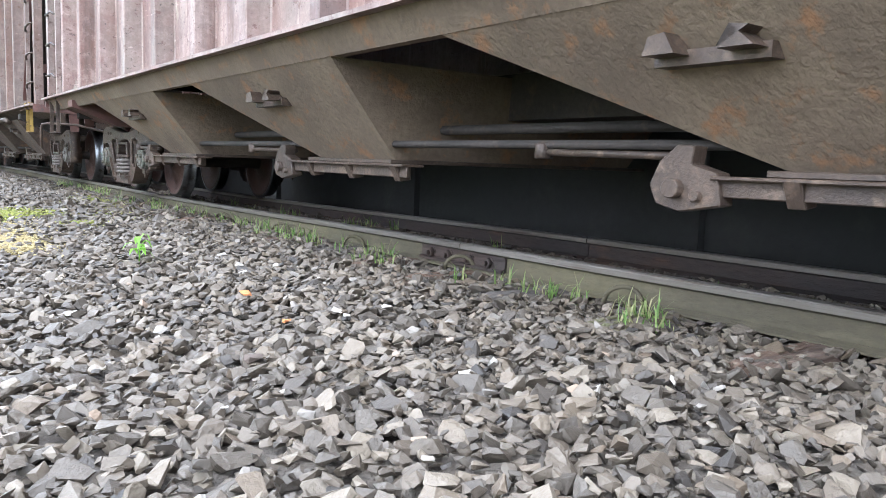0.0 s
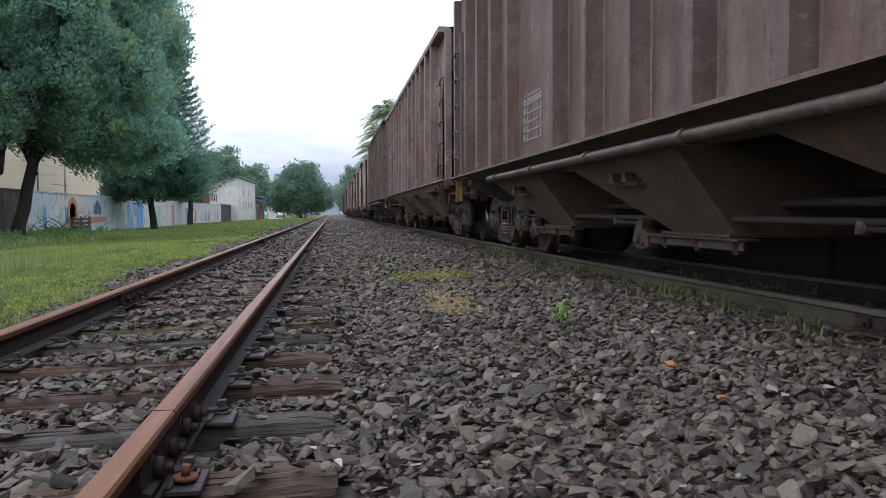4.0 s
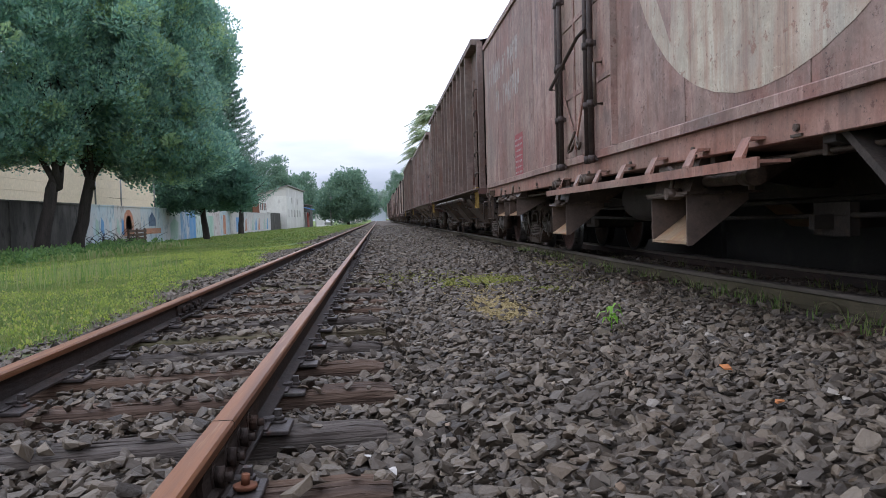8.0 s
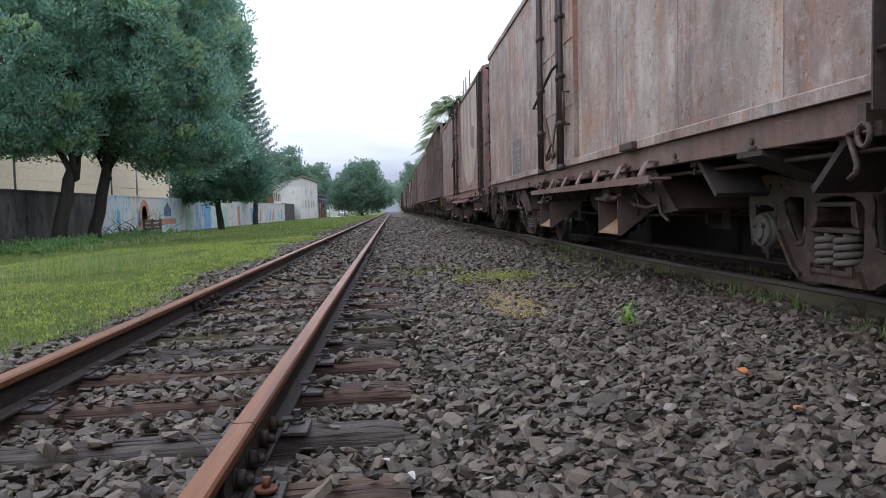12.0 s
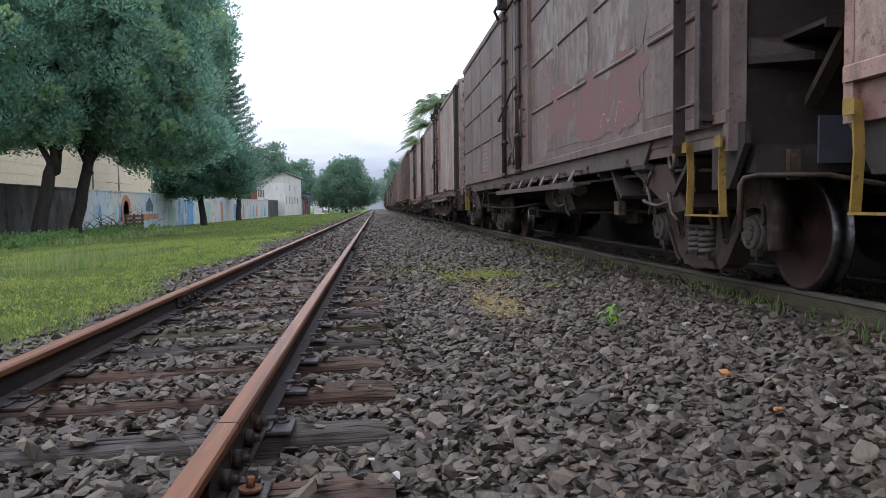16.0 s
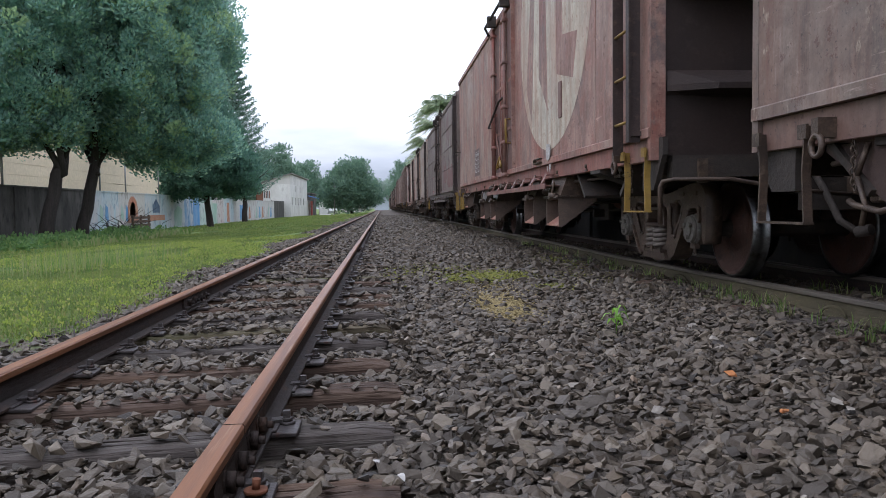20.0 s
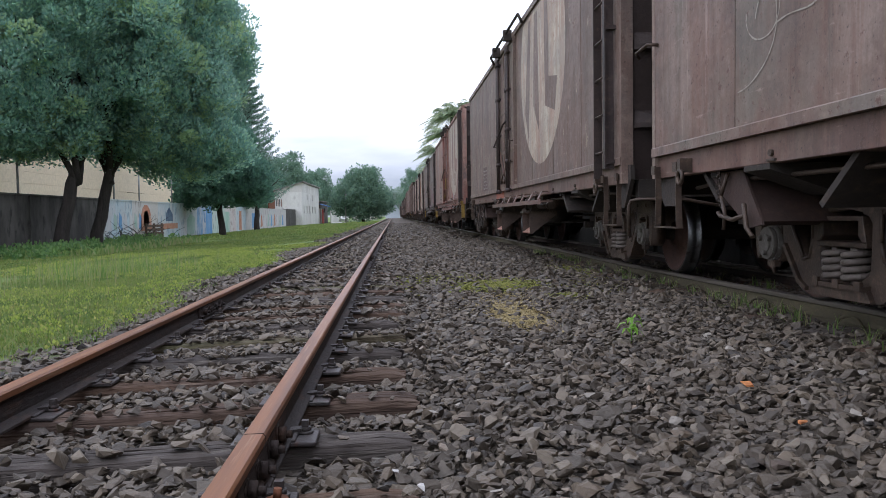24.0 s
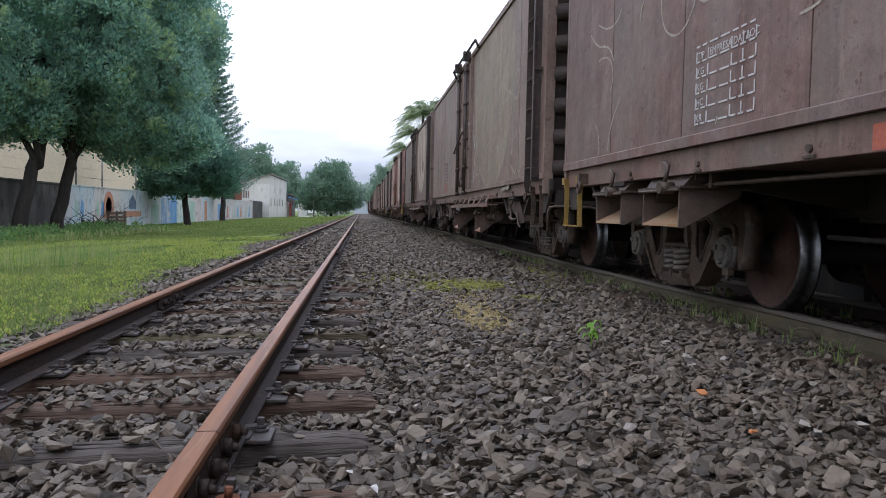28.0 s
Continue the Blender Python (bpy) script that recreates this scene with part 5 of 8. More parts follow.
# dry branches and a broken crate by the wall
bm = bmesh.new()
rng = random.Random(31)
for k in range(46):
    a = rng.uniform(0, 6.28)
    p0 = Vector((rng.uniform(-1.0, 1.0), rng.uniform(-2.5, 2.5), 0))
    d = Vector((math.cos(a), math.sin(a), rng.uniform(0.25, 1.0))) * rng.uniform(0.6, 1.7)
    tube(bm, [p0, p0 + d * 0.5 + Vector((0, 0, 0.2)), p0 + d], 0.022, 4, False, 0.006)
tagged(put("branch_pile", to_mesh("branch_pile", bm, M_BARK), at=pose(-12.6, 40.0, -0.42)), "pile of dry dark branches at the foot of the wall", "branches", kind="stuff")
crate = tagged(new("pallet"), "old brown wooden pallet leaning by the wall", "pallet")
crate.matrix_basis = pose(-13.6, 46.6, -0.42)
for k in range(4):
    bm = bmesh.new()
    box(bm, 0, 0.03, -1.6, 1.6, 0.12 + 0.22 * k, 0.27 + 0.22 * k)
    part("board", bm, M_TIE, crate)
for y in (-1.5, 0, 1.5):
    bm = bmesh.new()
    box(bm, -0.1, -0.003, y - 0.06, y + 0.06, 0, 1.0)
    part("batten", bm, M_TIE, crate)


# sooty brown ends, darkened further with the shade between the wagons
M_ENDSHEET = worn("shade_darkened_end_sheet", (0.035, 0.022, 0.018), (0.025, 0.017, 0.015), (0.050, 0.033, 0.026), 0.7, 0.1, 3.0, 40.0, 0.25)

# ---- train: running gear shared by all wagons ----
WHEEL_R = 0.415
AXLE = 0.87


def rounded(pts, rounds=2):
    """A closed outline with its corners cut round."""
    for _ in range(rounds):
        out = []
        for (a0, b0), (a1, b1) in zip(pts, pts[1:] + pts[:1]):
            out += [(a0 * 0.75 + a1 * 0.25, b0 * 0.75 + b1 * 0.25), (a0 * 0.25 + a1 * 0.75, b0 * 0.25 + b1 * 0.75)]
        pts = out
    return pts


def plate_with_holes(bm, outlines, x0, x1, soft):
    """A plate between x0 and x1 from an outline and the holes in it, with softened edges."""
    edges = []
    for pts in outlines:
        vs = [bm.verts.new((x0, p, q)) for p, q in pts]
        edges += [bm.edges.new((vs[i], vs[(i + 1) % len(vs)])) for i in range(len(vs))]
    faces = [f for f in bmesh.ops.triangle_fill(bm, edges=edges, use_beauty=True)["geom"] if isinstance(f, bmesh.types.BMFace)]
    made = bmesh.ops.extrude_face_region(bm, geom=faces)["geom"]
    bmesh.ops.translate(bm, vec=(x1 - x0, 0, 0), verts=[g for g in made if isinstance(g, bmesh.types.BMVert)])
    bmesh.ops.recalc_face_normals(bm, faces=bm.faces)
    rim = [e for e in bm.edges if len(e.link_faces) == 2 and e.calc_face_angle(0) > 1.2 and abs(e.verts[0].co.x - x0) < 1e-4 and abs(e.verts[1].co.x - x0) < 1e-4]
    bmesh.ops.bevel(bm, geom=rim, offset=soft, segments=2, affect="EDGES", clamp_overlap=True)
    for f in bm.faces:
        f.smooth = abs(f.normal.x) < 0.98


def frame_mesh():
    """A cast side frame, seen from the left; y along the line, z above the rail."""
    bm = bmesh.new()
    x0, x1 = -0.85, -0.71
    half = [(0.0, 0.715), (0.28, 0.72), (0.55, 0.765), (0.80, 0.805), (1.0, 0.80), (1.10, 0.735), (1.135, 0.60), (1.115, 0.44), (1.095, 0.30), (1.045, 0.30), (1.03, 0.44), (1.02, 0.585), (0.985, 0.615), (0.755, 0.615), (0.725, 0.575), (0.71, 0.43), (0.665, 0.345), (0.60, 0.345), (0.47, 0.165), (0.37, 0.115), (0.16, 0.105)]
    outer = half + [(-p, q) for p, q in half[:0:-1]]
    window = [(0.345, 0.645), (0.55, 0.655), (0.625, 0.61), (0.60, 0.545), (0.455, 0.325), (0.375, 0.345), (0.345, 0.46)]
    middle = [(-0.262, 0.64), (0.262, 0.64), (0.262, 0.43), (0.245, 0.215), (-0.245, 0.215), (-0.262, 0.43)]
    plate_with_holes(bm, [rounded(outer), rounded(window), rounded([(-p, q) for p, q in window]), rounded(middle)], x0, x1, 0.016)
    for s in (1, -1):
        # rims round the windows, the strut's rib, the jaw's lug and cast studs
        for a0, a1 in zip(window, window[1:] + window[:1]):
            tube(bm, [(x0 + 0.002, s * a0[0] * 1.0, a0[1]), (x0 + 0.002, s * a1[0], a1[1])], 0.013, 6)
        prism(bm, [(s * 0.40, 0.128), (s * 0.49, 0.168), (s * 0.68, 0.40), (s * 0.655, 0.42), (s * 0.47, 0.19), (s * 0.39, 0.152)], "x", x0 - 0.026, x1)
        box(bm, x0 - 0.012, x0 + 0.02, *sorted((s * 0.80, s * 0.95)), 0.70, 0.735)
        tube(bm, [(x0 - 0.012, s * 0.66, 0.715), (x1, s * 0.66, 0.715)], 0.018, 8)
        prism(bm, [(s * 0.985, 0.60), (s * 1.02, 0.60), (s * 1.035, 0.50), (s * 1.0, 0.47), (s * 0.985, 0.52)], "x", x0 - 0.02, x1)
    # spring seat: a pan with a lip below the springs
    box(bm, x0 - 0.055, x1 + 0.05, -0.255, 0.255, 0.178, 0.205)
    for k in (-0.215, 0.0, 0.215):
        box(bm, x0 - 0.06, x0 - 0.04, k - 0.03, k + 0.03, 0.178, 0.232)
    prism(bm, [(-0.30, 0.115), (0.30, 0.115), (0.26, 0.18), (-0.26, 0.18)], "x", x0 - 0.03, x1 + 0.02)
    return to_mesh("side_frame", bm, M_CAST)


def spring_mesh():
    bm = bmesh.new()
    turns_, n_ = 4.2, 64
    tube(bm, [(0.072 * math.cos(2 * math.pi * turns_ * k / n_), 0.072 * math.sin(2 * math.pi * turns_ * k / n_), 0.02 + 0.185 * k / n_) for k in range(n_ + 1)], 0.0205, 8)
    tube(bm, [(0, 0, 0), (0, 0, 0.215)], 0.04, 8)
    return to_mesh("spring", bm, M_SPRING)


def bolster_mesh():
    """The cross bolster; its hollow ends show in the side frames' windows."""
    bm = bmesh.new()
    box(bm, -0.70, 0.70, -0.17, 0.17, 0.44, 0.64)
    for s in (1, -1):
        xa, xb = s * 0.70, s * 0.94
        prism(bm, [(-0.255, 0.42), (0.255, 0.42), (0.255, 0.452), (-0.255, 0.452)], "x", xa, xb)
        prism(bm, [(-0.21, 0.575), (0.21, 0.575), (0.21, 0.605), (-0.21, 0.605)], "x", xa, xb)
        for k in (1, -1):
            prism(bm, [(k * 0.21, 0.605), (k * 0.175, 0.605), (k * 0.175, 0.49), (k * 0.21, 0.452), (k * 0.25, 0.452)], "x", xa, xb)
            prism(bm, [(k * 0.24, 0.47), (k * 0.262, 0.47), (k * 0.262, 0.60), (k * 0.24, 0.60)], "x", xa, s * 0.88)
    box(bm, -0.28, 0.28, -0.28, 0.28, 0.64, 0.74)
    bevel(bm, 0.006)
    return to_mesh("bolster", bm, M_CAST)


def axle_box_mesh(cap):
    bm = bmesh.new()
    r = WHEEL_R
    # bearing adapter saddle, bearing and round cap
    prism(bm, [(-0.15, r + 0.10), (-0.135, r + 0.06), (-0.12, r + 0.155), (-0.06, r + 0.165), (-0.06, r + 0.20), (0.06, r + 0.20), (0.06, r + 0.165), (0.12, r + 0.155), (0.135, r + 0.06), (0.15, r + 0.10), (0.155, r + 0.18), (0.11, r + 0.205), (-0.11, r + 0.205), (-0.155, r + 0.18)], "x", -0.86, -0.69)
    bevel(bm, 0.008)
    tube(bm, [(-0.83, 0, r), (-0.66, 0, r)], 0.135, 20)
    for xa, xb, rr in ((-0.865, -0.80, 0.125), (-0.895, -0.84, 0.112), (-0.905, -0.88, 0.062)):
        tube(bm, [(xa, 0, r), (xb, 0, r)], rr, 20, True, None, 1)
    for k in range(3):
        a = 0.5 + k * 2.094
        tube(bm, [(-0.922, 0.066 * math.cos(a), r + 0.066 * math.sin(a)), (-0.88, 0.066 * math.cos(a), r + 0.066 * math.sin(a))], 0.021, 6, True, None, 1)
    box(bm, -0.855, -0.81, -0.045, 0.055, r - 0.165, r - 0.12)
    tube(bm, [(-0.835, 0.0, r - 0.165), (-0.835, 0.0, r - 0.21)], 0.014, 6)
    return to_mesh("axle_box", bm, M_CAST, cap)


def wheel_mesh():
    """The left wheel: bright tread, brown disc."""
    bm = bmesh.new()
    R = WHEEL_R
    prof = [(-0.60, 0.07), (-0.60, 0.11), (-0.565, 0.13), (-0.53, 0.2), (-0.535, 0.32), (-0.575, 0.358), (-0.585, R - 0.022), (-0.578, R - 0.004), (-0.52, R), (-0.475, R + 0.004), (-0.465, R + 0.026), (-0.452, R + 0.028), (-0.445, R - 0.01), (-0.45, R - 0.06), (-0.49, 0.3), (-0.485, 0.18), (-0.45, 0.12), (-0.44, 0.07)]
    mats = [0] * 6 + [1] * 6 + [0] * 5
    lathe(bm, prof, 40, mats)
    return to_mesh("wheel", bm, M_WHEEL, M_TREAD)


def axle_mesh():
    bm = bmesh.new()
    lathe(bm, [(-0.8, 0.05), (-0.8, 0.06), (-0.62, 0.065), (-0.6, 0.085), (-0.3, 0.075), (0.3, 0.075), (0.6, 0.085), (0.62, 0.065), (0.8, 0.06), (0.8, 0.05)], 14)
    return to_mesh("wheelset", bm, M_DARK)


FRAME, SPRING, BOLSTER, WHEEL, AXLE_ME = frame_mesh(), spring_mesh(), bolster_mesh(), wheel_mesh(), axle_mesh()
BOXES = {"plain": axle_box_mesh(M_AXCAP), "green": axle_box_mesh(M_AXCAPG)}
FLIP = pose(0, 0, 0, 0, 0, 180)
wheelsets = []


def add_bogie(wagon, yc, caps="plain"):
    for side in (Matrix(), FLIP):
        m = pose(0, yc, 0) @ side
        fr = put("side_frame", FRAME, wagon, m @ pose(-0.06, 0, 0))
        for k in (-0.098, 0.098):
            put("spring", SPRING, fr, pose(-0.83, k, 0.205), "coil spring")
        for k in (-AXLE, AXLE):
            put("axle_box", BOXES[caps], fr, pose(0, k, 0), "round axle cap with bolts")
    put("bolster", BOLSTER, wagon, pose(0, yc, 0))
    for k in (-AXLE, AXLE):
        ws = put("wheelset", AXLE_ME, wagon, pose(0, yc + k, WHEEL_R))
        put("wheel", WHEEL, ws, Matrix(), "brown wheel with a polished tread")
        put("wheel", WHEEL, ws, FLIP, "brown wheel with a polished tread")
        wheelsets.append((ws, yc + k, wagon))


def coupler_mesh():
    bm = bmesh.new()
    box(bm, -0.075, 0.075, 0, 0.55, 0.68, 0.82)
    prism(bm, [(-0.17, 0.48), (0.17, 0.48), (0.2, 0.62), (0.12, 0.76), (0.02, 0.72), (0.03, 0.62), (-0.09, 0.62), (-0.15, 0.74), (-0.2, 0.66)], "z", 0.62, 0.9)
    bevel(bm, 0.015)
    return to_mesh("coupler", bm, M_CAST)


COUPLER = coupler_mesh()


def hose_mesh():
    bm = bmesh.new()
    tube(bm, [(0.35, 0.15, 0.85), (0.36, 0.32, 0.7), (0.34, 0.46, 0.5), (0.3, 0.62, 0.42)], 0.026, 7)
    tube(bm, [(0.3, 0.6, 0.42), (0.26, 0.7, 0.44)], 0.04, 7)
    return to_mesh("brake_hose", bm, M_DARK)


HOSE = hose_mesh()


def add_ends(wagon, L):
    put("coupler", COUPLER, wagon, pose(0, 0.05, 0), "steel knuckle coupler")
    put("coupler", COUPLER, wagon, pose(0, -L - 0.05, 0) @ FLIP, "steel knuckle coupler")
    put("brake_hose", HOSE, wagon, pose(0, 0, 0), "hanging rubber hose")
    put("brake_hose", HOSE, wagon, pose(0, -L, 0) @ FLIP, "hanging rubber hose")


def stirrup_mesh(mat, w=0.42, drop=0.40, name="step"):
    """A foot step bent from flat strap, hung under the sill."""
    bm = bmesh.new()
    z1 = 1.06
    for y in (-w / 2, w / 2):
        s_ = 1 if y > 0 else -1
        prism(bm, [(y - 0.006, z1 - drop), (y + 0.006, z1 - drop), (y + 0.006 - s_ * 0.02, z1 - drop * 0.4), (y + 0.006, z1 + 0.06), (y - 0.006, z1 + 0.06), (y - 0.006 - s_ * 0.02, z1 - drop * 0.4)], "x", -1.366, -1.324)
        box(bm, -1.385, -1.372, y - 0.05, y + 0.03, z1 - 0.01, z1 + 0.065)
    box(bm, -1.372, -1.318, -w / 2 - 0.006, w / 2 + 0.006, z1 - drop - 0.012, z1 - drop)
    return to_mesh(name, bm, mat)


STEP_YELLOW, STEP_RUST, STEP_SMALL = stirrup_mesh(M_YELLOW, 0.50, 0.45), stirrup_mesh(M_CAST, 0.46, 0.45), stirrup_mesh(M_YELLOW, 0.38, 0.36)


def handle_rod_mesh():
    """The bent uncoupling lever that hangs at a wagon's corner."""
    bm = bmesh.new()
    tube(bm, [(-1.30, 0.05, 0.50), (-1.30, 0.05, 0.80), (-1.29, 0.08, 0.845), (-1.24, 0.13, 0.86), (-0.9, 0.22, 0.855), (-0.5, 0.3, 0.76), (-0.15, 0.33, 0.72)], 0.017, 7)
    box(bm, -1.08, -1.02, 0.12, 0.16, 0.83, 1.02)
    return to_mesh("uncoupling_lever", bm, M_CAST)


LEVER = handle_rod_mesh()


M_TANK = worn("dusty_tank", (0.044, 0.036, 0.031), (0.062, 0.051, 0.043), (0.032, 0.026, 0.022), 0.7, 0.0, 3.0, 40.0, 0.2)


def tank_mesh():
    bm = bmesh.new()
    prof = [(-0.75, 0.05), (-0.74, 0.14), (-0.68, 0.23), (-0.6, 0.255), (0.6, 0.255), (0.68, 0.23), (0.74, 0.14), (0.75, 0.05)]
    lathe(bm, prof, 20)
    bmesh.ops.transform(bm, matrix=pose(0, 0, 0, 0, 0, 90), verts=bm.verts)
    return to_mesh("air_tank", bm, M_TANK)


TANK = tank_mesh()


def chute_meshes(floor, w, zl, high=0.34):
    """A short unloading spout that opens to the side of the track: neck and flange, two cheeks, sloping floor."""
    zt_ = zl + high
    cheeks = []
    for s in (1, -1):
        bm = bmesh.new()
        prism(bm, [(-1.36, zt_), (-0.97, zt_), (-0.97, zt_ - 0.05), (-1.33, zl - 0.03), (-1.36, zl - 0.03)], "y", s * w - 0.008, s * w + 0.008)
        cheeks.append(to_mesh("cheek", bm, M_CHEEK))
    bm = bmesh.new()
    box(bm, -1.38, -0.90, -w - 0.06, w + 0.06, zt_, zt_ + 0.018)
    lo = [bm.verts.new(p) for p in ((-1.34, -w, zt_ + 0.016), (-0.94, -w, zt_ + 0.016), (-0.94, w, zt_ + 0.016), (-1.34, w, zt_ + 0.016))]
    hi = [bm.verts.new(p) for p in ((-1.28, -w * 1.15, 1.03), (-0.6, -w * 1.15, 1.03), (-0.6, w * 1.15, 1.03), (-1.28, w * 1.15, 1.03))]
    for k in range(4):
        bm.faces.new((lo[k], lo[(k + 1) % 4], hi[(k + 1) % 4], hi[k]))
    bm.faces.new(hi)
    bm.faces.new(lo[::-1])
    flange = to_mesh("unloading_chute", bm, M_CAST)
    bm = bmesh.new()
    prism(bm, [(-1.362, zl - 0.022), (-1.362, zl - 0.004), (-1.34, zl + 0.004), (-0.98, zt_ - 0.03), (-0.98, zt_ - 0.05), (-1.335, zl - 0.022)], "y", -w + 0.009, w - 0.009)
    return flange, cheeks, to_mesh("chute_floor", bm, floor)


CHUTES = {"tan": (chute_meshes(M_CHUTE, 0.325, 0.43), chute_meshes(M_CHUTE, 0.32, 0.67, 0.25)), "red": (chute_meshes(M_CHUTER, 0.325, 0.43), chute_meshes(M_CHUTER, 0.32, 0.67, 0.25))}
BAR_Z = (1.16, 3.92)


def wagon_root(name, label, group):
    w = tagged(new(name), label, "wagon", group)
    return w


def stencil_table(wagon, y, z, rows, mat_bg, w=0.72):
    """A painted data table: a dark field and rows of unreadable stencilled marks."""
    h = rows * 0.085 + 0.06
    bm = bmesh.new()
    box(bm, -1.3532, -1.3524, y - w, y, z, z + h)
    panel_ = part("data_panel", bm, mat_bg, wagon, "painted table of white stencilled marks")
    bm = bmesh.new()
    rng_ = random.Random(int(y * 10) + rows)
    for r in range(rows):
        yy = y - 0.03
        zz = z + 0.04 + r * 0.085
        while yy > y - w + 0.06:
            ln = rng_.choice((0.035, 0.05, 0.05, 0.08))
            box(bm, -1.3540, -1.3534, max(yy - ln, y - w + 0.02), yy, zz + (0.012 if ln > 0.07 else 0), zz + (0.02 if ln > 0.07 else 0.032))
            yy -= ln + rng_.choice((0.012, 0.014, 0.05))
    tagged(part("stencil", bm, M_STENCIL, panel_, "white stencilled marks"), kind="stuff", label="white stencilled marks")
    return panel_


def emblem(wagon, y, z, r, mat, cut_mat, wide=1.0, label="large worn cream disc"):
    """A worn round emblem: a plain disc crossed by bars in the colour of the side."""
    bm = bmesh.new()
    n_ = 48
    ring = [(y + r * wide * math.cos(2 * math.pi * k / n_), min(z + r * math.sin(2 * math.pi * k / n_), 3.93 + 0.001 * math.cos(2 * math.pi * k / n_ * 0.5))) for k in range(n_)]
    prism(bm, ring, "x", -1.3526, -1.3522)
    disc = part("emblem", bm, mat, wagon, label)
    for pts in (((0.78, -0.42), (0.58, -0.74), (0.44, 0.48), (0.56, 0.48)),
                ((0.34, -0.40), (0.06, -0.70), (0.12, 0.48), (0.28, 0.48)),
                ((-0.18, 0.48), (-0.20, -0.48), (-0.60, -0.58), (-0.70, -0.30), (-0.36, -0.24), (-0.34, 0.48))):
        bm = bmesh.new()
        prism(bm, [(y + r * wide * a, z + r * b_) for a, b_ in pts], "x", -1.3530, -1.3527)
        part("emblem_bar", bm, cut_mat, disc, "plain bar on the disc")


def lettering(wagon, y, z, rows, height):
    """Large faded lettering as plain blocks."""
    bm = bmesh.new()
    rng_ = random.Random(5)
    for r, (count, indent) in enumerate(rows):
        yy = y - indent
        for k in range(count):
            w = rng_.choice((0.1, 0.13, 0.15)) * height / 0.3
            if rng_.random() < 0.86:
                box(bm, -1.3532, -1.3524, yy - w * 0.3, yy, z - r * height * 1.5, z - r * height * 1.5 + height * rng_.choice((0.7, 1.0, 1.0)))
                box(bm, -1.3532, -1.3524, yy - w, yy - w * 0.3, z - r * height * 1.5 + rng_.choice((0, 0.35, 0.75)) * height, z - r * height * 1.5 + height * rng_.choice((0.9, 1.0)))
            yy -= w + 0.05
    tagged(part("lettering", bm, M_STENCIL, wagon, "faded white painted lettering"), kind="stuff", label="faded white painted lettering")


RUNNING = ("side_frame", "bolster", "wheelset", "coupler", "brake_hose", "angle_cock")


def true_size(wg, high, drop, wide=1.089):
    """Bring the body, drawn 2.70 m wide, to its width (2.94 m as a rule), height and level above the rail."""
    m = Matrix.Translation((0, 0, drop)) @ Matrix.Diagonal((wide, 1, high, 1))
    for ch in wg.children:
        if ch.name.split(".")[0] not in RUNNING:
            ch.matrix_basis = m @ ch.matrix_basis


def chain_mesh(links):
    bm = bmesh.new()
    for k in range(links):
        ring = []
        for j in range(9):
            a = 2 * math.pi * j / 8
            c_, z_ = 0.010 * math.cos(a), 0.018 * math.sin(a) - 0.027 * k
            ring.append((c_, 0.004 * (k % 3), z_) if k % 2 else (0.004 * (k % 3), c_, z_))
        tube(bm, ring, 0.0036, 5, False)
    return to_mesh("chain", bm, M_CAST)


def eyelet_mesh():
    bm = bmesh.new()
    tube(bm, [(-1.40, 0.045 * math.cos(a), 1.0 + 0.055 * math.sin(a)) for a in np.linspace(0, 2 * math.pi, 13)], 0.014, 6, False)
    box(bm, -1.41, -1.32, -0.03, 0.03, 1.04, 1.14)
    return to_mesh("sill_eyelet", bm, M_CAST)


def angle_cock_mesh():
    """The brake pipe's end at a wagon corner, with its cock and handle."""
    bm = bmesh.new()
    tube(bm, [(-0.5, -0.5, 0.86), (-0.5, -0.05, 0.86), (-0.47, 0.08, 0.83)], 0.024, 7)
    tube(bm, [(-0.5, -0.05, 0.80), (-0.5, -0.05, 0.93)], 0.034, 8)
    tube(bm, [(-0.5, -0.05, 0.93), (-0.62, -0.08, 0.94)], 0.01, 5)
    return to_mesh("angle_cock", bm, M_CAST)


CHAIN, EYELET, COCK = chain_mesh(9), eyelet_mesh(), angle_cock_mesh()


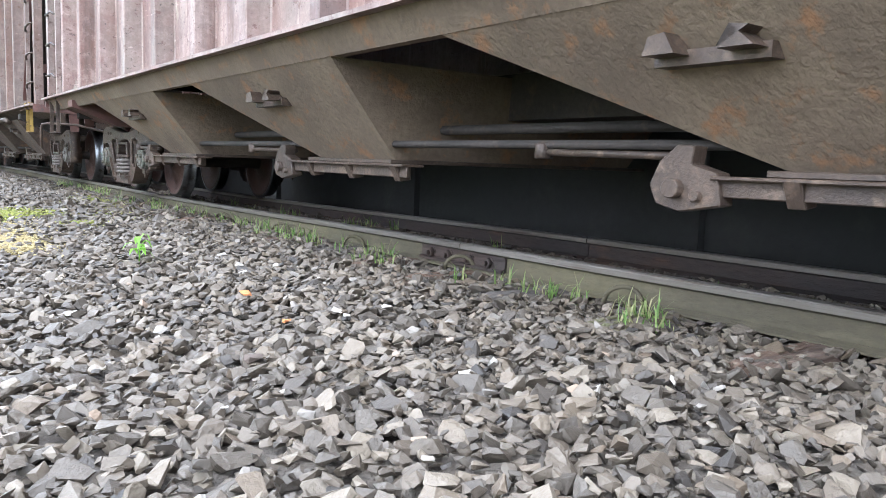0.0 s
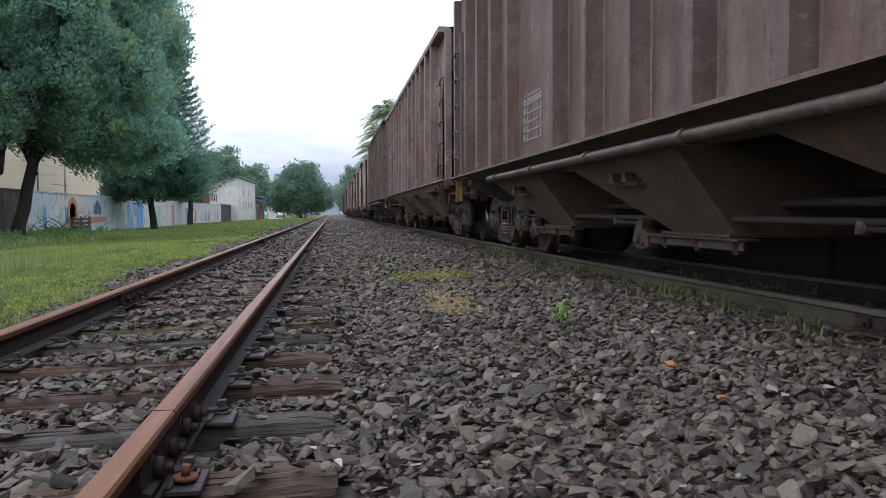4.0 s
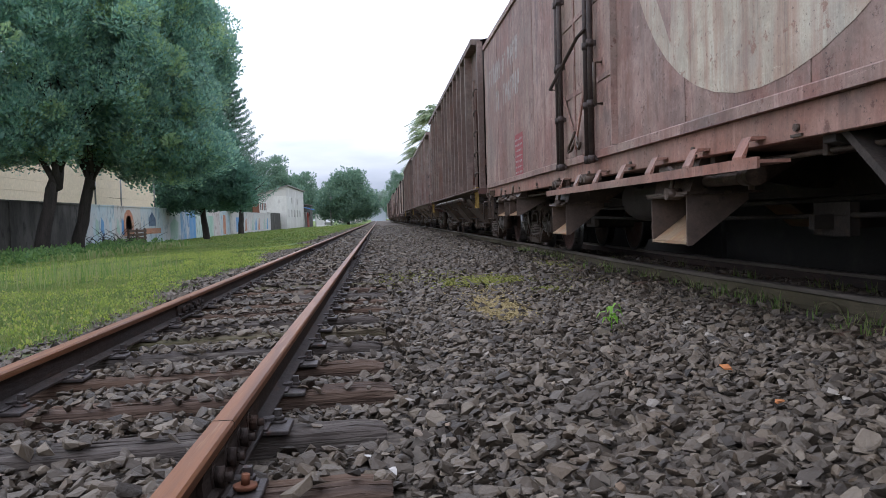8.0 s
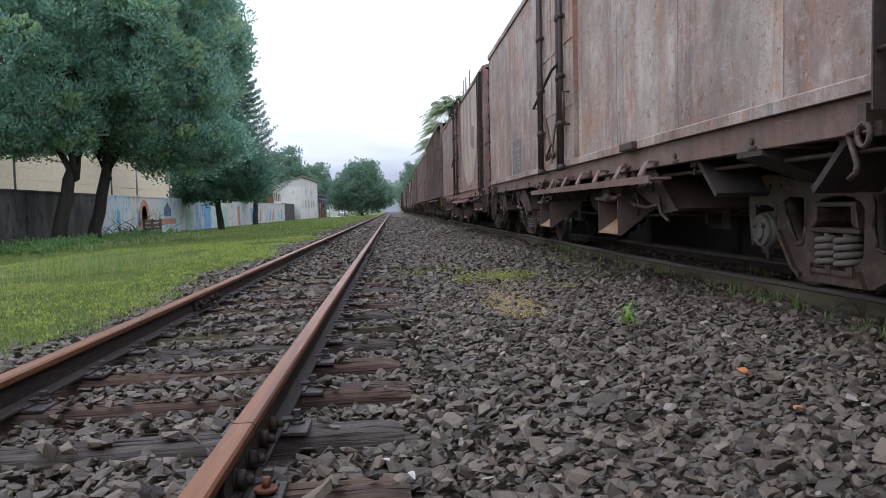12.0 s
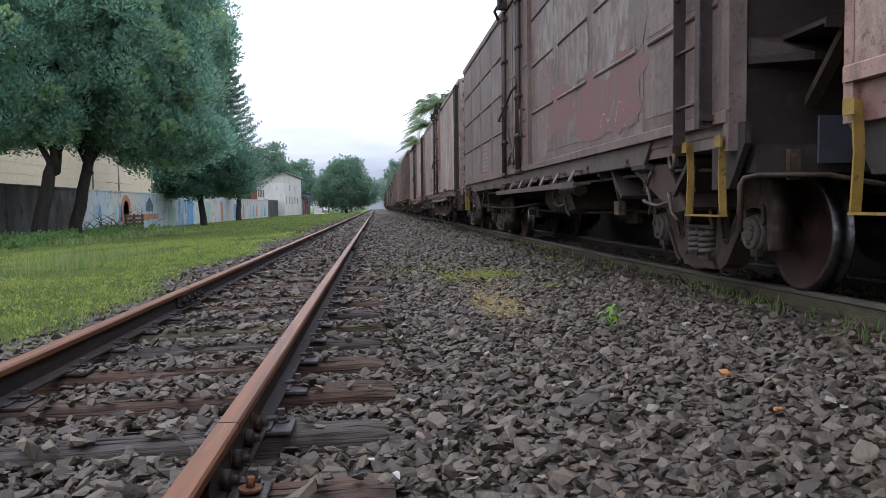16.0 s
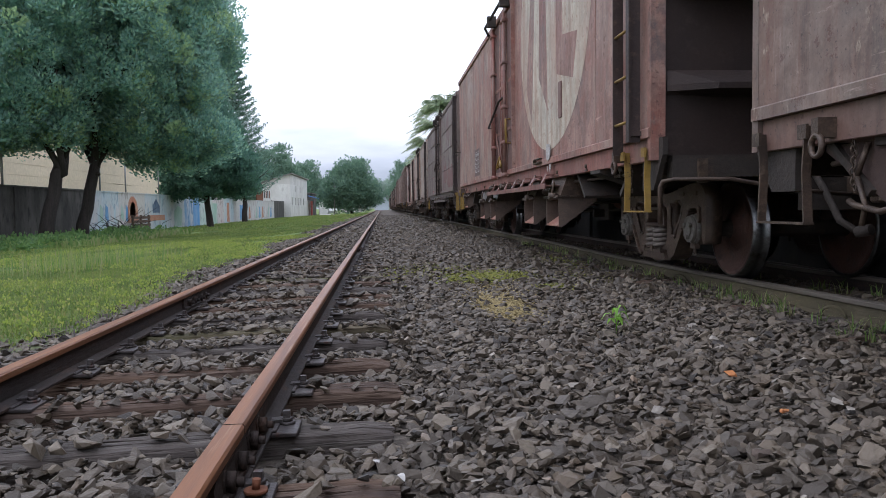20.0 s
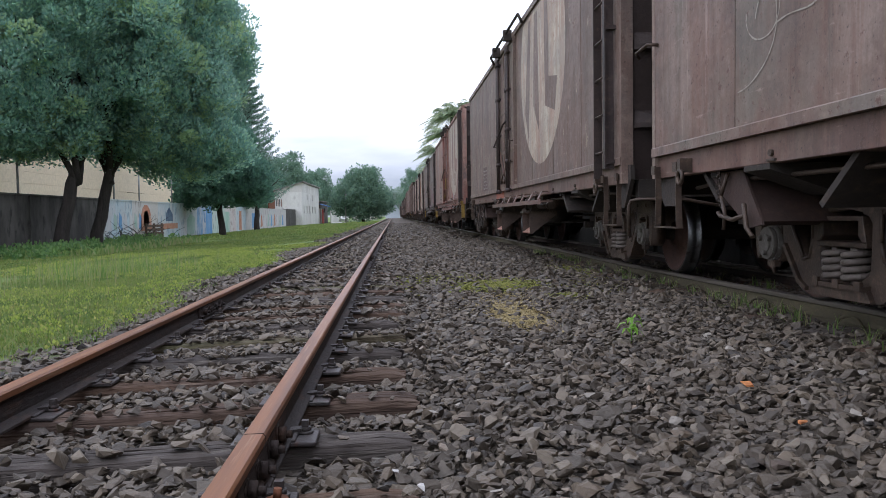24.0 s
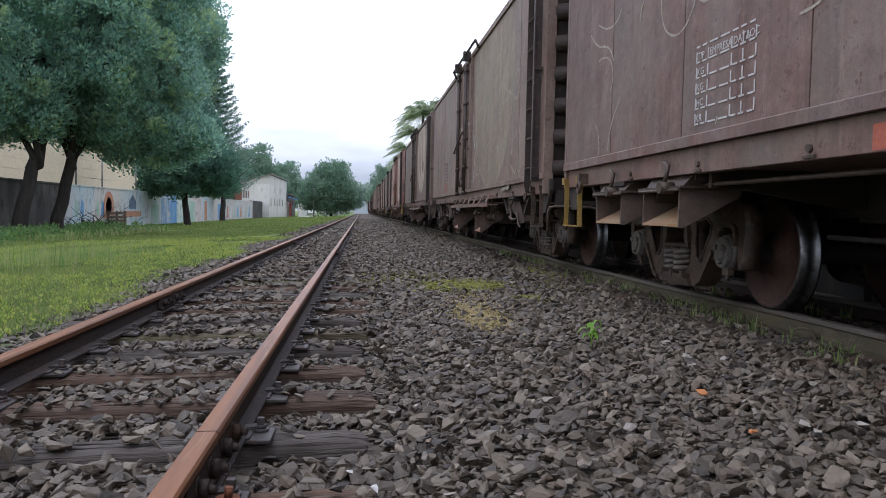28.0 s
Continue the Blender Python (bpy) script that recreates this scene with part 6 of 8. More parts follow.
def add_clutter(wg, L, chutes):
    """Small gear under the sill: pipes, rods, eyelets, chains, brackets."""
    for y in (-0.72, -L + 0.72):
        put("sill_eyelet", EYELET, wg, pose(0, y, 0))
    put("chain", CHAIN, wg, pose(-1.3, -L + 0.62, 1.0), "short hanging chain")
    put("chain", CHAIN, wg, pose(-1.05, -1.05, 0.86), "short hanging chain")
    put("angle_cock", COCK, wg, Matrix())
    put("angle_cock", COCK, wg, pose(0, -L, 0) @ FLIP)
    bm = bmesh.new()
    tube(bm, [(-1.2, -0.5, 0.92), (-1.2, -0.9, 0.95), (-1.2, -L + 0.9, 0.95), (-1.1, -L + 0.4, 0.9)], 0.016, 6)
    for k in range(7):
        y = -1.2 - (L - 2.4) * k / 6
        box(bm, -1.225, -1.175, y - 0.02, y + 0.02, 0.925, 1.03)
    part("brake_pipe", bm, M_CAST, wg, "thin pipe under the sill")
    for y0, y1 in ((-2.6, -4.4), (-L + 2.6, -L + 4.4)):
        if chutes and len(chutes) == 2 or any(abs(c_ + (y0 + y1) / 2) < 1.3 for c_ in chutes):
            continue
        bm = bmesh.new()
        tube(bm, [(-1.18, y0, 0.66), (-0.9, (y0 + y1) / 2, 0.64), (-0.6, y1, 0.72)], 0.02, 6)
        box(bm, -1.21, -1.15, y0 - 0.07, y0 + 0.07, 0.58, 0.72)
        tube(bm, [(-1.18, y0, 0.72), (-1.22, y0 + 0.05, 1.0)], 0.016, 6)
        part("brake_lever", bm, M_CAST, wg)
    bm = bmesh.new()
    yb, zb, rb = -L + 4.3, 0.86, 0.048
    beside = [c_ for c_ in chutes if 8.8 < c_ < 8.95]
    if beside:
        yb, zb, rb = -beside[0] - 0.75, 0.70, 0.055
        tube(bm, [(-1.24, yb + 0.1, zb), (-1.3, yb + 0.2, 1.0)], 0.016, 6)
        put("chain", CHAIN, wg, pose(-1.31, yb - 0.05, 1.06), "short hanging chain")
    tube(bm, [(-1.22, yb - 0.40, zb), (-1.22, yb + 0.45, zb)], rb, 12)
    tube(bm, [(-1.22, yb - 0.50, zb), (-1.22, yb - 0.38, zb)], rb * 1.3, 12)
    tube(bm, [(-1.22, yb + 0.38, zb), (-1.22, yb + 0.45, zb)], rb * 1.3, 12)
    tube(bm, [(-1.22, yb + 0.45, zb), (-1.22, yb + 0.85, zb - 0.01)], 0.016, 6)
    tube(bm, [(-1.22, yb - 0.44, zb - rb * 1.8), (-1.22, yb - 0.44, zb + rb * 1.9)], 0.018, 6)
    box(bm, -1.26, -1.18, yb - 0.05, yb + 0.02, zb + 0.03, 1.03)
    part("brake_cylinder", bm, M_CAST, wg, "small horizontal cylinder with a rod")
    for k in range(9):
        y = -1.9 - (L - 3.8) * k / 8
        bm = bmesh.new()
        tube(bm, [(-1.342, y, 1.08), (-1.32, y, 1.08)], 0.022, 8)
        box(bm, -1.338, -1.32, y - 0.05, y + 0.05, 1.03, 1.045)
        part("sill_bolt", bm, M_CAST, wg)


def make_boxcar(L, body, sill, label, front_paint=None, door_paint=None, rear=1.73, style="smooth", door=(5.8, 7.85), chutes=(), floor="tan", steps=STEP_YELLOW, bogies=1.73, lever=True, extra=None, iron=False, ribs="round", caps="plain", group="grain wagons of the train", roofbar=True, drop=-0.0335, wide=1.089, sill_ends=(0.0, 0.0), shift=0.0):
    """A steel boxcar, front end at y = 0, floor and roof included. door: its edges behind the front."""
    wg = wagon_root("boxcar", label, group)
    add_bogie(wg, -bogies, caps)
    add_bogie(wg, -L + rear, caps)
    add_ends(wg, L - 0.27)
    zb, zt = 1.285, 3.98
    bogie_y, L = -L + rear, L - 0.27
    d0, d1 = -door[0], -door[1]
    # inner box: floor, far side, ends
    bm = bmesh.new()
    box(bm, -1.30, 1.33, -L + 0.06, -0.06, 1.06, 1.14)
    box(bm, 1.30, 1.345, -L + 0.05, -0.05, 1.14, zt)
    box(bm, -1.31, -1.29, -L + 0.06, -0.06, 1.14, zt)
    part("body", bm, body, wg)
    # near side sheets, each with a raised seam
    edges = []
    for a, b in ((0.0, d0), (d1, -L)):
        k = max(3, round(abs(a - b) / 1.55))
        edges += [(a + (b - a) * i / k, a + (b - a) * (i + 1) / k) for i in range(k)]
    for a, b in edges:
        bm = bmesh.new()
        box(bm, -1.35, -1.312, b + 0.004, a - 0.004, zb, zt)
        box(bm, -1.352, -1.35, b + 0.004, b + 0.03, zb, zt)
        sheet = part("side_sheet", bm, front_paint if front_paint and a > d0 - 0.01 else body, wg)
        if style == "grid":
            for j in range(4):
                bm = bmesh.new()
                z0 = zb + 0.1 + j * 0.66
                prism(bm, [(b + 0.10, z0), (a - 0.07, z0), (a - 0.07, z0 + 0.55), (b + 0.10, z0 + 0.55)], "x", -1.3535, -1.35)
                bevel(bm, 0.003)
                part("stamped_panel", bm, body, sheet)
                bm = bmesh.new()
                tube(bm, [(-1.346, b + 0.14, z0 + 0.605), (-1.352, b + 0.2, z0 + 0.605), (-1.352, a - 0.17, z0 + 0.605), (-1.346, a - 0.11, z0 + 0.605)], 0.02, 8)
                part("pressed_bead", bm, body, sheet)
    # far side ribs
    bm = bmesh.new()
    for k in range(11):
        y = -L * (k + 0.5) / 11
        box(bm, 1.345, 1.375, y - 0.04, y + 0.04, 1.2, zt)
    part("side_rib", bm, body, wg)
    # folded band along the foot of the side, overhanging the sill
    bm = bmesh.new()
    prism(bm, [(-1.312, 1.205), (-1.364, 1.205), (-1.3645, 1.276), (-1.360, 1.2835), (-1.352, 1.2838), (-1.312, 1.2838)], "y", -L, 0)
    part("side_band", bm, body, wg, "folded band at the foot of the side")
    # sill plate, set back under the band, with slanted ends
    bm = bmesh.new()
    s0, s1 = -sill_ends[0], -L + sill_ends[1]
    k0, k1 = (0.16 if sill_ends[0] else 0.0), (0.16 if sill_ends[1] else 0.0)
    lo = [(s0 - k0, 1.02), (s0, 1.204), (s1, 1.204), (s1 + k1, 1.02)]
    prism(bm, lo, "x", -1.326, -1.295)
    box(bm, -1.295, -1.25, s1 + k1, s0 - k0, 1.02, 1.032)
    bevel(bm, 0.004)
    part("side_sill", bm, sill, wg)
    bm = bmesh.new()
    box(bm, 1.30, 1.372, -L, 0, 1.02, 1.245)
    part("side_sill", bm, sill, wg)
    bm = bmesh.new()
    box(bm, -1.375, -1.30, -L, 0, zt, zt + 0.09)
    box(bm, 1.30, 1.375, -L, 0, zt, zt + 0.09)
    part("top_rail", bm, body, wg)
    # roof
    bm = bmesh.new()
    prism(bm, [(-1.36, zt + 0.09), (-1.2, zt + 0.16), (-0.6, zt + 0.27), (0, zt + 0.31), (0.6, zt + 0.27), (1.2, zt + 0.16), (1.36, zt + 0.09), (1.3, zt + 0.05), (-1.3, zt + 0.05)], "y", -L + 0.02, -0.02)
    for k in range(12):
        y = -0.1 - (L - 0.3) * k / 11
        prism(bm, [(-1.365, zt + 0.10), (-0.6, zt + 0.30), (0, zt + 0.34), (0.6, zt + 0.30), (1.365, zt + 0.10), (0.6, zt + 0.24), (-0.6, zt + 0.24)], "y", y - 0.09, y + 0.0)
    part("roof", bm, body, wg)
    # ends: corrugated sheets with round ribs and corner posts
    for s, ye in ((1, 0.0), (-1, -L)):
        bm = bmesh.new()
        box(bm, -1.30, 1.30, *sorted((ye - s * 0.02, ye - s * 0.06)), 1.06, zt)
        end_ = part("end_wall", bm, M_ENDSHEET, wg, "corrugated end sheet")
        for k in range(7):
            z = 1.34 + k * 0.385
            bm = bmesh.new()
            if ribs == "round":
                tube(bm, [(-1.22, ye - s * 0.03, z), (-1.1, ye + s * 0.05, z), (1.1, ye + s * 0.05, z), (1.22, ye - s * 0.03, z)], 0.105, 12)
            elif k % 2 == 0:
                z += 0.25
                rows = [[bm.verts.new((x, ye + s * d, z + h)) for d, h in ((-0.03, 0.16), (0.16 * u, 0.03), (0.16 * u, -0.02), (-0.03, -0.06))] for x, u in ((-1.24, 0.0), (-0.95, 1.0), (0.95, 1.0), (1.24, 0.0))]
                for r0, r1 in zip(rows, rows[1:]):
                    for q in range(3):
                        bm.faces.new((r0[q], r0[q + 1], r1[q + 1], r1[q]))
                bm.faces.new(rows[0])
                bm.faces.new(rows[-1][::-1])
                bmesh.ops.recalc_face_normals(bm, faces=bm.faces)
            else:
                bm.free()
                continue
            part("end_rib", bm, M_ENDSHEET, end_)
        for x in (-1.353, 1.253):
            bm = bmesh.new()
            box(bm, x, x + 0.10, *sorted((ye - s * 0.055, ye + s * 0.012)), 1.02, zt)
            part("corner_post", bm, body, wg)
        bm = bmesh.new()
        box(bm, -1.22, 1.22, *sorted((ye - s * 0.06, ye + s * 0.06)), 0.88, 1.055)
        box(bm, -0.34, 0.34, *sorted((ye, ye + s * 0.12)), 0.6, 0.86)
        part("end_beam", bm, M_DARK, wg)
    for ye, s in ((0.0, -1), (-L, 1)):
        bm = bmesh.new()
        prism(bm, [(ye - s * 0.094, 1.20), (ye - s * 0.094, 1.06), (ye + s * 0.10, 0.78), (ye + s * 0.34, 0.78), (ye + s * 0.34, 1.20)], "x", -1.298, -1.262)
        part("corner_gusset", bm, M_DARK, wg)
    # centre sill and cross beams
    bm = bmesh.new()
    box(bm, -0.17, 0.17, -L + 0.1, -0.1, 0.74, 1.06)
    under = part("underframe", bm, M_DARK, wg)
    for k in range(7):
        y = -1.0 - (L - 2.0) * k / 6
        bm = bmesh.new()
        prism(bm, [(-1.28, 1.06), (-1.28, 0.98), (-0.3, 0.8), (0.3, 0.8), (1.28, 0.98), (1.28, 1.06)], "y", y - 0.05, y + 0.05)
        part("cross_beam", bm, M_DARK, under)
    # gussets under the sill beside the bogies
    for y in (-bogies, bogie_y):
        bm = bmesh.new()
        prism(bm, [(-1.33, 1.02), (-1.33, 0.985), (-0.95, 0.83), (-0.2, 0.83), (-0.2, 1.02)], "y", y - 0.16, y + 0.16)
        part("bolster_gusset", bm, M_DARK, wg)
        for s in (1, -1):
            bm = bmesh.new()
            prism(bm, [(y + s * 0.86, 1.02), (y + s * 0.92, 1.02), (y + s * 0.60, 0.74), (y + s * 0.57, 0.77)], "x", -1.28, -0.95)
            part("slanted_plate", bm, M_DARK, wg)
    # door: leaf, lock bars, braces, handles
    if door[1] > door[0]:
        bm = bmesh.new()
        box(bm, -1.355, -1.312, d1 + 0.03, d0 - 0.03, zb + 0.003, zt - 0.04)
        leaf_ = part("door", bm, door_paint or body, wg, "sliding steel door")
        for k in (1, 2):
            y = d1 + (d0 - d1) * k / 3
            bm = bmesh.new()
            box(bm, -1.366, -1.355, y - 0.03, y + 0.03, zb, zt - 0.05)
            part("door_rib", bm, body, leaf_)
        for z in (1.95, 2.75):
            bm = bmesh.new()
            box(bm, -1.364, -1.355, d1 + 0.05, d0 - 0.05, z, z + 0.05)
            part("door_rib", bm, body, leaf_)
        for y in (d0 - 0.12, d0 - 0.25, d1 + 0.70, d1 + 0.55):
            bm = bmesh.new()
            tube(bm, [(-1.405, y, BAR_Z[0]), (-1.405, y, BAR_Z[1])], 0.024, 10)
            for z in (1.2, 1.75, 2.35, 3.1, 3.8):
                tube(bm, [(-1.405, y, z - 0.035), (-1.405, y, z + 0.035)], 0.033, 10)
                box(bm, -1.40, -1.355, y - 0.022, y + 0.022, z - 0.022, z + 0.022)
            part("lock_bar", bm, M_BAR if sill is not M_RED_SILL else sill, leaf_, "vertical locking bar")
        ym = (d0 + d1) / 2 + 0.2
        for a, b, x0 in (((d0 - 0.27, 1.97), (ym, 1.38), -1.385), ((d1 + 0.74, 2.05), (ym, 1.38), -1.402)):
            bm = bmesh.new()
            prism(bm, [(a[0], a[1] - 0.05), (a[0], a[1] + 0.05), (b[0], b[1] + 0.03), (b[0], b[1] - 0.03)], "x", x0, x0 + 0.015)
            part("door_brace", bm, sill, leaf_)
        bm = bmesh.new()
        tube(bm, [(-1.39, ym + 0.02, 1.55), (-1.41, ym + 0.1, 1.44), (-1.41, ym + 0.2, 1.40), (-1.41, ym + 0.22, 1.34), (-1.41, ym + 0.1, 1.35), (-1.39, ym, 1.46)], 0.014, 6)
        tube(bm, [(-1.39, ym - 0.05, 1.5), (-1.41, ym - 0.14, 1.42), (-1.41, ym - 0.24, 1.40), (-1.41, ym - 0.2, 1.34), (-1.39, ym - 0.06, 1.42)], 0.014, 6)
        part("door_handle", bm, M_YELLOW if steps is STEP_YELLOW and floor == "red" else M_CAST, leaf_, "looped steel door handles")
        bm = bmesh.new()
        tube(bm, [(-1.36, d0 - 0.05, 2.12), (-1.46, d0 - 0.02, 2.14), (-1.46, d1 + 0.78, 2.46), (-1.42, d1 + 0.62, 2.52)], 0.017, 7)
        part("door_lever", bm, M_BAR, leaf_, "long lever bar across the door")
        bm = bmesh.new()
        tube(bm, [(-1.355, d1 + 0.36, 1.72), (-1.42, d1 + 0.36, 1.72), (-1.42, d1 + 0.36, 2.12), (-1.355, d1 + 0.36, 2.12)], 0.016, 6)
        part("grab_handle", bm, M_YELLOW if floor == "red" and steps is STEP_YELLOW else M_CAST, wg)
        for y in (d0 + 0.02, d1 - 0.02):
            bm = bmesh.new()
            box(bm, -1.385, -1.35, y - 0.035, y + 0.035, zb, zt - 0.02)
            box(bm, -1.40, -1.385, y - 0.035, y - 0.02, zb, zt - 0.02)
            part("door_post", bm, body, wg)
        # rail under the door, with clips and rollers
        bm = bmesh.new()
        r1 = d1 - 2.7 if d1 - 2.7 > -L + 1 else -L + 1
        box(bm, -1.46, -1.30, r1, d0 + 0.25, 0.905, 0.925)
        box(bm, -1.466, -1.452, r1, d0 + 0.25, 0.875, 0.94)
        for k in range(7):
            y = d0 - 0.25 + (r1 - d0 + 0.5) * k / 6
            prism(bm, [(-1.452, 0.925), (-1.452, 0.955), (-1.40, 1.07), (-1.327, 1.07), (-1.327, 1.055), (-1.41, 1.045), (-1.435, 0.925)], "y", y - 0.055, y + 0.055)
        part("door_rail", bm, sill, wg, "door rail with clips")
        for y in (d0 - 0.18, d1 + 0.62):
            bm = bmesh.new()
            box(bm, -1.46, -1.33, y - 0.09, y + 0.09, 0.98, 1.05)
            tube(bm, [(-1.475, y - 0.06, 1.0), (-1.38, y - 0.06, 1.0)], 0.04, 10)
            tube(bm, [(-1.475, y + 0.07, 1.0), (-1.38, y + 0.07, 1.0)], 0.04, 10)
            part("door_roller", bm, M_CAST, wg)
    # unloading chutes, on both sides
    for y in chutes:
        me = CHUTES[floor][0 if 3.5 < y < L - 3.0 else 1]
        for side in (Matrix(), FLIP):
            spout = put("unloading_chute", me[0], wg, pose(0, -y, 0) @ side, "open unloading spout")
            for cheek in me[1]:
                put("cheek", cheek, spout)
            put("chute_floor", me[2], spout, label="pale sloping floor")
        bm = bmesh.new()
        zc = (0.42 if 3.5 < y < L - 3.0 else 0.57) + 0.36
        yc_ = -y - 0.16
        tube(bm, [(-1.43, yc_, zc), (-1.34, yc_, zc)], 0.045, 12)
        tube(bm, [(-1.40, yc_, zc), (-1.38, yc_ - 0.02, zc + 0.16), (-1.36, yc_ + 0.12, zc + 0.2)], 0.014, 6)
        tube(bm, [(-1.38, yc_ - 0.2, zc - 0.02), (-1.38, yc_ + 0.5, zc - 0.02)], 0.012, 6)
        part("chute_latch", bm, M_CAST, wg)
    put("air_tank", TANK, wg, pose(-0.62, -(door[0] + door[1]) / 2 - 0.1, 0.80), "dark brake air tank")
    bm = bmesh.new()
    for z, x in ((0.6, -0.55), (0.72, -0.35)):
        tube(bm, [(x, -3.2, z), (x - 0.05, -L / 2, z - 0.04), (x, -L + 3.2, z)], 0.02, 6)
    for y in (-4.0, -L + 4.2):
        box(bm, -0.7, 0.7, y - 0.03, y + 0.03, 0.5, 0.6)
        box(bm, -0.58, -0.52, y - 0.2, y + 0.2, 0.45, 0.68)
    part("brake_rigging", bm, M_DARK, wg)
    # steps, side ladder, hand irons
    for y in (-0.32, -L + 0.32):
        put("step", steps, wg, pose(0, y, 0), "hanging foot step")
    for y in (-0.5,) if iron else ():
        bm = bmesh.new()
        tube(bm, [(-1.35, -0.12, 2.15), (-1.43, -0.12, 2.15), (-1.45, 0.08, 2.12), (-1.40, 0.18, 2.1)], 0.014, 6)
        part("hand_iron", bm, M_CAST, wg)
    bm = bmesh.new()
    y0, y1 = -L + 0.19, -L + 0.60
    box(bm, -1.44, -1.365, y0 - 0.006, y0 + 0.006, 1.18, 3.95)
    box(bm, -1.452, -1.438, y0 - 0.035, y0 + 0.035, 1.18, 3.95)
    box(bm, -1.44, -1.365, y1 - 0.006, y1 + 0.006, 1.10, 3.95)
    for z in (1.25, 2.6, 3.9):
        box(bm, -1.44, -1.35, y0 - 0.03, y0 + 0.03, z - 0.02, z + 0.02)
    lad = part("ladder", bm, M_BAR, wg, "dark steel side ladder")
    for k in range(7):
        bm = bmesh.new()
        tube(bm, [(-1.42, y0, 1.36 + 0.385 * k), (-1.42, y1, 1.36 + 0.385 * k)], 0.013, 6)
        part("rung", bm, M_YELLOW if floor == "red" and steps is STEP_YELLOW else M_CAST, lad)
    if lever:
        put("uncoupling_lever", LEVER, wg, pose(0, -L, 0) @ Matrix.Diagonal((1, -1, 1, 1)), "bent steel lever")
    if roofbar:
        bm = bmesh.new()
        tube(bm, [(-1.40, d0 + 0.3, zt - 0.05), (-1.46, d0 + 0.3, zt + 0.1), (-1.46, d1 - 1.0, zt + 0.1), (-1.40, d1 - 1.0, zt - 0.05)], 0.022, 6)
        for y in (d0 - 0.3, d1 + 0.3):
            box(bm, -1.5, -1.37, y - 0.06, y + 0.06, zt - 0.03, zt + 0.16)
        part("door_top_rail", bm, M_DARK, wg)
    add_clutter(wg, L, chutes)
    if extra:
        before = set(wg.children)
        extra(wg)
        for ch in set(wg.children) - before:
            ch.matrix_basis = Matrix.Translation((0, shift, 0)) @ ch.matrix_basis
    true_size(wg, 0.925, drop, wide)
    return wg


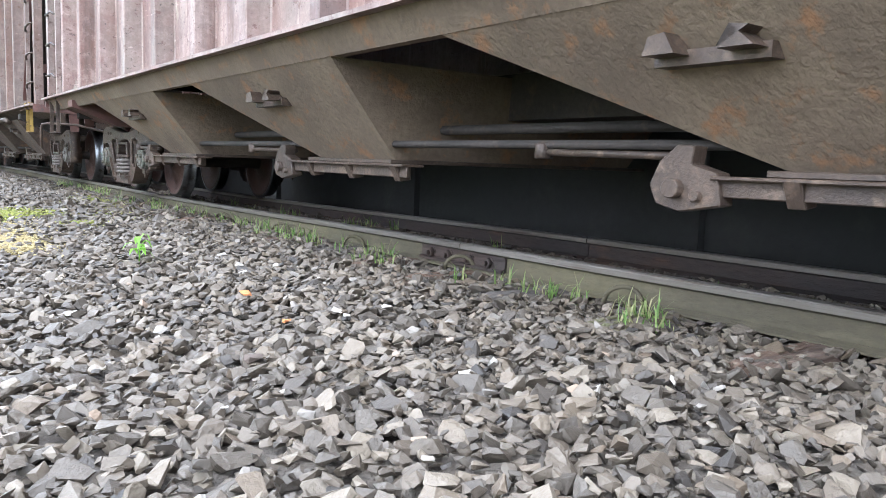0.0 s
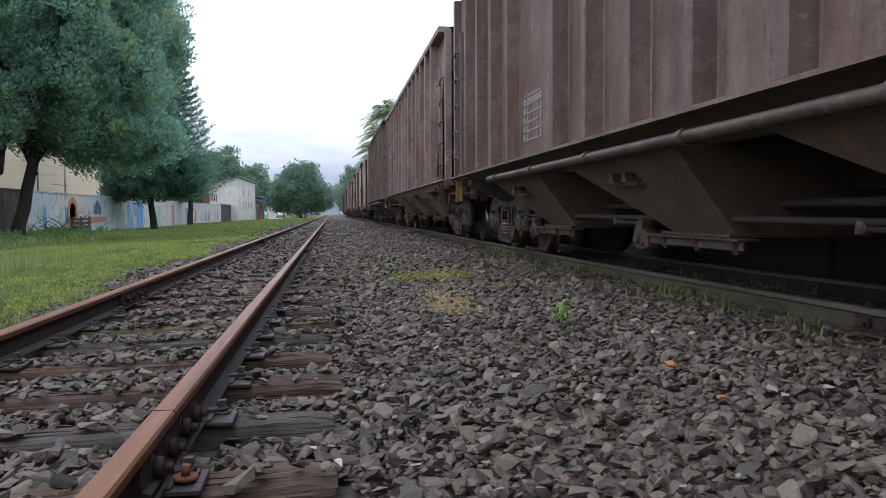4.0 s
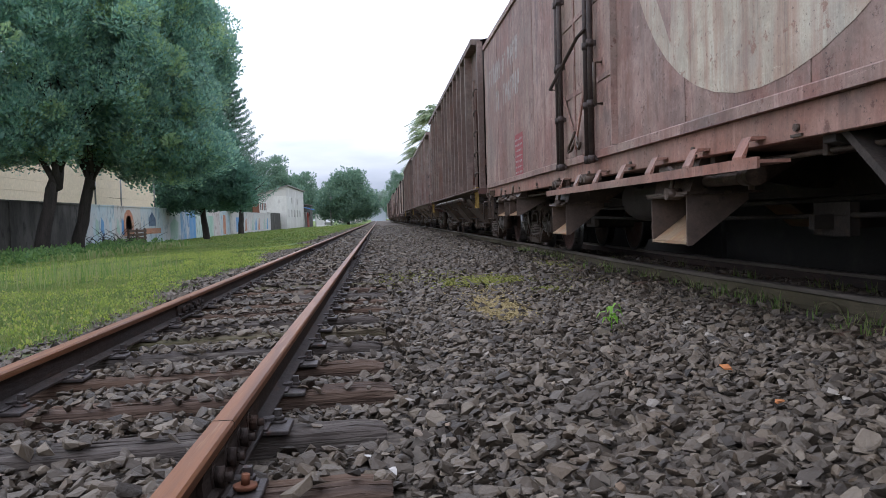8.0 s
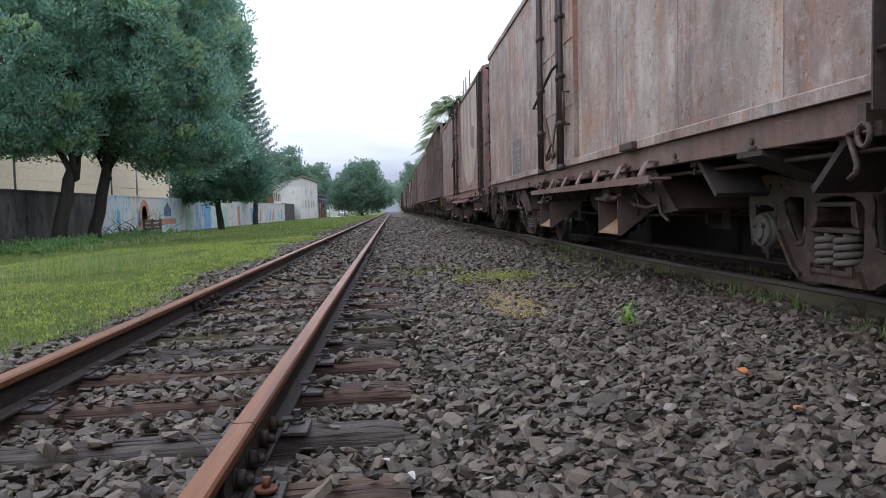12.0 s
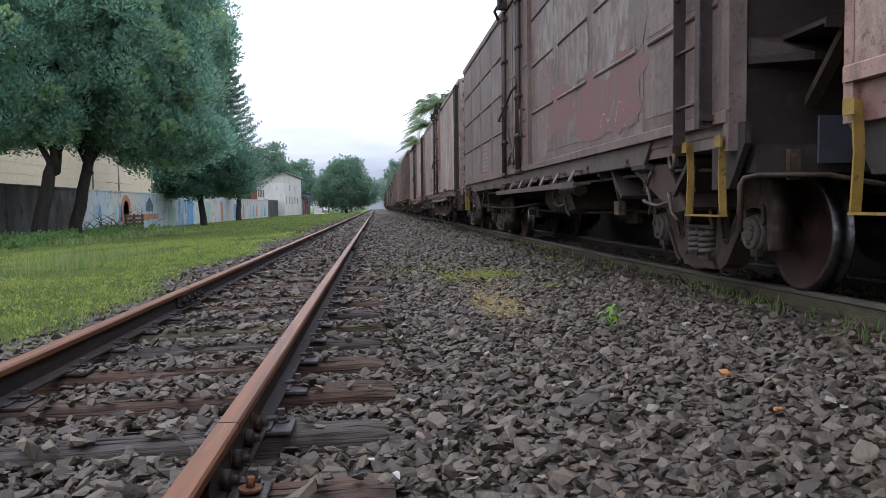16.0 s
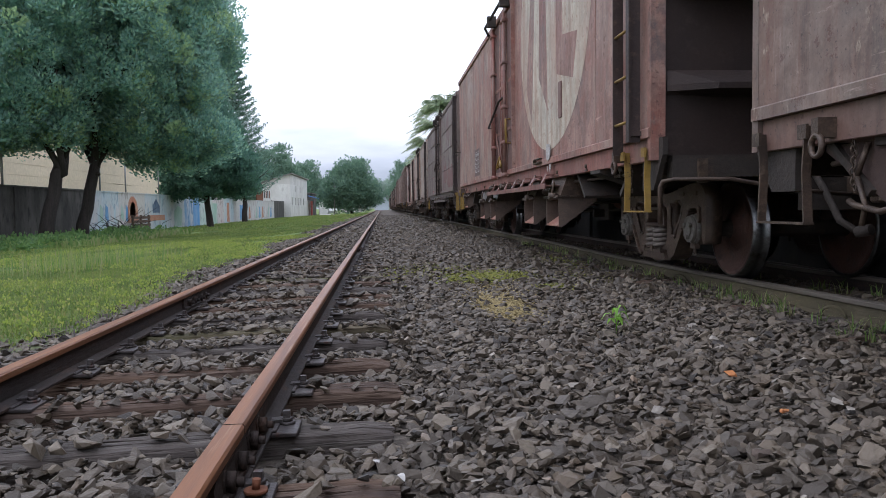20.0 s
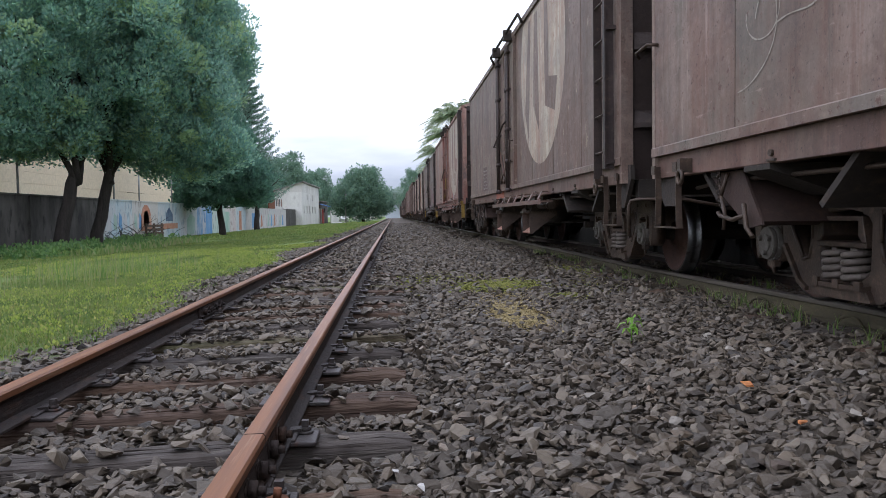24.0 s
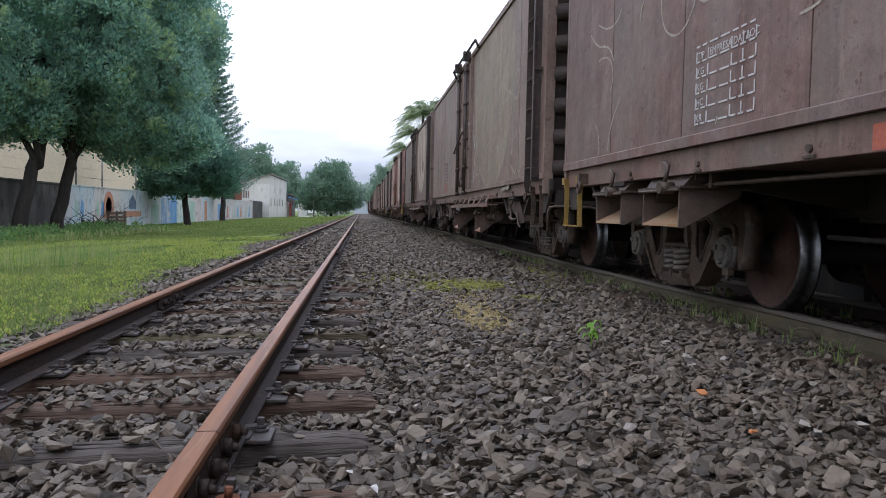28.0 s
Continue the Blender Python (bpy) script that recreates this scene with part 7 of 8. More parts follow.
def make_hopper(L, body, dust, label, steps=STEP_YELLOW, ribs=13, caps="plain", pipe=False, group="hopper wagons of the train", bogies=1.73, rear=1.73, high=1.0, drop=0.0, extra=None, back=0.0):
    """A ribbed hopper wagon with sloping ends and pyramid hoppers underneath; front end at y = 0."""
    wg = wagon_root("hopper_wagon", label, group)
    add_bogie(wg, -bogies, caps)
    add_bogie(wg, -L + rear, caps)
    add_ends(wg, L)
    e, zb, zt = 1.55, 1.12, 4.05
    for s in (1, -1):
        x0, x1 = sorted((s * 1.26, s * 1.28))
        bm = bmesh.new()
        prism(bm, [(-e, zb), (-e - 0.0, 1.9), (-0.35, zt - 0.75), (-0.35, zt), (-L + 0.35, zt), (-L + 0.35, zt - 0.75), (-L + e, 1.9), (-L + e, zb)], "x", x0, x1)
        part("side_sheet", bm, body, wg)
        for k in range(ribs):
            y = -e - 0.02 - (L - 2 * e - 0.04) * k / (ribs - 1)
            if pipe and s < 0 and k == 4:
                continue
            bm = bmesh.new()
            prism(bm, [(s * 1.275, y - 0.075), (s * 1.29, y - 0.058), (s * 1.418, y - 0.052), (s * 1.425, y - 0.044), (s * 1.425, y + 0.044), (s * 1.418, y + 0.052), (s * 1.29, y + 0.058), (s * 1.275, y + 0.075)], "z", zb + 0.02, zt)
            part("side_rib", bm, body, wg)
        bm = bmesh.new()
        box(bm, *sorted((s * 1.25, s * 1.43)), -L + 0.3, -0.3, zt, zt + 0.11)
        part("top_rail", bm, body, wg)
        bm = bmesh.new()
        prism(bm, [(s * 1.425, zb - 0.008), (s * 1.425, zb + 0.018), (s * 1.28, zb + 0.03), (s * 1.28, zb - 0.008)], "y", -L + 0.05, -0.05)
        part("side_lip", bm, body, wg, "worn lower edge of the side")
        bm = bmesh.new()
        prism(bm, [(s * 1.37, zb - 0.008), (s * (1.10 if pipe else 1.30), zb - 0.15), (s * (1.05 if pipe else 1.25), zb - 0.15), (s * 1.25, zb - 0.008)], "y", -L + 0.05, -0.05)
        part("side_sill", bm, dust, wg, "dusty slanted sill plate")
    # sloping end sheets, roof and floor ridge
    bm = bmesh.new()
    for s, y0 in ((1, 0.0), (-1, -L)):
        prism(bm, [(y0 - s * 0.35, zt), (y0 - s * 0.35, zt - 0.75), (y0 - s * 2.4, 1.2), (y0 - s * 2.46, 1.2), (y0 - s * 0.42, zt)], "x", -1.255, 1.255)
    prism(bm, [(-1.3, zt + 0.11), (0, zt + 0.32), (1.3, zt + 0.11), (0, zt + 0.26)], "y", -L + 0.36, -0.36)
    part("end_sheet", bm, M_DARK, wg)
    # end platforms, posts, ladders, beams
    for s, y0 in ((1, 0.0), (-1, -L)):
        bm = bmesh.new()
        box(bm, -1.38, 1.38, *sorted((y0, y0 - s * 0.08)), 1.02, 1.13)
        box(bm, -1.36, 1.36, *sorted((y0 - s * 0.08, y0 - s * e)), 1.08, 1.12)
        part("end_platform", bm, M_HOPRED, wg)
        bm = bmesh.new()
        box(bm, -0.22, 0.22, *sorted((y0 + s * 0.02, y0 - s * 1.2)), 0.70, 1.0)
        box(bm, -0.30, 0.30, *sorted((y0 + s * 0.05, y0 - s * 0.04)), 0.66, 1.02)
        part("draft_box", bm, M_HOPRED, wg, "dark red draft gear box")
        bm = bmesh.new()
        box(bm, -1.1, 1.1, *sorted((y0 - s * 0.5, y0 - s * 0.62)), 0.86, 1.04)
        part("cross_beam", bm, M_DARK, wg)
        for x, zl in ((-0.95, 0.76), (-0.5, 0.66), (0.62, 0.7)):
            bm = bmesh.new()
            prism(bm, [(x, 1.03), (x + 0.13, 1.03), (x + 0.12, zl), (x + 0.02, zl)], "y", *sorted((y0 - s * 0.02, y0 - s * 0.05)))
            part("hanger_plate", bm, M_HOPRED, wg, "rusty hanging plate")
        bm = bmesh.new()
        box(bm, -0.62, -0.36, *sorted((y0 + s * 0.01, y0 + s * 0.07)), 0.82, 0.9)
        tube(bm, [(-0.62, y0 + s * 0.04, 0.86), (-0.7, y0 + s * 0.04, 0.86)], 0.02, 6)
        part("coupler_bracket", bm, M_CAST, wg)
        for x in (-1.35, 1.25):
            bm = bmesh.new()
            box(bm, x, x + 0.1, *sorted((y0 - s * 0.02, y0 - s * 0.17)), 1.12, zt)
            part("corner_post", bm, body, wg)
            bm = bmesh.new()
            prism(bm, [(y0 - s * 0.2, zt - 0.3), (y0 - s * 0.2, zt - 0.42), (y0 - s * 1.5, 1.25), (y0 - s * 1.5, 1.37)], "x", x + 0.03, x + 0.08)
            part("end_brace", bm, M_HOPRED, wg)
        bm = bmesh.new()
        yl = y0 - s * 0.75
        box(bm, -1.36, -1.31, yl - 0.03, yl + 0.03, 1.12, 3.4)
        lad = part("ladder", bm, body, wg, "end ladder with bent rungs")
        for k in range(5):
            z = 1.45 + k * 0.42
            bm = bmesh.new()
            tube(bm, [(-1.33, yl, z - 0.05), (-1.37, yl - s * -0.05, z - 0.05), (-1.38, yl + s * 0.2, z), (-1.38, yl + s * 0.55, z), (-1.33, yl + s * 0.6, z)], 0.014, 6)
            part("rung", bm, M_CAST, lad)
        put("step", steps, wg, pose(0, y0 - s * (0.5 if s > 0 else 0.65), 0.05), "hanging foot step")
    bm = bmesh.new()
    box(bm, -0.16, 0.16, -L + 0.1, -0.1, 0.7, 1.0)
    part("underframe", bm, M_DARK, wg)
    # hoppers
    n_ = 3
    span = 3.22
    for k in range(n_):
        yc = -L / 2 + 0.28 - back + span * (1 - k)
        bm = bmesh.new()
        t, b = 1.13, 0.43
        yg = yc - t + b + 0.05
        top = [bm.verts.new((x, yc + y, zb - 0.145)) for x, y in ((-1.30, -t), (1.30, -t), (1.30, t), (-1.30, t))]
        low = [bm.verts.new((x, yg + y, 0.40)) for x, y in ((-0.88, -b), (0.88, -b), (0.88, b), (-0.88, b))]
        for i in range(4):
            bm.faces.new((top[i], top[(i + 1) % 4], low[(i + 1) % 4], low[i]))
        bm.faces.new(low[::-1])
        bm.faces.new(top)
        hop = part("hopper", bm, dust, wg, "dusty sloping hopper plate")
        bm = bmesh.new()
        box(bm, -0.97, 0.97, yg - b - 0.09, yg + b + 0.06, 0.45, 0.475)
        box(bm, -1.03, -0.90, yg - b - 0.3, yg + b + 0.22, 0.435, 0.45)
        box(bm, -1.0, -0.985, yg - b - 0.3, yg + b + 0.3, 0.375, 0.44)
        for k_ in range(3):
            yk = yg - b - 0.2 + 0.5 * k_
            prism(bm, [(-1.03, 0.44), (-0.93, 0.44), (-0.93, 0.36), (-0.99, 0.35)], "y", yk - 0.03, yk + 0.03)
        prism(bm, [(yg + b + 0.18, 0.345), (yg + b + 0.34, 0.315), (yg + b + 0.44, 0.34), (yg + b + 0.47, 0.41), (yg + b + 0.43, 0.50), (yg + b + 0.36, 0.56), (yg + b + 0.29, 0.555), (yg + b + 0.30, 0.49), (yg + b + 0.2, 0.46)], "x", -1.02, -0.95)
        tube(bm, [(-1.05, yg + b + 0.36, 0.40), (-0.9, yg + b + 0.36, 0.40)], 0.038, 10)
        tube(bm, [(-1.04, yg + b + 0.27, 0.375), (-0.93, yg + b + 0.27, 0.375)], 0.022, 8)
        tube(bm, [(-0.9, yg + b + 0.4, 0.52), (-0.9, yg + b + 1.15, 0.53)], 0.018, 6)
        tube(bm, [(-0.9, yg + b + 1.15, 0.50), (-0.9, yg + b + 1.15, 0.57)], 0.04, 8)
        bmesh.ops.translate(bm, vec=(0, 0, -0.06), verts=bm.verts)
        bevel(bm, 0.004)
        part("gate_frame", bm, M_CAST, hop, "discharge gate frame with a lock")
        bm = bmesh.new()
        for s in (-1, 1):
            prism(bm, [(yc - 0.1 + s * 0.13 - 0.06, 0.78), (yc - 0.1 + s * 0.13 + 0.06, 0.78), (yc - 0.1 + s * 0.17, 0.84), (yc - 0.1 + s * 0.11, 0.85)], "x", -1.27, -1.10)
        box(bm, -1.2, -1.08, yc - 0.3, yc + 0.1, 0.75, 0.80)
        part("vibrator_bracket", bm, M_CAST, hop)
    for y in (-1.6, -L + 1.6):
        bm = bmesh.new()
        prism(bm, [(-1.36, 1.04), (-1.36, 0.96), (-0.9, 0.74), (-0.2, 0.74), (-0.2, 1.04)], "y", y - 0.12, y + 0.12)
        part("bolster_gusset", bm, M_DARK if pipe else M_HOPRED, wg)
    for s, y0 in () if pipe else ((1, 0.0), (-1, -L)):
        bm = bmesh.new()
        prism(bm, [(-1.335, 1.05), (-1.325, 1.075), (-0.82, 0.84), (-0.83, 0.81)], "y", *sorted((y0 - s * 0.4, y0 - s * 1.2)))
        part("slanted_plate", bm, M_HOPRED, wg, "dark red slanted end plate")
    if pipe:
        bm = bmesh.new()
        tube(bm, [(-1.34, -3.0, 0.93), (-1.38, -3.12, 0.985), (-1.38, -L / 2, 0.985), (-1.38, -L + 3.12, 0.985), (-1.34, -L + 3.0, 0.93)], 0.04, 10)
        for k in range(5):
            y = -3.6 - (L - 7.2) * k / 4
            tube(bm, [(-1.38, y - 0.03, 0.985), (-1.38, y + 0.03, 0.985)], 0.052, 10)
        part("sill_pipe", bm, M_CAST, wg, "long pipe under the side sill")
    bm = bmesh.new()
    tube(bm, [(-0.9, -2.8, 0.52), (-0.9, -L + 2.8, 0.5)], 0.022, 6)
    tube(bm, [(-0.6, -2.8, 0.62), (-0.6, -L + 2.8, 0.6)], 0.03, 6)
    part("brake_rigging", bm, M_DARK, wg)
    for s, y0 in ((1, 0.0), (-1, -L)):
        put("chain", CHAIN, wg, pose(-0.9, y0 - s * 0.9, 1.75), "short hanging chain")
        put("angle_cock", COCK, wg, pose(0, y0, 0) @ (Matrix() if s > 0 else FLIP))
        for x in (-0.75, 0.7):
            bm = bmesh.new()
            box(bm, x, x + 0.09, *sorted((y0 - s * 0.35, y0 - s * 0.44)), 1.12, 2.9)
            part("end_post", bm, M_HOPRED, wg, "dark red upright")
        bm = bmesh.new()
        box(bm, -1.3, 1.3, *sorted((y0 - s * 0.36, y0 - s * 0.43)), 1.62, 1.74)
        part("cross_rail", bm, M_HOPRED, wg, "dark red cross rail")
        bm = bmesh.new()
        tube(bm, [(-0.3 + 0.3 * math.cos(a), y0 - s * 0.3, 2.0 + 0.3 * math.sin(a)) for a in np.linspace(0, 2 * math.pi, 21)], 0.014, 6, False)
        for a in (0.4, 2.5, 4.6):
            tube(bm, [(-0.3, y0 - s * 0.32, 2.0), (-0.3 + 0.3 * math.cos(a), y0 - s * 0.3, 2.0 + 0.3 * math.sin(a))], 0.009, 5, False)
        part("brake_wheel", bm, M_CAST, wg, "spoked brake hand wheel")
    put("uncoupling_lever", LEVER, wg, pose(0, -L, 0) @ Matrix.Diagonal((1, -1, 1, 1)), "bent steel lever")
    if extra:
        extra(wg)
    true_size(wg, high, drop)
    return wg


# ---- train: the wagons ----
M_HOPRED = worn("dark_red_platform", (0.125, 0.058, 0.046), (0.092, 0.050, 0.041), (0.075, 0.05, 0.043), 0.72, 0.0, 4.0, 40.0, 0.25)
M_RED_SILL = paint("red_sill_paint", (0.24, 0.075, 0.058), (0.26, 0.12, 0.095), (0.15, 0.07, 0.05), wear=0.7)
M_BROWN_SILL = paint("brown_sill_paint", (0.16, 0.085, 0.065), (0.19, 0.12, 0.095), (0.12, 0.06, 0.045))
M_SALMON_SILL = paint("salmon_sill_paint", (0.29, 0.135, 0.095), (0.34, 0.19, 0.145), (0.19, 0.085, 0.06))
M_DARK_SILL = paint("dark_brown_sill_paint", (0.085, 0.06, 0.052), (0.12, 0.085, 0.072), (0.10, 0.055, 0.042))
P_HOP0 = paint("faded_hopper_brown", (0.205, 0.125, 0.107), (0.32, 0.24, 0.21), (0.18, 0.095, 0.073), wear=0.7, patch=(0.42, 0.37, 0.30), patch_size=1.3, patch_at=0.60)
P_HOP1 = paint("dark_hopper_brown", (0.13, 0.079, 0.064), (0.205, 0.145, 0.12), (0.15, 0.072, 0.048), wear=0.75)
P_W2 = paint("dusty_rose_brown", (0.245, 0.122, 0.098), (0.36, 0.245, 0.205), (0.19, 0.085, 0.062), wear=0.7, patch=(0.14, 0.08, 0.07), patch_size=2.2, patch_at=0.58)
P_W3 = paint("bleached_grey_rust", (0.246, 0.162, 0.129), (0.470, 0.398, 0.347), (0.269, 0.123, 0.074), wear=0.8, patch=(0.370, 0.162, 0.095), patch_size=1.5, patch_at=0.56)
P_W4 = paint("purplish_brown", (0.155, 0.097, 0.082), (0.205, 0.152, 0.132), (0.14, 0.075, 0.056), wear=0.5)
P_W5 = paint("faded_red", (0.27, 0.09, 0.064), (0.36, 0.215, 0.17), (0.17, 0.075, 0.06), wear=0.8, patch=(0.13, 0.095, 0.088), patch_size=1.7, patch_at=0.58)
P_W5F = paint("bleached_red", (0.29, 0.115, 0.078), (0.37, 0.265, 0.212), (0.22, 0.09, 0.06), wear=0.8, patch=(0.16, 0.11, 0.095), patch_size=1.7, patch_at=0.55)
P_DOOR = paint("dark_door_brown", (0.15, 0.075, 0.066), (0.20, 0.115, 0.10), (0.13, 0.062, 0.05), wear=0.7)
P_W6 = paint("dull_taupe", (0.163, 0.106, 0.084), (0.231, 0.169, 0.138), (0.163, 0.081, 0.056), wear=0.6, patch=(0.450, 0.362, 0.263), patch_size=6.0, patch_at=0.60)
P_W7 = paint("old_rose_taupe", (0.185, 0.112, 0.087), (0.25, 0.178, 0.145), (0.17, 0.082, 0.058), wear=0.7, patch=(0.19, 0.145, 0.11), patch_size=1.1, patch_at=0.54)
P_W8 = paint("dark_oxide_brown", (0.155, 0.085, 0.07), (0.205, 0.135, 0.117), (0.14, 0.066, 0.05), wear=0.6)
P_BG1 = worn("dark_table_field", (0.13, 0.125, 0.13), (0.18, 0.165, 0.16), (0.26, 0.22, 0.2), 0.7, 0, 6.0)
P_BG2 = worn("red_table_field", (0.30, 0.07, 0.075), (0.26, 0.09, 0.09), None, 0.7)
P_BG3 = worn("purple_table_field", (0.14, 0.098, 0.09), (0.115, 0.078, 0.072), (0.17, 0.115, 0.10), 0.7, 0.0, 5.0)



def scrawl(w, name, y0, y1, z0, z1, count, mat, width, seed, label, face=-1.3533):
    """Loose painted or chalked lines on the side sheets."""
    rng_ = random.Random(seed)
    for i in range(count):
        bm = bmesh.new()
        p = Vector((0, -rng_.uniform(y0, y1), rng_.uniform(z0, z1)))
        a, bend = rng_.uniform(0, 6.28), rng_.uniform(-0.5, 0.5)
        row = []
        for k in range(rng_.choice((14, 22, 30))):
            d = Vector((0, math.cos(a), math.sin(a)))
            q = Vector((0, -d.z, d.y)) * width * rng_.uniform(0.6, 1.1)
            x = face - 0.00002 * i - 0.000001 * len(row)
            row.append((bm.verts.new((x, p.y + q.y, p.z + q.z)), bm.verts.new((x, p.y - q.y, p.z - q.z))))
            p = p + d * 0.05
            if not (z0 <= p.z <= z1 and -y1 <= p.y <= -y0) and len(row) > 1:
                break
            a += bend * 0.6
            bend += rng_.uniform(-0.16, 0.16)
            bend = max(-0.7, min(0.7, bend))
        for r0, r1 in zip(row, row[1:]):
            bm.faces.new((r0[0], r0[1], r1[1], r1[0]))
        part(name, bm, mat, w, label)


def outlet(w, y, k=1.0):
    """A slanted outlet plate under the sill, with its cranked lever."""
    bm = bmesh.new()
    prism(bm, [(y + 1.1 * k, 0.98), (y + 0.1 * k, 0.98), (y - 0.4 * k, 0.66), (y - 0.1 * k, 0.63)], "x", -1.24, -0.55)
    prism(bm, [(y + 1.12 * k, 1.01), (y + 1.12 * k, 0.98), (y - 0.12 * k, 0.615), (y - 0.45 * k, 0.64), (y - 0.43 * k, 0.67), (y + 0.06 * k, 1.01)], "x", -1.255, -1.24)
    part("outlet_plate", bm, M_REDPLATE, w, "dark red slanted outlet plate")
    bm = bmesh.new()
    tube(bm, [(-1.28, y + 0.65 * k, 0.72), (-1.30, y + 0.5 * k, 0.70), (-1.30, y + 0.15 * k, 0.67), (-1.30, y - 0.2 * k, 0.70)], 0.016, 7)
    tube(bm, [(-1.30, y + 0.48 * k, 0.84), (-1.30, y + 0.35 * k, 0.70), (-1.30, y + 0.4 * k, 0.60)], 0.012, 6)
    tube(bm, [(-1.30, y - 0.18 * k, 0.78), (-1.30, y - 0.25 * k, 0.62), (-1.30, y - 0.42 * k, 0.56)], 0.014, 6)
    tube(bm, [(-1.30, y + 0.48 * k, 0.84), (-1.27, y + 0.42 * k, 1.0)], 0.012, 6)
    part("outlet_lever", bm, M_CAST, w, "rusty cranked lever")
    put("chain", CHAIN, w, pose(-1.31, y + 0.5 * k, 1.0), "short hanging chain")


CHALKED = []


def spray_field(w, y, z, ry, rz, mat, label, k):
    """A broad patch of old spray paint with a ragged edge."""
    rng_ = random.Random(40 + k)
    bm = bmesh.new()
    ph = [rng_.uniform(0, 6.28) for _ in range(4)]
    ring = []
    for i in range(40):
        a = 2 * math.pi * i / 40
        r = 1 + 0.22 * math.sin(2 * a + ph[0]) + 0.14 * math.sin(3 * a + ph[1]) + 0.08 * math.sin(7 * a + ph[2]) + 0.05 * math.sin(11 * a + ph[3])
        ring.append((y + ry * r * math.cos(a), max(1.30, min(3.9, z + rz * r * math.sin(a)))))
    face = -1.3540 - 0.0001 * k
    prism(bm, ring, "x", face - 0.00015, face)
    part("graffiti", bm, mat, w, label)




def chalk_line(w, pts, width, label, mat=None, name="chalk_scrawl", face=-1.3552):
    """A rubbed chalk line through some points of the side, rounded at its bends."""
    CHALKED.append(1)
    face -= 0.00003 * len(CHALKED)
    for _ in range(2):
        fine = [pts[0]]
        for (a0, b0), (a1, b1) in zip(pts, pts[1:]):
            fine += [(a0 * 0.75 + a1 * 0.25, b0 * 0.75 + b1 * 0.25), (a0 * 0.25 + a1 * 0.75, b0 * 0.25 + b1 * 0.75)]
        pts = fine + [pts[-1]]
    rng_ = random.Random(len(pts) * 7 + int(width * 1000))
    bm, row = bmesh.new(), []
    for k, (a0, b0) in enumerate(pts):
        a1, b1 = pts[max(k - 1, 0)]
        a2, b2 = pts[min(k + 1, len(pts) - 1)]
        ln = math.hypot(a2 - a1, b2 - b1) or 1.0
        h = width * 0.5 * rng_.uniform(0.55, 1.2)
        face -= 0.000001
        row.append((bm.verts.new((face, -a0 - (b2 - b1) / ln * h, b0 - (a2 - a1) / ln * h * -1)), bm.verts.new((face, -a0 + (b2 - b1) / ln * h, b0 + (a2 - a1) / ln * h * -1))))
    for r0, r1 in zip(row, row[1:]):
        bm.faces.new((r0[0], r0[1], r1[1], r1[0]))
    part(name, bm, mat or M_CHALK, w, label)


M_CHALK = worn("rubbed_chalk", (0.40, 0.365, 0.31), (0.31, 0.265, 0.22), (0.19, 0.14, 0.11), 0.9, 0, 14.0, 60.0, 0.0, (1, 1, 1), (0.35, 0.6), (0.52, 0.62))
M_FADED4 = worn("faded_pink_spray", (0.225, 0.165, 0.15), (0.19, 0.135, 0.122), (0.16, 0.105, 0.095), 0.85, 0, 6.0, 60.0, 0.1, (1, 1, 1), (0.35, 0.6), (0.46, 0.56))
M_FADED = worn("faded_chalk", (0.29, 0.265, 0.21), (0.245, 0.22, 0.17), (0.19, 0.155, 0.12), 0.9, 0, 7.0, 60.0, 0.1, (1, 1, 1), (0.35, 0.6), (0.46, 0.56))
M_REDPLATE = worn("dull_red_plate", (0.06, 0.036, 0.029), (0.045, 0.03, 0.025), (0.085, 0.05, 0.038), 0.75, 0.0, 4.0, 40.0, 0.25)
M_GRAFRED = worn("faded_red_spray", (0.205, 0.10, 0.088), (0.18, 0.102, 0.09), (0.165, 0.115, 0.105), 0.8, 0, 3.0, 60.0, 0.0, (1, 1, 1), (0.35, 0.62), (0.46, 0.6))
M_GRAFPALE = worn("pale_worn_spray", (0.26, 0.235, 0.205), (0.20, 0.165, 0.145), (0.155, 0.10, 0.088), 0.85, 0, 3.0, 60.0, 0.1, (1, 1, 0.4), (0.38, 0.6), (0.46, 0.58))
M_GRAFGREEN = worn("faded_green_spray", (0.15, 0.165, 0.13), (0.165, 0.14, 0.12), (0.175, 0.11, 0.10), 0.8, 0, 6.0, 60.0, 0.1, (1, 1, 1), (0.35, 0.6), (0.48, 0.58))


M_REDPATCH = worn("worn_red_patch", (0.26, 0.09, 0.07), (0.22, 0.12, 0.10), (0.2, 0.135, 0.12), 0.7, 0, 6.0)


def painted_words(w, words, y, z, height, face, label, mat=None):
    """Stencilled words, read from the track; y is where they begin."""
    cu = bpy.data.curves.new("painted_words", "FONT")
    cu.body, cu.size, cu.extrude, cu.resolution_u = words, height, 0.0004, 2
    cu.materials.append(mat or M_WHITEPAINT)
    ob = new("painted_words", cu)
    ob.parent = w
    ob.matrix_basis = Matrix(((0, 0, -1, face), (-1, 0, 0, y), (0, 1, 0, z), (0, 0, 0, 1)))
    ob["label"] = label


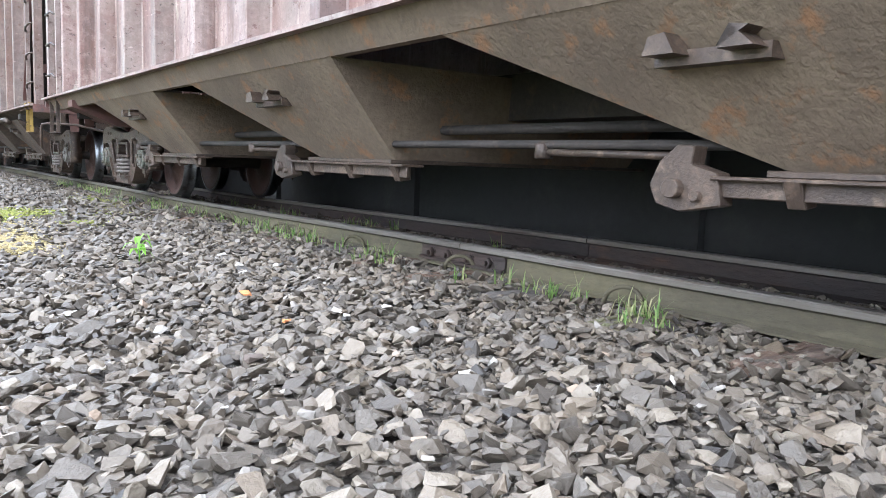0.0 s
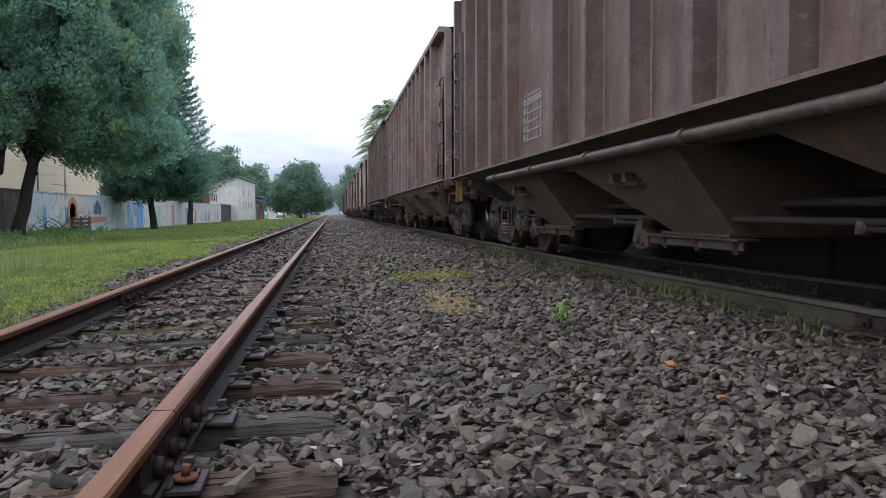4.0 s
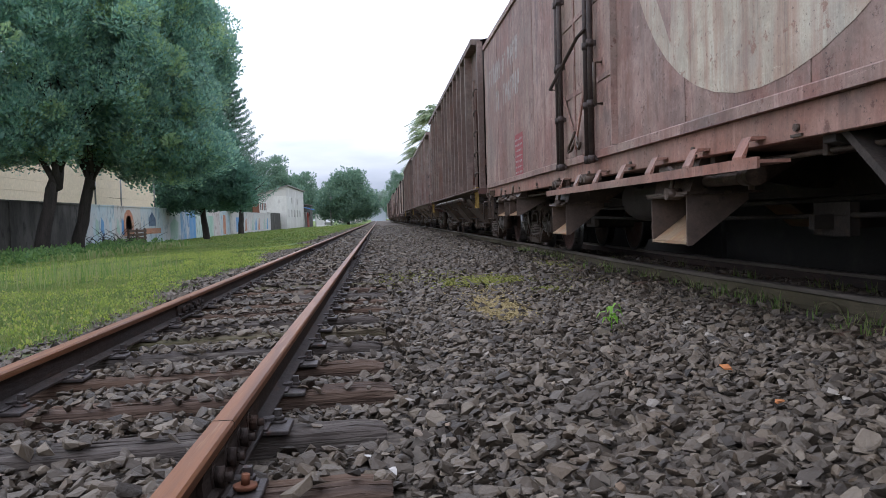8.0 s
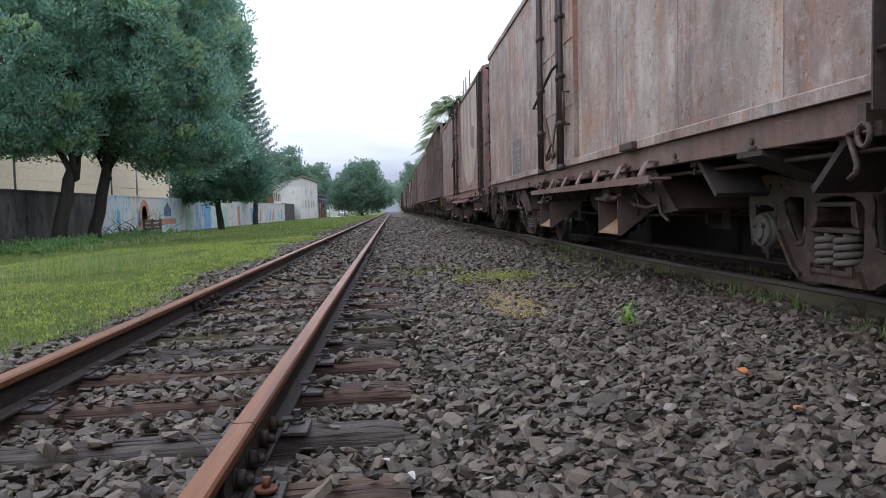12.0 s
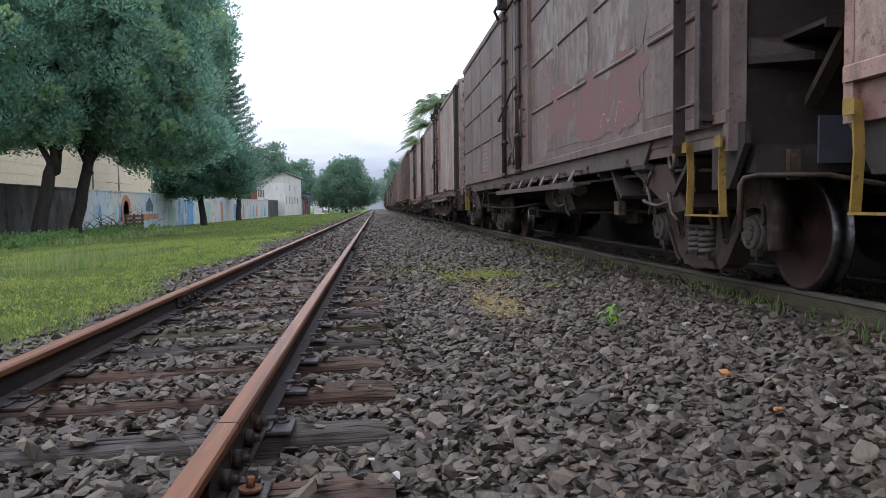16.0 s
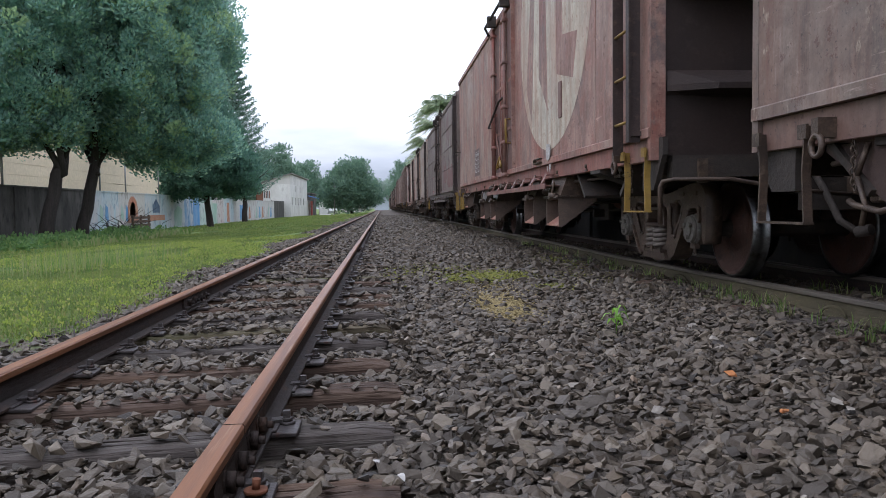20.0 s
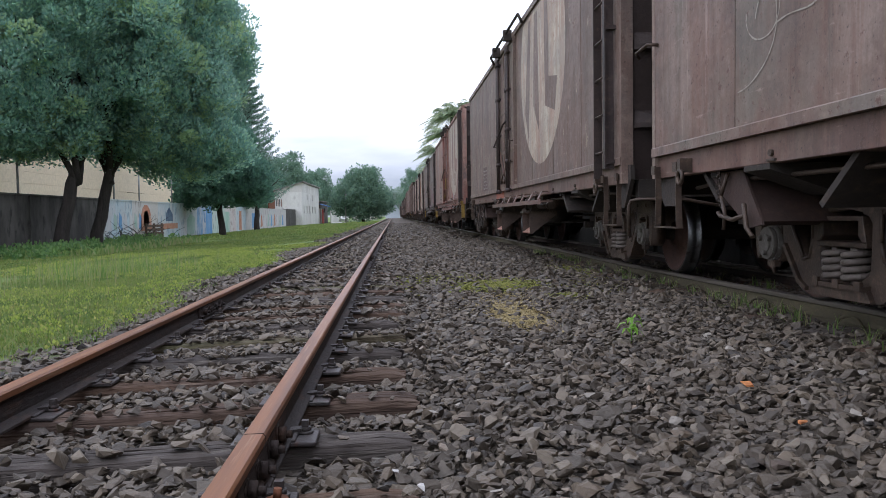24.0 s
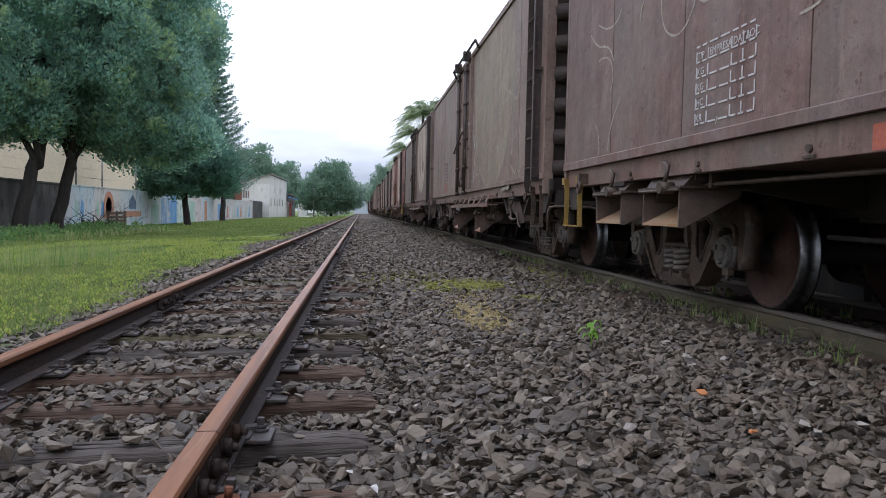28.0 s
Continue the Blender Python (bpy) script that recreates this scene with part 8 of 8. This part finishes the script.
def words_table(w, y, z, face, k, mat):
    """A stencilled data table: words at the head, marks in dashed lines."""
    words = (("TIP", "EMPRESA", "DATA", "LOC"), ("KG", "", "", ""), ("KG", "", "", ""), ("HC", "", "", ""), ("KR", "", "", ""))
    for r, row in enumerate(words):
        z0 = z - (0.1 + r * 0.125) * k
        for word, y0 in zip(row, (-0.02, -0.22, -0.58, -0.76)):
            if word:
                painted_words(w, word, y + y0 * k, z0, 0.085 * k, face, "white stencilled word", mat)
    for r in range(6):
        bm = bmesh.new()
        z0 = z - r * 0.125 * k
        for a, b in ((0, -0.06), (-0.1, -0.17), (-0.22, -0.34), (-0.39, -0.52), (-0.57, -0.64), (-0.68, -0.75), (-0.80, -0.87)):
            box(bm, face, face + 0.0025, y + b * k, y + a * k, z0, z0 + 0.014 * k)
        tagged(part("stencil", bm, mat, w, "dashed white table line"), kind="stuff", label="dashed white table line")
    for y0 in (0, -0.19, -0.55, -0.71, -0.88):
        bm = bmesh.new()
        for r in range(5):
            box(bm, face, face + 0.0025, y + (y0 - 0.014) * k, y + y0 * k, z - (0.12 + r * 0.125) * k, z - (0.03 + r * 0.125) * k)
        tagged(part("stencil", bm, mat, w, "dashed white table line"), kind="stuff", label="dashed white table line")


def extra_w1(w):
    words_table(w, -4.5, 1.82, -1.2830, 0.77, M_WHITEPAINT)


def extra_w2(w):
    emblem(w, -10.35, 3.5, 2.15, M_LOGO, P_W2, 1.0)
    lettering(w, -0.4, 3.1, [(14, 0.2), (11, 0.9)], 0.36)
    stencil_table(w, -3.02, 1.27, 7, P_BG2, 0.6)


def extra_w3(w):
    bm = bmesh.new()
    box(bm, -1.3532, -1.3524, -3.77, -2.95, 1.19, 1.88)
    part("data_panel", bm, P_BG1, w, "blue-grey painted field of a stencilled table")
    words_table(w, -3.05, 1.78, -1.3546, 0.66, M_STENCIL)
    bm = bmesh.new()
    tube(bm, [(-1.36, -12.80, 1.03), (-1.39, -12.74, 1.035), (-1.39, -12.63, 1.02), (-1.385, -12.63, 0.99), (-1.385, -12.69, 0.87), (-1.385, -12.68, 0.83), (-1.385, -12.63, 0.80)], 0.014, 7)
    box(bm, -1.375, -1.33, -12.84, -12.76, 0.99, 1.06)
    part("sill_hook", bm, M_CAST, w, "bent rusty hook on the sill")
    bm = bmesh.new()
    box(bm, -1.41, -1.364, -9.60, -9.25, 1.20, 1.275)
    bevel(bm, 0.008)
    part("sill_bracket", bm, M_CAST, w, "small brown bracket")
    outlet(w, -3.55)
    outlet(w, -1.25, 0.55)
    outlet(w, -9.75, 0.9)


def extra_w4(w):
    bm = bmesh.new()
    box(bm, -1.06, 1.06, -13.93, -13.50, 1.715, 1.745)
    box(bm, -1.06, 1.06, -13.945, -13.93, 1.69, 1.75)
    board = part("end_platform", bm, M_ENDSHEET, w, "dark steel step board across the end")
    for x in (-0.93, 0.86):
        bm = bmesh.new()
        prism(bm, [(-13.90, 1.715), (-13.84, 1.715), (-13.51, 1.36), (-13.51, 1.30)], "x", x, x + 0.07)
        part("bracket", bm, M_CAST, board)
    bm = bmesh.new()
    box(bm, -0.90, -0.71, -13.60, -13.585, 0.93, 1.23)
    bevel(bm, 0.004)
    part("hanger_plate", bm, worn("dark_blue_plate", (0.06, 0.068, 0.085), (0.045, 0.045, 0.052), (0.09, 0.07, 0.055), 0.6, 0.1, 8.0), w, "dark blue hanging plate")
    outlet(w, -1.5, 0.9)
    outlet(w, -9.2, 0.8)
    outlet(w, -12.3, 0.7)
    painted_words(w, "XKm5 08-15", -1.75, 1.09, 0.066, -1.3272, "chalked white mark on the sill", M_CHALK)
    stencil_table(w, -3.05, 1.27, 8, P_BG2, 0.72)
    for k, (y, z, ry, rz, mat, lab) in enumerate((
            (-10.9, 1.75, 0.95, 0.36, M_GRAFRED, "broad faded red spray"), (-9.3, 1.9, 0.7, 0.42, M_GRAFRED, "broad faded red spray"),
            (-8.5, 2.0, 0.42, 0.62, M_FADED4, "faded pinkish spray"), (-9.9, 2.55, 0.5, 0.6, M_GRAFPALE, "pale sprayed field"),
            (-11.3, 2.6, 0.45, 0.75, M_GRAFPALE, "pale sprayed field"), (-8.7, 2.9, 0.5, 0.5, M_GRAFPALE, "pale sprayed field"),
            (-10.3, 3.3, 0.7, 0.35, M_FADED4, "faded pinkish spray"), (-11.6, 1.6, 0.35, 0.3, M_GRAFRED, "broad faded red spray"),
            (-12.0, 2.7, 0.22, 0.6, M_GRAFGREEN, "faded green spray"), (-4.6, 2.9, 0.35, 0.5, M_GRAFPALE, "pale sprayed field"), (-3.4, 2.8, 0.3, 0.6, M_GRAFPALE, "pale sprayed field"))):
        spray_field(w, y, z, ry, rz, mat, lab, k)
    for pts in ([(8.2, 1.5), (8.25, 2.3), (8.7, 2.6), (8.95, 2.0), (8.6, 1.55)], [(9.2, 1.5), (9.25, 2.5), (9.7, 2.7), (9.8, 1.9), (9.4, 1.6)], [(10.1, 1.5), (10.2, 2.4), (10.6, 2.2), (10.9, 2.6), (11.0, 1.6)], [(11.3, 1.5), (11.35, 2.2), (11.8, 2.35), (11.9, 1.7)]):
        chalk_line(w, pts, 0.035, "faded green outline of a letter", M_GRAFGREEN, "graffiti", -1.3556)
    for pts in ([(8.6, 1.42), (8.65, 1.7), (8.8, 1.72), (8.85, 1.45)], [(10.9, 1.45), (11.0, 1.62), (11.15, 1.45), (11.3, 1.65)], [(11.35, 1.45), (11.45, 1.68), (11.6, 1.5)]):
        chalk_line(w, pts, 0.024, "pale sprayed letter", M_CHALK, "graffiti", -1.3556)


def extra_w5(w):
    bm = bmesh.new()
    box(bm, -1.3532, -1.3524, -4.1, -3.34, 1.36, 1.96)
    part("data_panel", bm, P_BG3, w, "dark painted field of a stencilled table")
    words_table(w, -3.4, 1.89, -1.3546, 0.72, M_WHITEPAINT)
    emblem(w, -10.7, 3.1, 1.72, M_LOGO, P_W5, 1.08)
    paper = worn("torn_grey_paper", (0.42, 0.40, 0.38), (0.33, 0.31, 0.29), (0.25, 0.20, 0.17), 0.9, 0, 9.0, 50.0, 0.3)
    for k, ring in enumerate(([(-10.60, 1.46), (-10.74, 1.45), (-10.79, 1.36), (-10.77, 1.27), (-10.68, 1.24), (-10.60, 1.26), (-10.56, 1.36)], [(-10.73, 1.19), (-10.82, 1.20), (-10.80, 1.12), (-10.77, 1.09)], [(-10.60, 1.18), (-10.66, 1.17), (-10.63, 1.10)])):
        bm = bmesh.new()
        prism(bm, ring, "x", -1.372 + 0.002 * k, -1.3655)
        part("paper_scrap", bm, paper, w, "torn grey paper stuck to the side")
    bm = bmesh.new()
    box(bm, -1.40, -1.365, -10.30, -9.93, 1.235, 1.255)
    box(bm, -1.40, -1.365, -10.30, -9.93, 1.29, 1.305)
    box(bm, -1.40, -1.365, -9.96, -9.93, 1.255, 1.29)
    part("sill_bracket", bm, M_CAST, w, "small brown bracket")
    bm = bmesh.new()
    box(bm, -1.366, -1.353, -11.33, -11.20, 1.72, 2.15)
    part("cover_strip", bm, P_DOOR, w, "dark red strip screwed over the emblem")


def extra_w6(w):
    outlet(w, -2.3, 0.5)
    outlet(w, -1.1, 0.5)
    stencil_table(w, -2.94, 1.31, 6, P_BG3, 0.66)
    emblem(w, -9.8, 3.1, 1.6, M_LOGO, P_W6)
    bm = bmesh.new()
    box(bm, -1.3292, -1.3264, -6.0, -4.9, 1.06, 1.21)
    part("red_patch", bm, worn("orange_red_patch", (0.32, 0.11, 0.07), (0.27, 0.10, 0.07), None, 0.7), w, "orange red painted patch")


def extra_w7(w):
    stencil_table(w, -2.8, 1.6, 5, P_BG3, 0.7)
    bm = bmesh.new()
    box(bm, -1.3532, -1.3524, -3.5, -2.85, 1.3, 1.56)
    part("red_patch", bm, M_REDPATCH, w, "worn red painted patch")
    scrawl(w, "chalk_scrawl", 1.2, 5.5, 1.4, 3.3, 40, M_CHALK, 0.006, 9, "rubbed white chalk lines")
    scrawl(w, "chalk_scrawl", 7.7, 12.4, 1.9, 3.2, 12, M_CHALK, 0.012, 10, "rubbed white chalk lines", -1.3542)
    ring = [(12.1 + 0.13 * math.cos(a), 1.5 + 0.13 * math.sin(a)) for a in np.linspace(0.3, 6.4, 12)]
    chalk_line(w, ring + [(12.17, 1.56), (12.14, 1.5)], 0.014, "chalked ring")
    chalk_line(w, [(11.24, 1.85), (11.4, 1.62), (11.46, 1.52)], 0.016, "chalk stroke")
    chalk_line(w, [(11.45, 1.53), (11.6, 1.44), (11.84, 1.35)], 0.05, "broad chalk stroke")
    chalk_line(w, [(11.83, 1.34), (11.93, 1.52), (11.97, 1.6), (11.9, 1.68), (11.86, 1.75), (11.85, 2.0)], 0.022, "chalk stroke")
    painted_words(w, "6", -11.55, 1.66, 0.12, -1.3560, "chalked figure")
    chalk_line(w, [(11.2, 1.76), (11.3, 1.55), (11.36, 1.4)], 0.03, "chalk stroke", M_FADED)
    chalk_line(w, [(11.36, 1.45), (11.37, 1.3), (11.38, 1.16)], 0.11, "broad rubbed chalk stroke", M_FADED)
    chalk_line(w, [(11.4, 1.17), (11.1, 1.16), (10.8, 1.15)], 0.06, "broad rubbed chalk stroke", M_FADED)
    ring = [(8.4 + 0.5 * math.cos(a), 2.0 + 0.5 * math.sin(a)) for a in np.linspace(2.4, 6.6, 12)]
    chalk_line(w, ring, 0.035, "chalked loop")
    ring = [(8.42 + 0.36 * math.cos(a), 2.25 + 0.3 * math.sin(a)) for a in np.linspace(0.0, 3.4, 9)]
    chalk_line(w, ring, 0.06, "faint chalked loop", M_FADED)
    chalk_line(w, [(8.75, 2.3), (8.8, 1.8), (8.82, 1.36), (8.5, 1.38)], 0.05, "faint chalk stroke", M_FADED)
    chalk_line(w, [(9.5, 1.38), (9.55, 1.7), (9.75, 2.0), (9.98, 1.95), (9.95, 1.7), (9.7, 1.5), (9.52, 1.45)], 0.06, "faint chalk stroke", M_FADED)
    chalk_line(w, [(9.5, 1.4), (9.5, 1.16)], 0.03, "faint chalk stroke", M_FADED)
    outlet(w, -11.63, 0.8)
    outlet(w, -3.4, 0.8)
    outlet(w, -1.1, 0.5)
    emblem(w, -9.75, 3.02, 1.82, M_OLIVE, M_OLIVEBAR, 1.03, "large worn olive disc")
    for pts in ([(7.72, 2.75), (7.76, 2.2), (7.98, 2.32)], [(7.98, 2.32), (8.0, 2.05), (8.3, 2.2)], [(8.3, 2.2), (8.02, 1.85), (7.88, 1.36)]):
        bm = bmesh.new()
        row = [(bm.verts.new((-1.3572, -y_ - 0.025, z_ + 0.015)), bm.verts.new((-1.3572, -y_ + 0.025, z_ - 0.015))) for y_, z_ in pts]
        for r0, r1 in zip(row, row[1:]):
            bm.faces.new((r0[0], r0[1], r1[1], r1[0]))
        part("painted_stroke", bm, M_WHITEPAINT, w, "pale zigzag paint stroke")
    painted_words(w, "MANTENHA PORTA FECHADA", -5.95, 2.62, 0.10, -1.3562, "small white stencilled warning")
    painted_words(w, "E TRAVADA", -6.2, 2.47, 0.10, -1.3562, "small white stencilled warning")


def extra_w8(w):
    words_table(w, -3.1, 1.86, -1.3546, 0.83, M_WHITEPAINT)
    scrawl(w, "chalk_scrawl", 0.8, 5.5, 1.3, 2.8, 18, M_CHALK, 0.01, 12, "rubbed white chalk lines")
    bm = bmesh.new()
    box(bm, -1.3292, -1.3264, -5.7, -4.78, 1.03, 1.15)
    part("red_patch", bm, worn("orange_red_patch", (0.36, 0.10, 0.06), (0.30, 0.10, 0.07), None, 0.7), w, "orange red painted patch")
    painted_words(w, "C", -4.86, 1.055, 0.08, -1.3296, "white stencilled letter")


M_OLIVEBAR = paint("rubbed_olive_paint", (0.189, 0.136, 0.092), (0.240, 0.189, 0.132), (0.184, 0.112, 0.079), (0.102, 0.078, 0.057), 0.7)
M_OLIVE = paint("olive_emblem_paint", (0.209, 0.166, 0.109), (0.265, 0.214, 0.147), (0.204, 0.123, 0.084), (0.102, 0.076, 0.055), 0.6)
TRAIN = [
    (11.95, make_hopper(14.3, P_HOP0, M_HOPPERDUST, "faded brown ribbed hopper wagon with dusty hoppers", STEP_RUST, caps="green", rear=2.03, high=0.925, drop=0.105)),
    (-3.23, make_hopper(13.95, P_HOP1, M_HOPPERSHADE, "dark brown ribbed hopper wagon with a pipe along its sill", STEP_SMALL, pipe=True, extra=extra_w1, bogies=1.55, back=0.5)),
    (-18.17, make_boxcar(14.09, P_W2, M_SALMON_SILL, "dusty rose boxcar with a round cream emblem and faded lettering", door=(5.88, 7.85), chutes=(1.65, 2.75, 5.74, 9.04, 11.84, 12.9), steps=STEP_RUST, bogies=1.71, rear=2.23, extra=extra_w2)),
    (-32.97, make_boxcar(13.75, P_W3, M_BROWN_SILL, "bleached grey and rusty boxcar with a dark data table", door=(5.5, 7.5), chutes=(5.65, 8.69), steps=STEP_RUST, rear=2.21, iron=True, bogies=1.58, extra=extra_w3)),
    (-47.42, make_boxcar(13.75, P_W4, M_DARK_SILL, "purplish brown boxcar with stamped square panels", style="grid", door=(5.69, 7.68), steps=STEP_YELLOW, extra=extra_w4, ribs="pressed", bogies=1.74, rear=1.9, sill_ends=(1.05, 1.35), drop=-0.01)),
    (-62.15, make_boxcar(14.2, P_W5, M_RED_SILL, "faded red boxcar with a cream emblem and yellow handles", P_W5F, P_DOOR, door=(6.12, 8.08), chutes=(1.4, 4.35, 5.8, 9.2, 10.65), floor="red", steps=STEP_YELLOW, iron=True, bogies=1.45, rear=1.85, extra=extra_w5, ribs="pressed", drop=0.0165, wide=1.14, shift=0.2)),
    (-77.54, make_boxcar(13.9, P_W6, M_BROWN_SILL, "dull taupe boxcar with a worn pale emblem", door=(5.64, 7.65), chutes=(5.55, 8.58), floor="red", steps=STEP_RUST, bogies=1.50, rear=2.2, iron=True, extra=extra_w6, ribs="pressed")),
    (-92.03, make_boxcar(14.05, P_W7, M_BROWN_SILL, "taupe boxcar covered in chalk marks and a worn emblem", door=(5.95, 7.85), chutes=(5.72, 8.87), floor="red", steps=STEP_RUST, bogies=1.72, rear=2.26, extra=extra_w7, iron=True, shift=-0.3)),
    (-106.74, make_boxcar(13.8, P_W8, M_BROWN_SILL, "dark oxide brown boxcar with white stencilled marks", chutes=(1.47, 2.6), steps=STEP_YELLOW, bogies=1.59, extra=extra_w8, drop=0.0)),
]
NEAR_WHEELS = list(wheelsets)
front = 11.9
for k in range(9):
    src, ln = ((TRAIN[1][1], 13.95), (TRAIN[3][1], 13.75), (TRAIN[0][1], 14.3), (TRAIN[2][1], 13.85))[(0, 1, 3, 1, 2, 3, 1, 3, 2)[k]]
    front += ln + 1.0
    TRAIN.append((front, copy_thing(src, Matrix())))
SPEED = 4.1


def motions():
    """The train draws past; the wheels of the near wagons roll."""
    for q, wagon in TRAIN:
        walk(wagon, [(t, pose(TRAIN_X, q + SPEED * t, TRAIN_Z)) for t in (0, 7, 14, 21, 28)])
    for ws, y, wagon in NEAR_WHEELS:
        rows = []
        for k in range(237):
            t = 28.0 * k / 236
            rows.append((t, Matrix.Translation((0, y, WHEEL_R)) @ Matrix.Rotation(-SPEED * t / WHEEL_R, 4, "X")))
        walk(ws, rows)


motions()
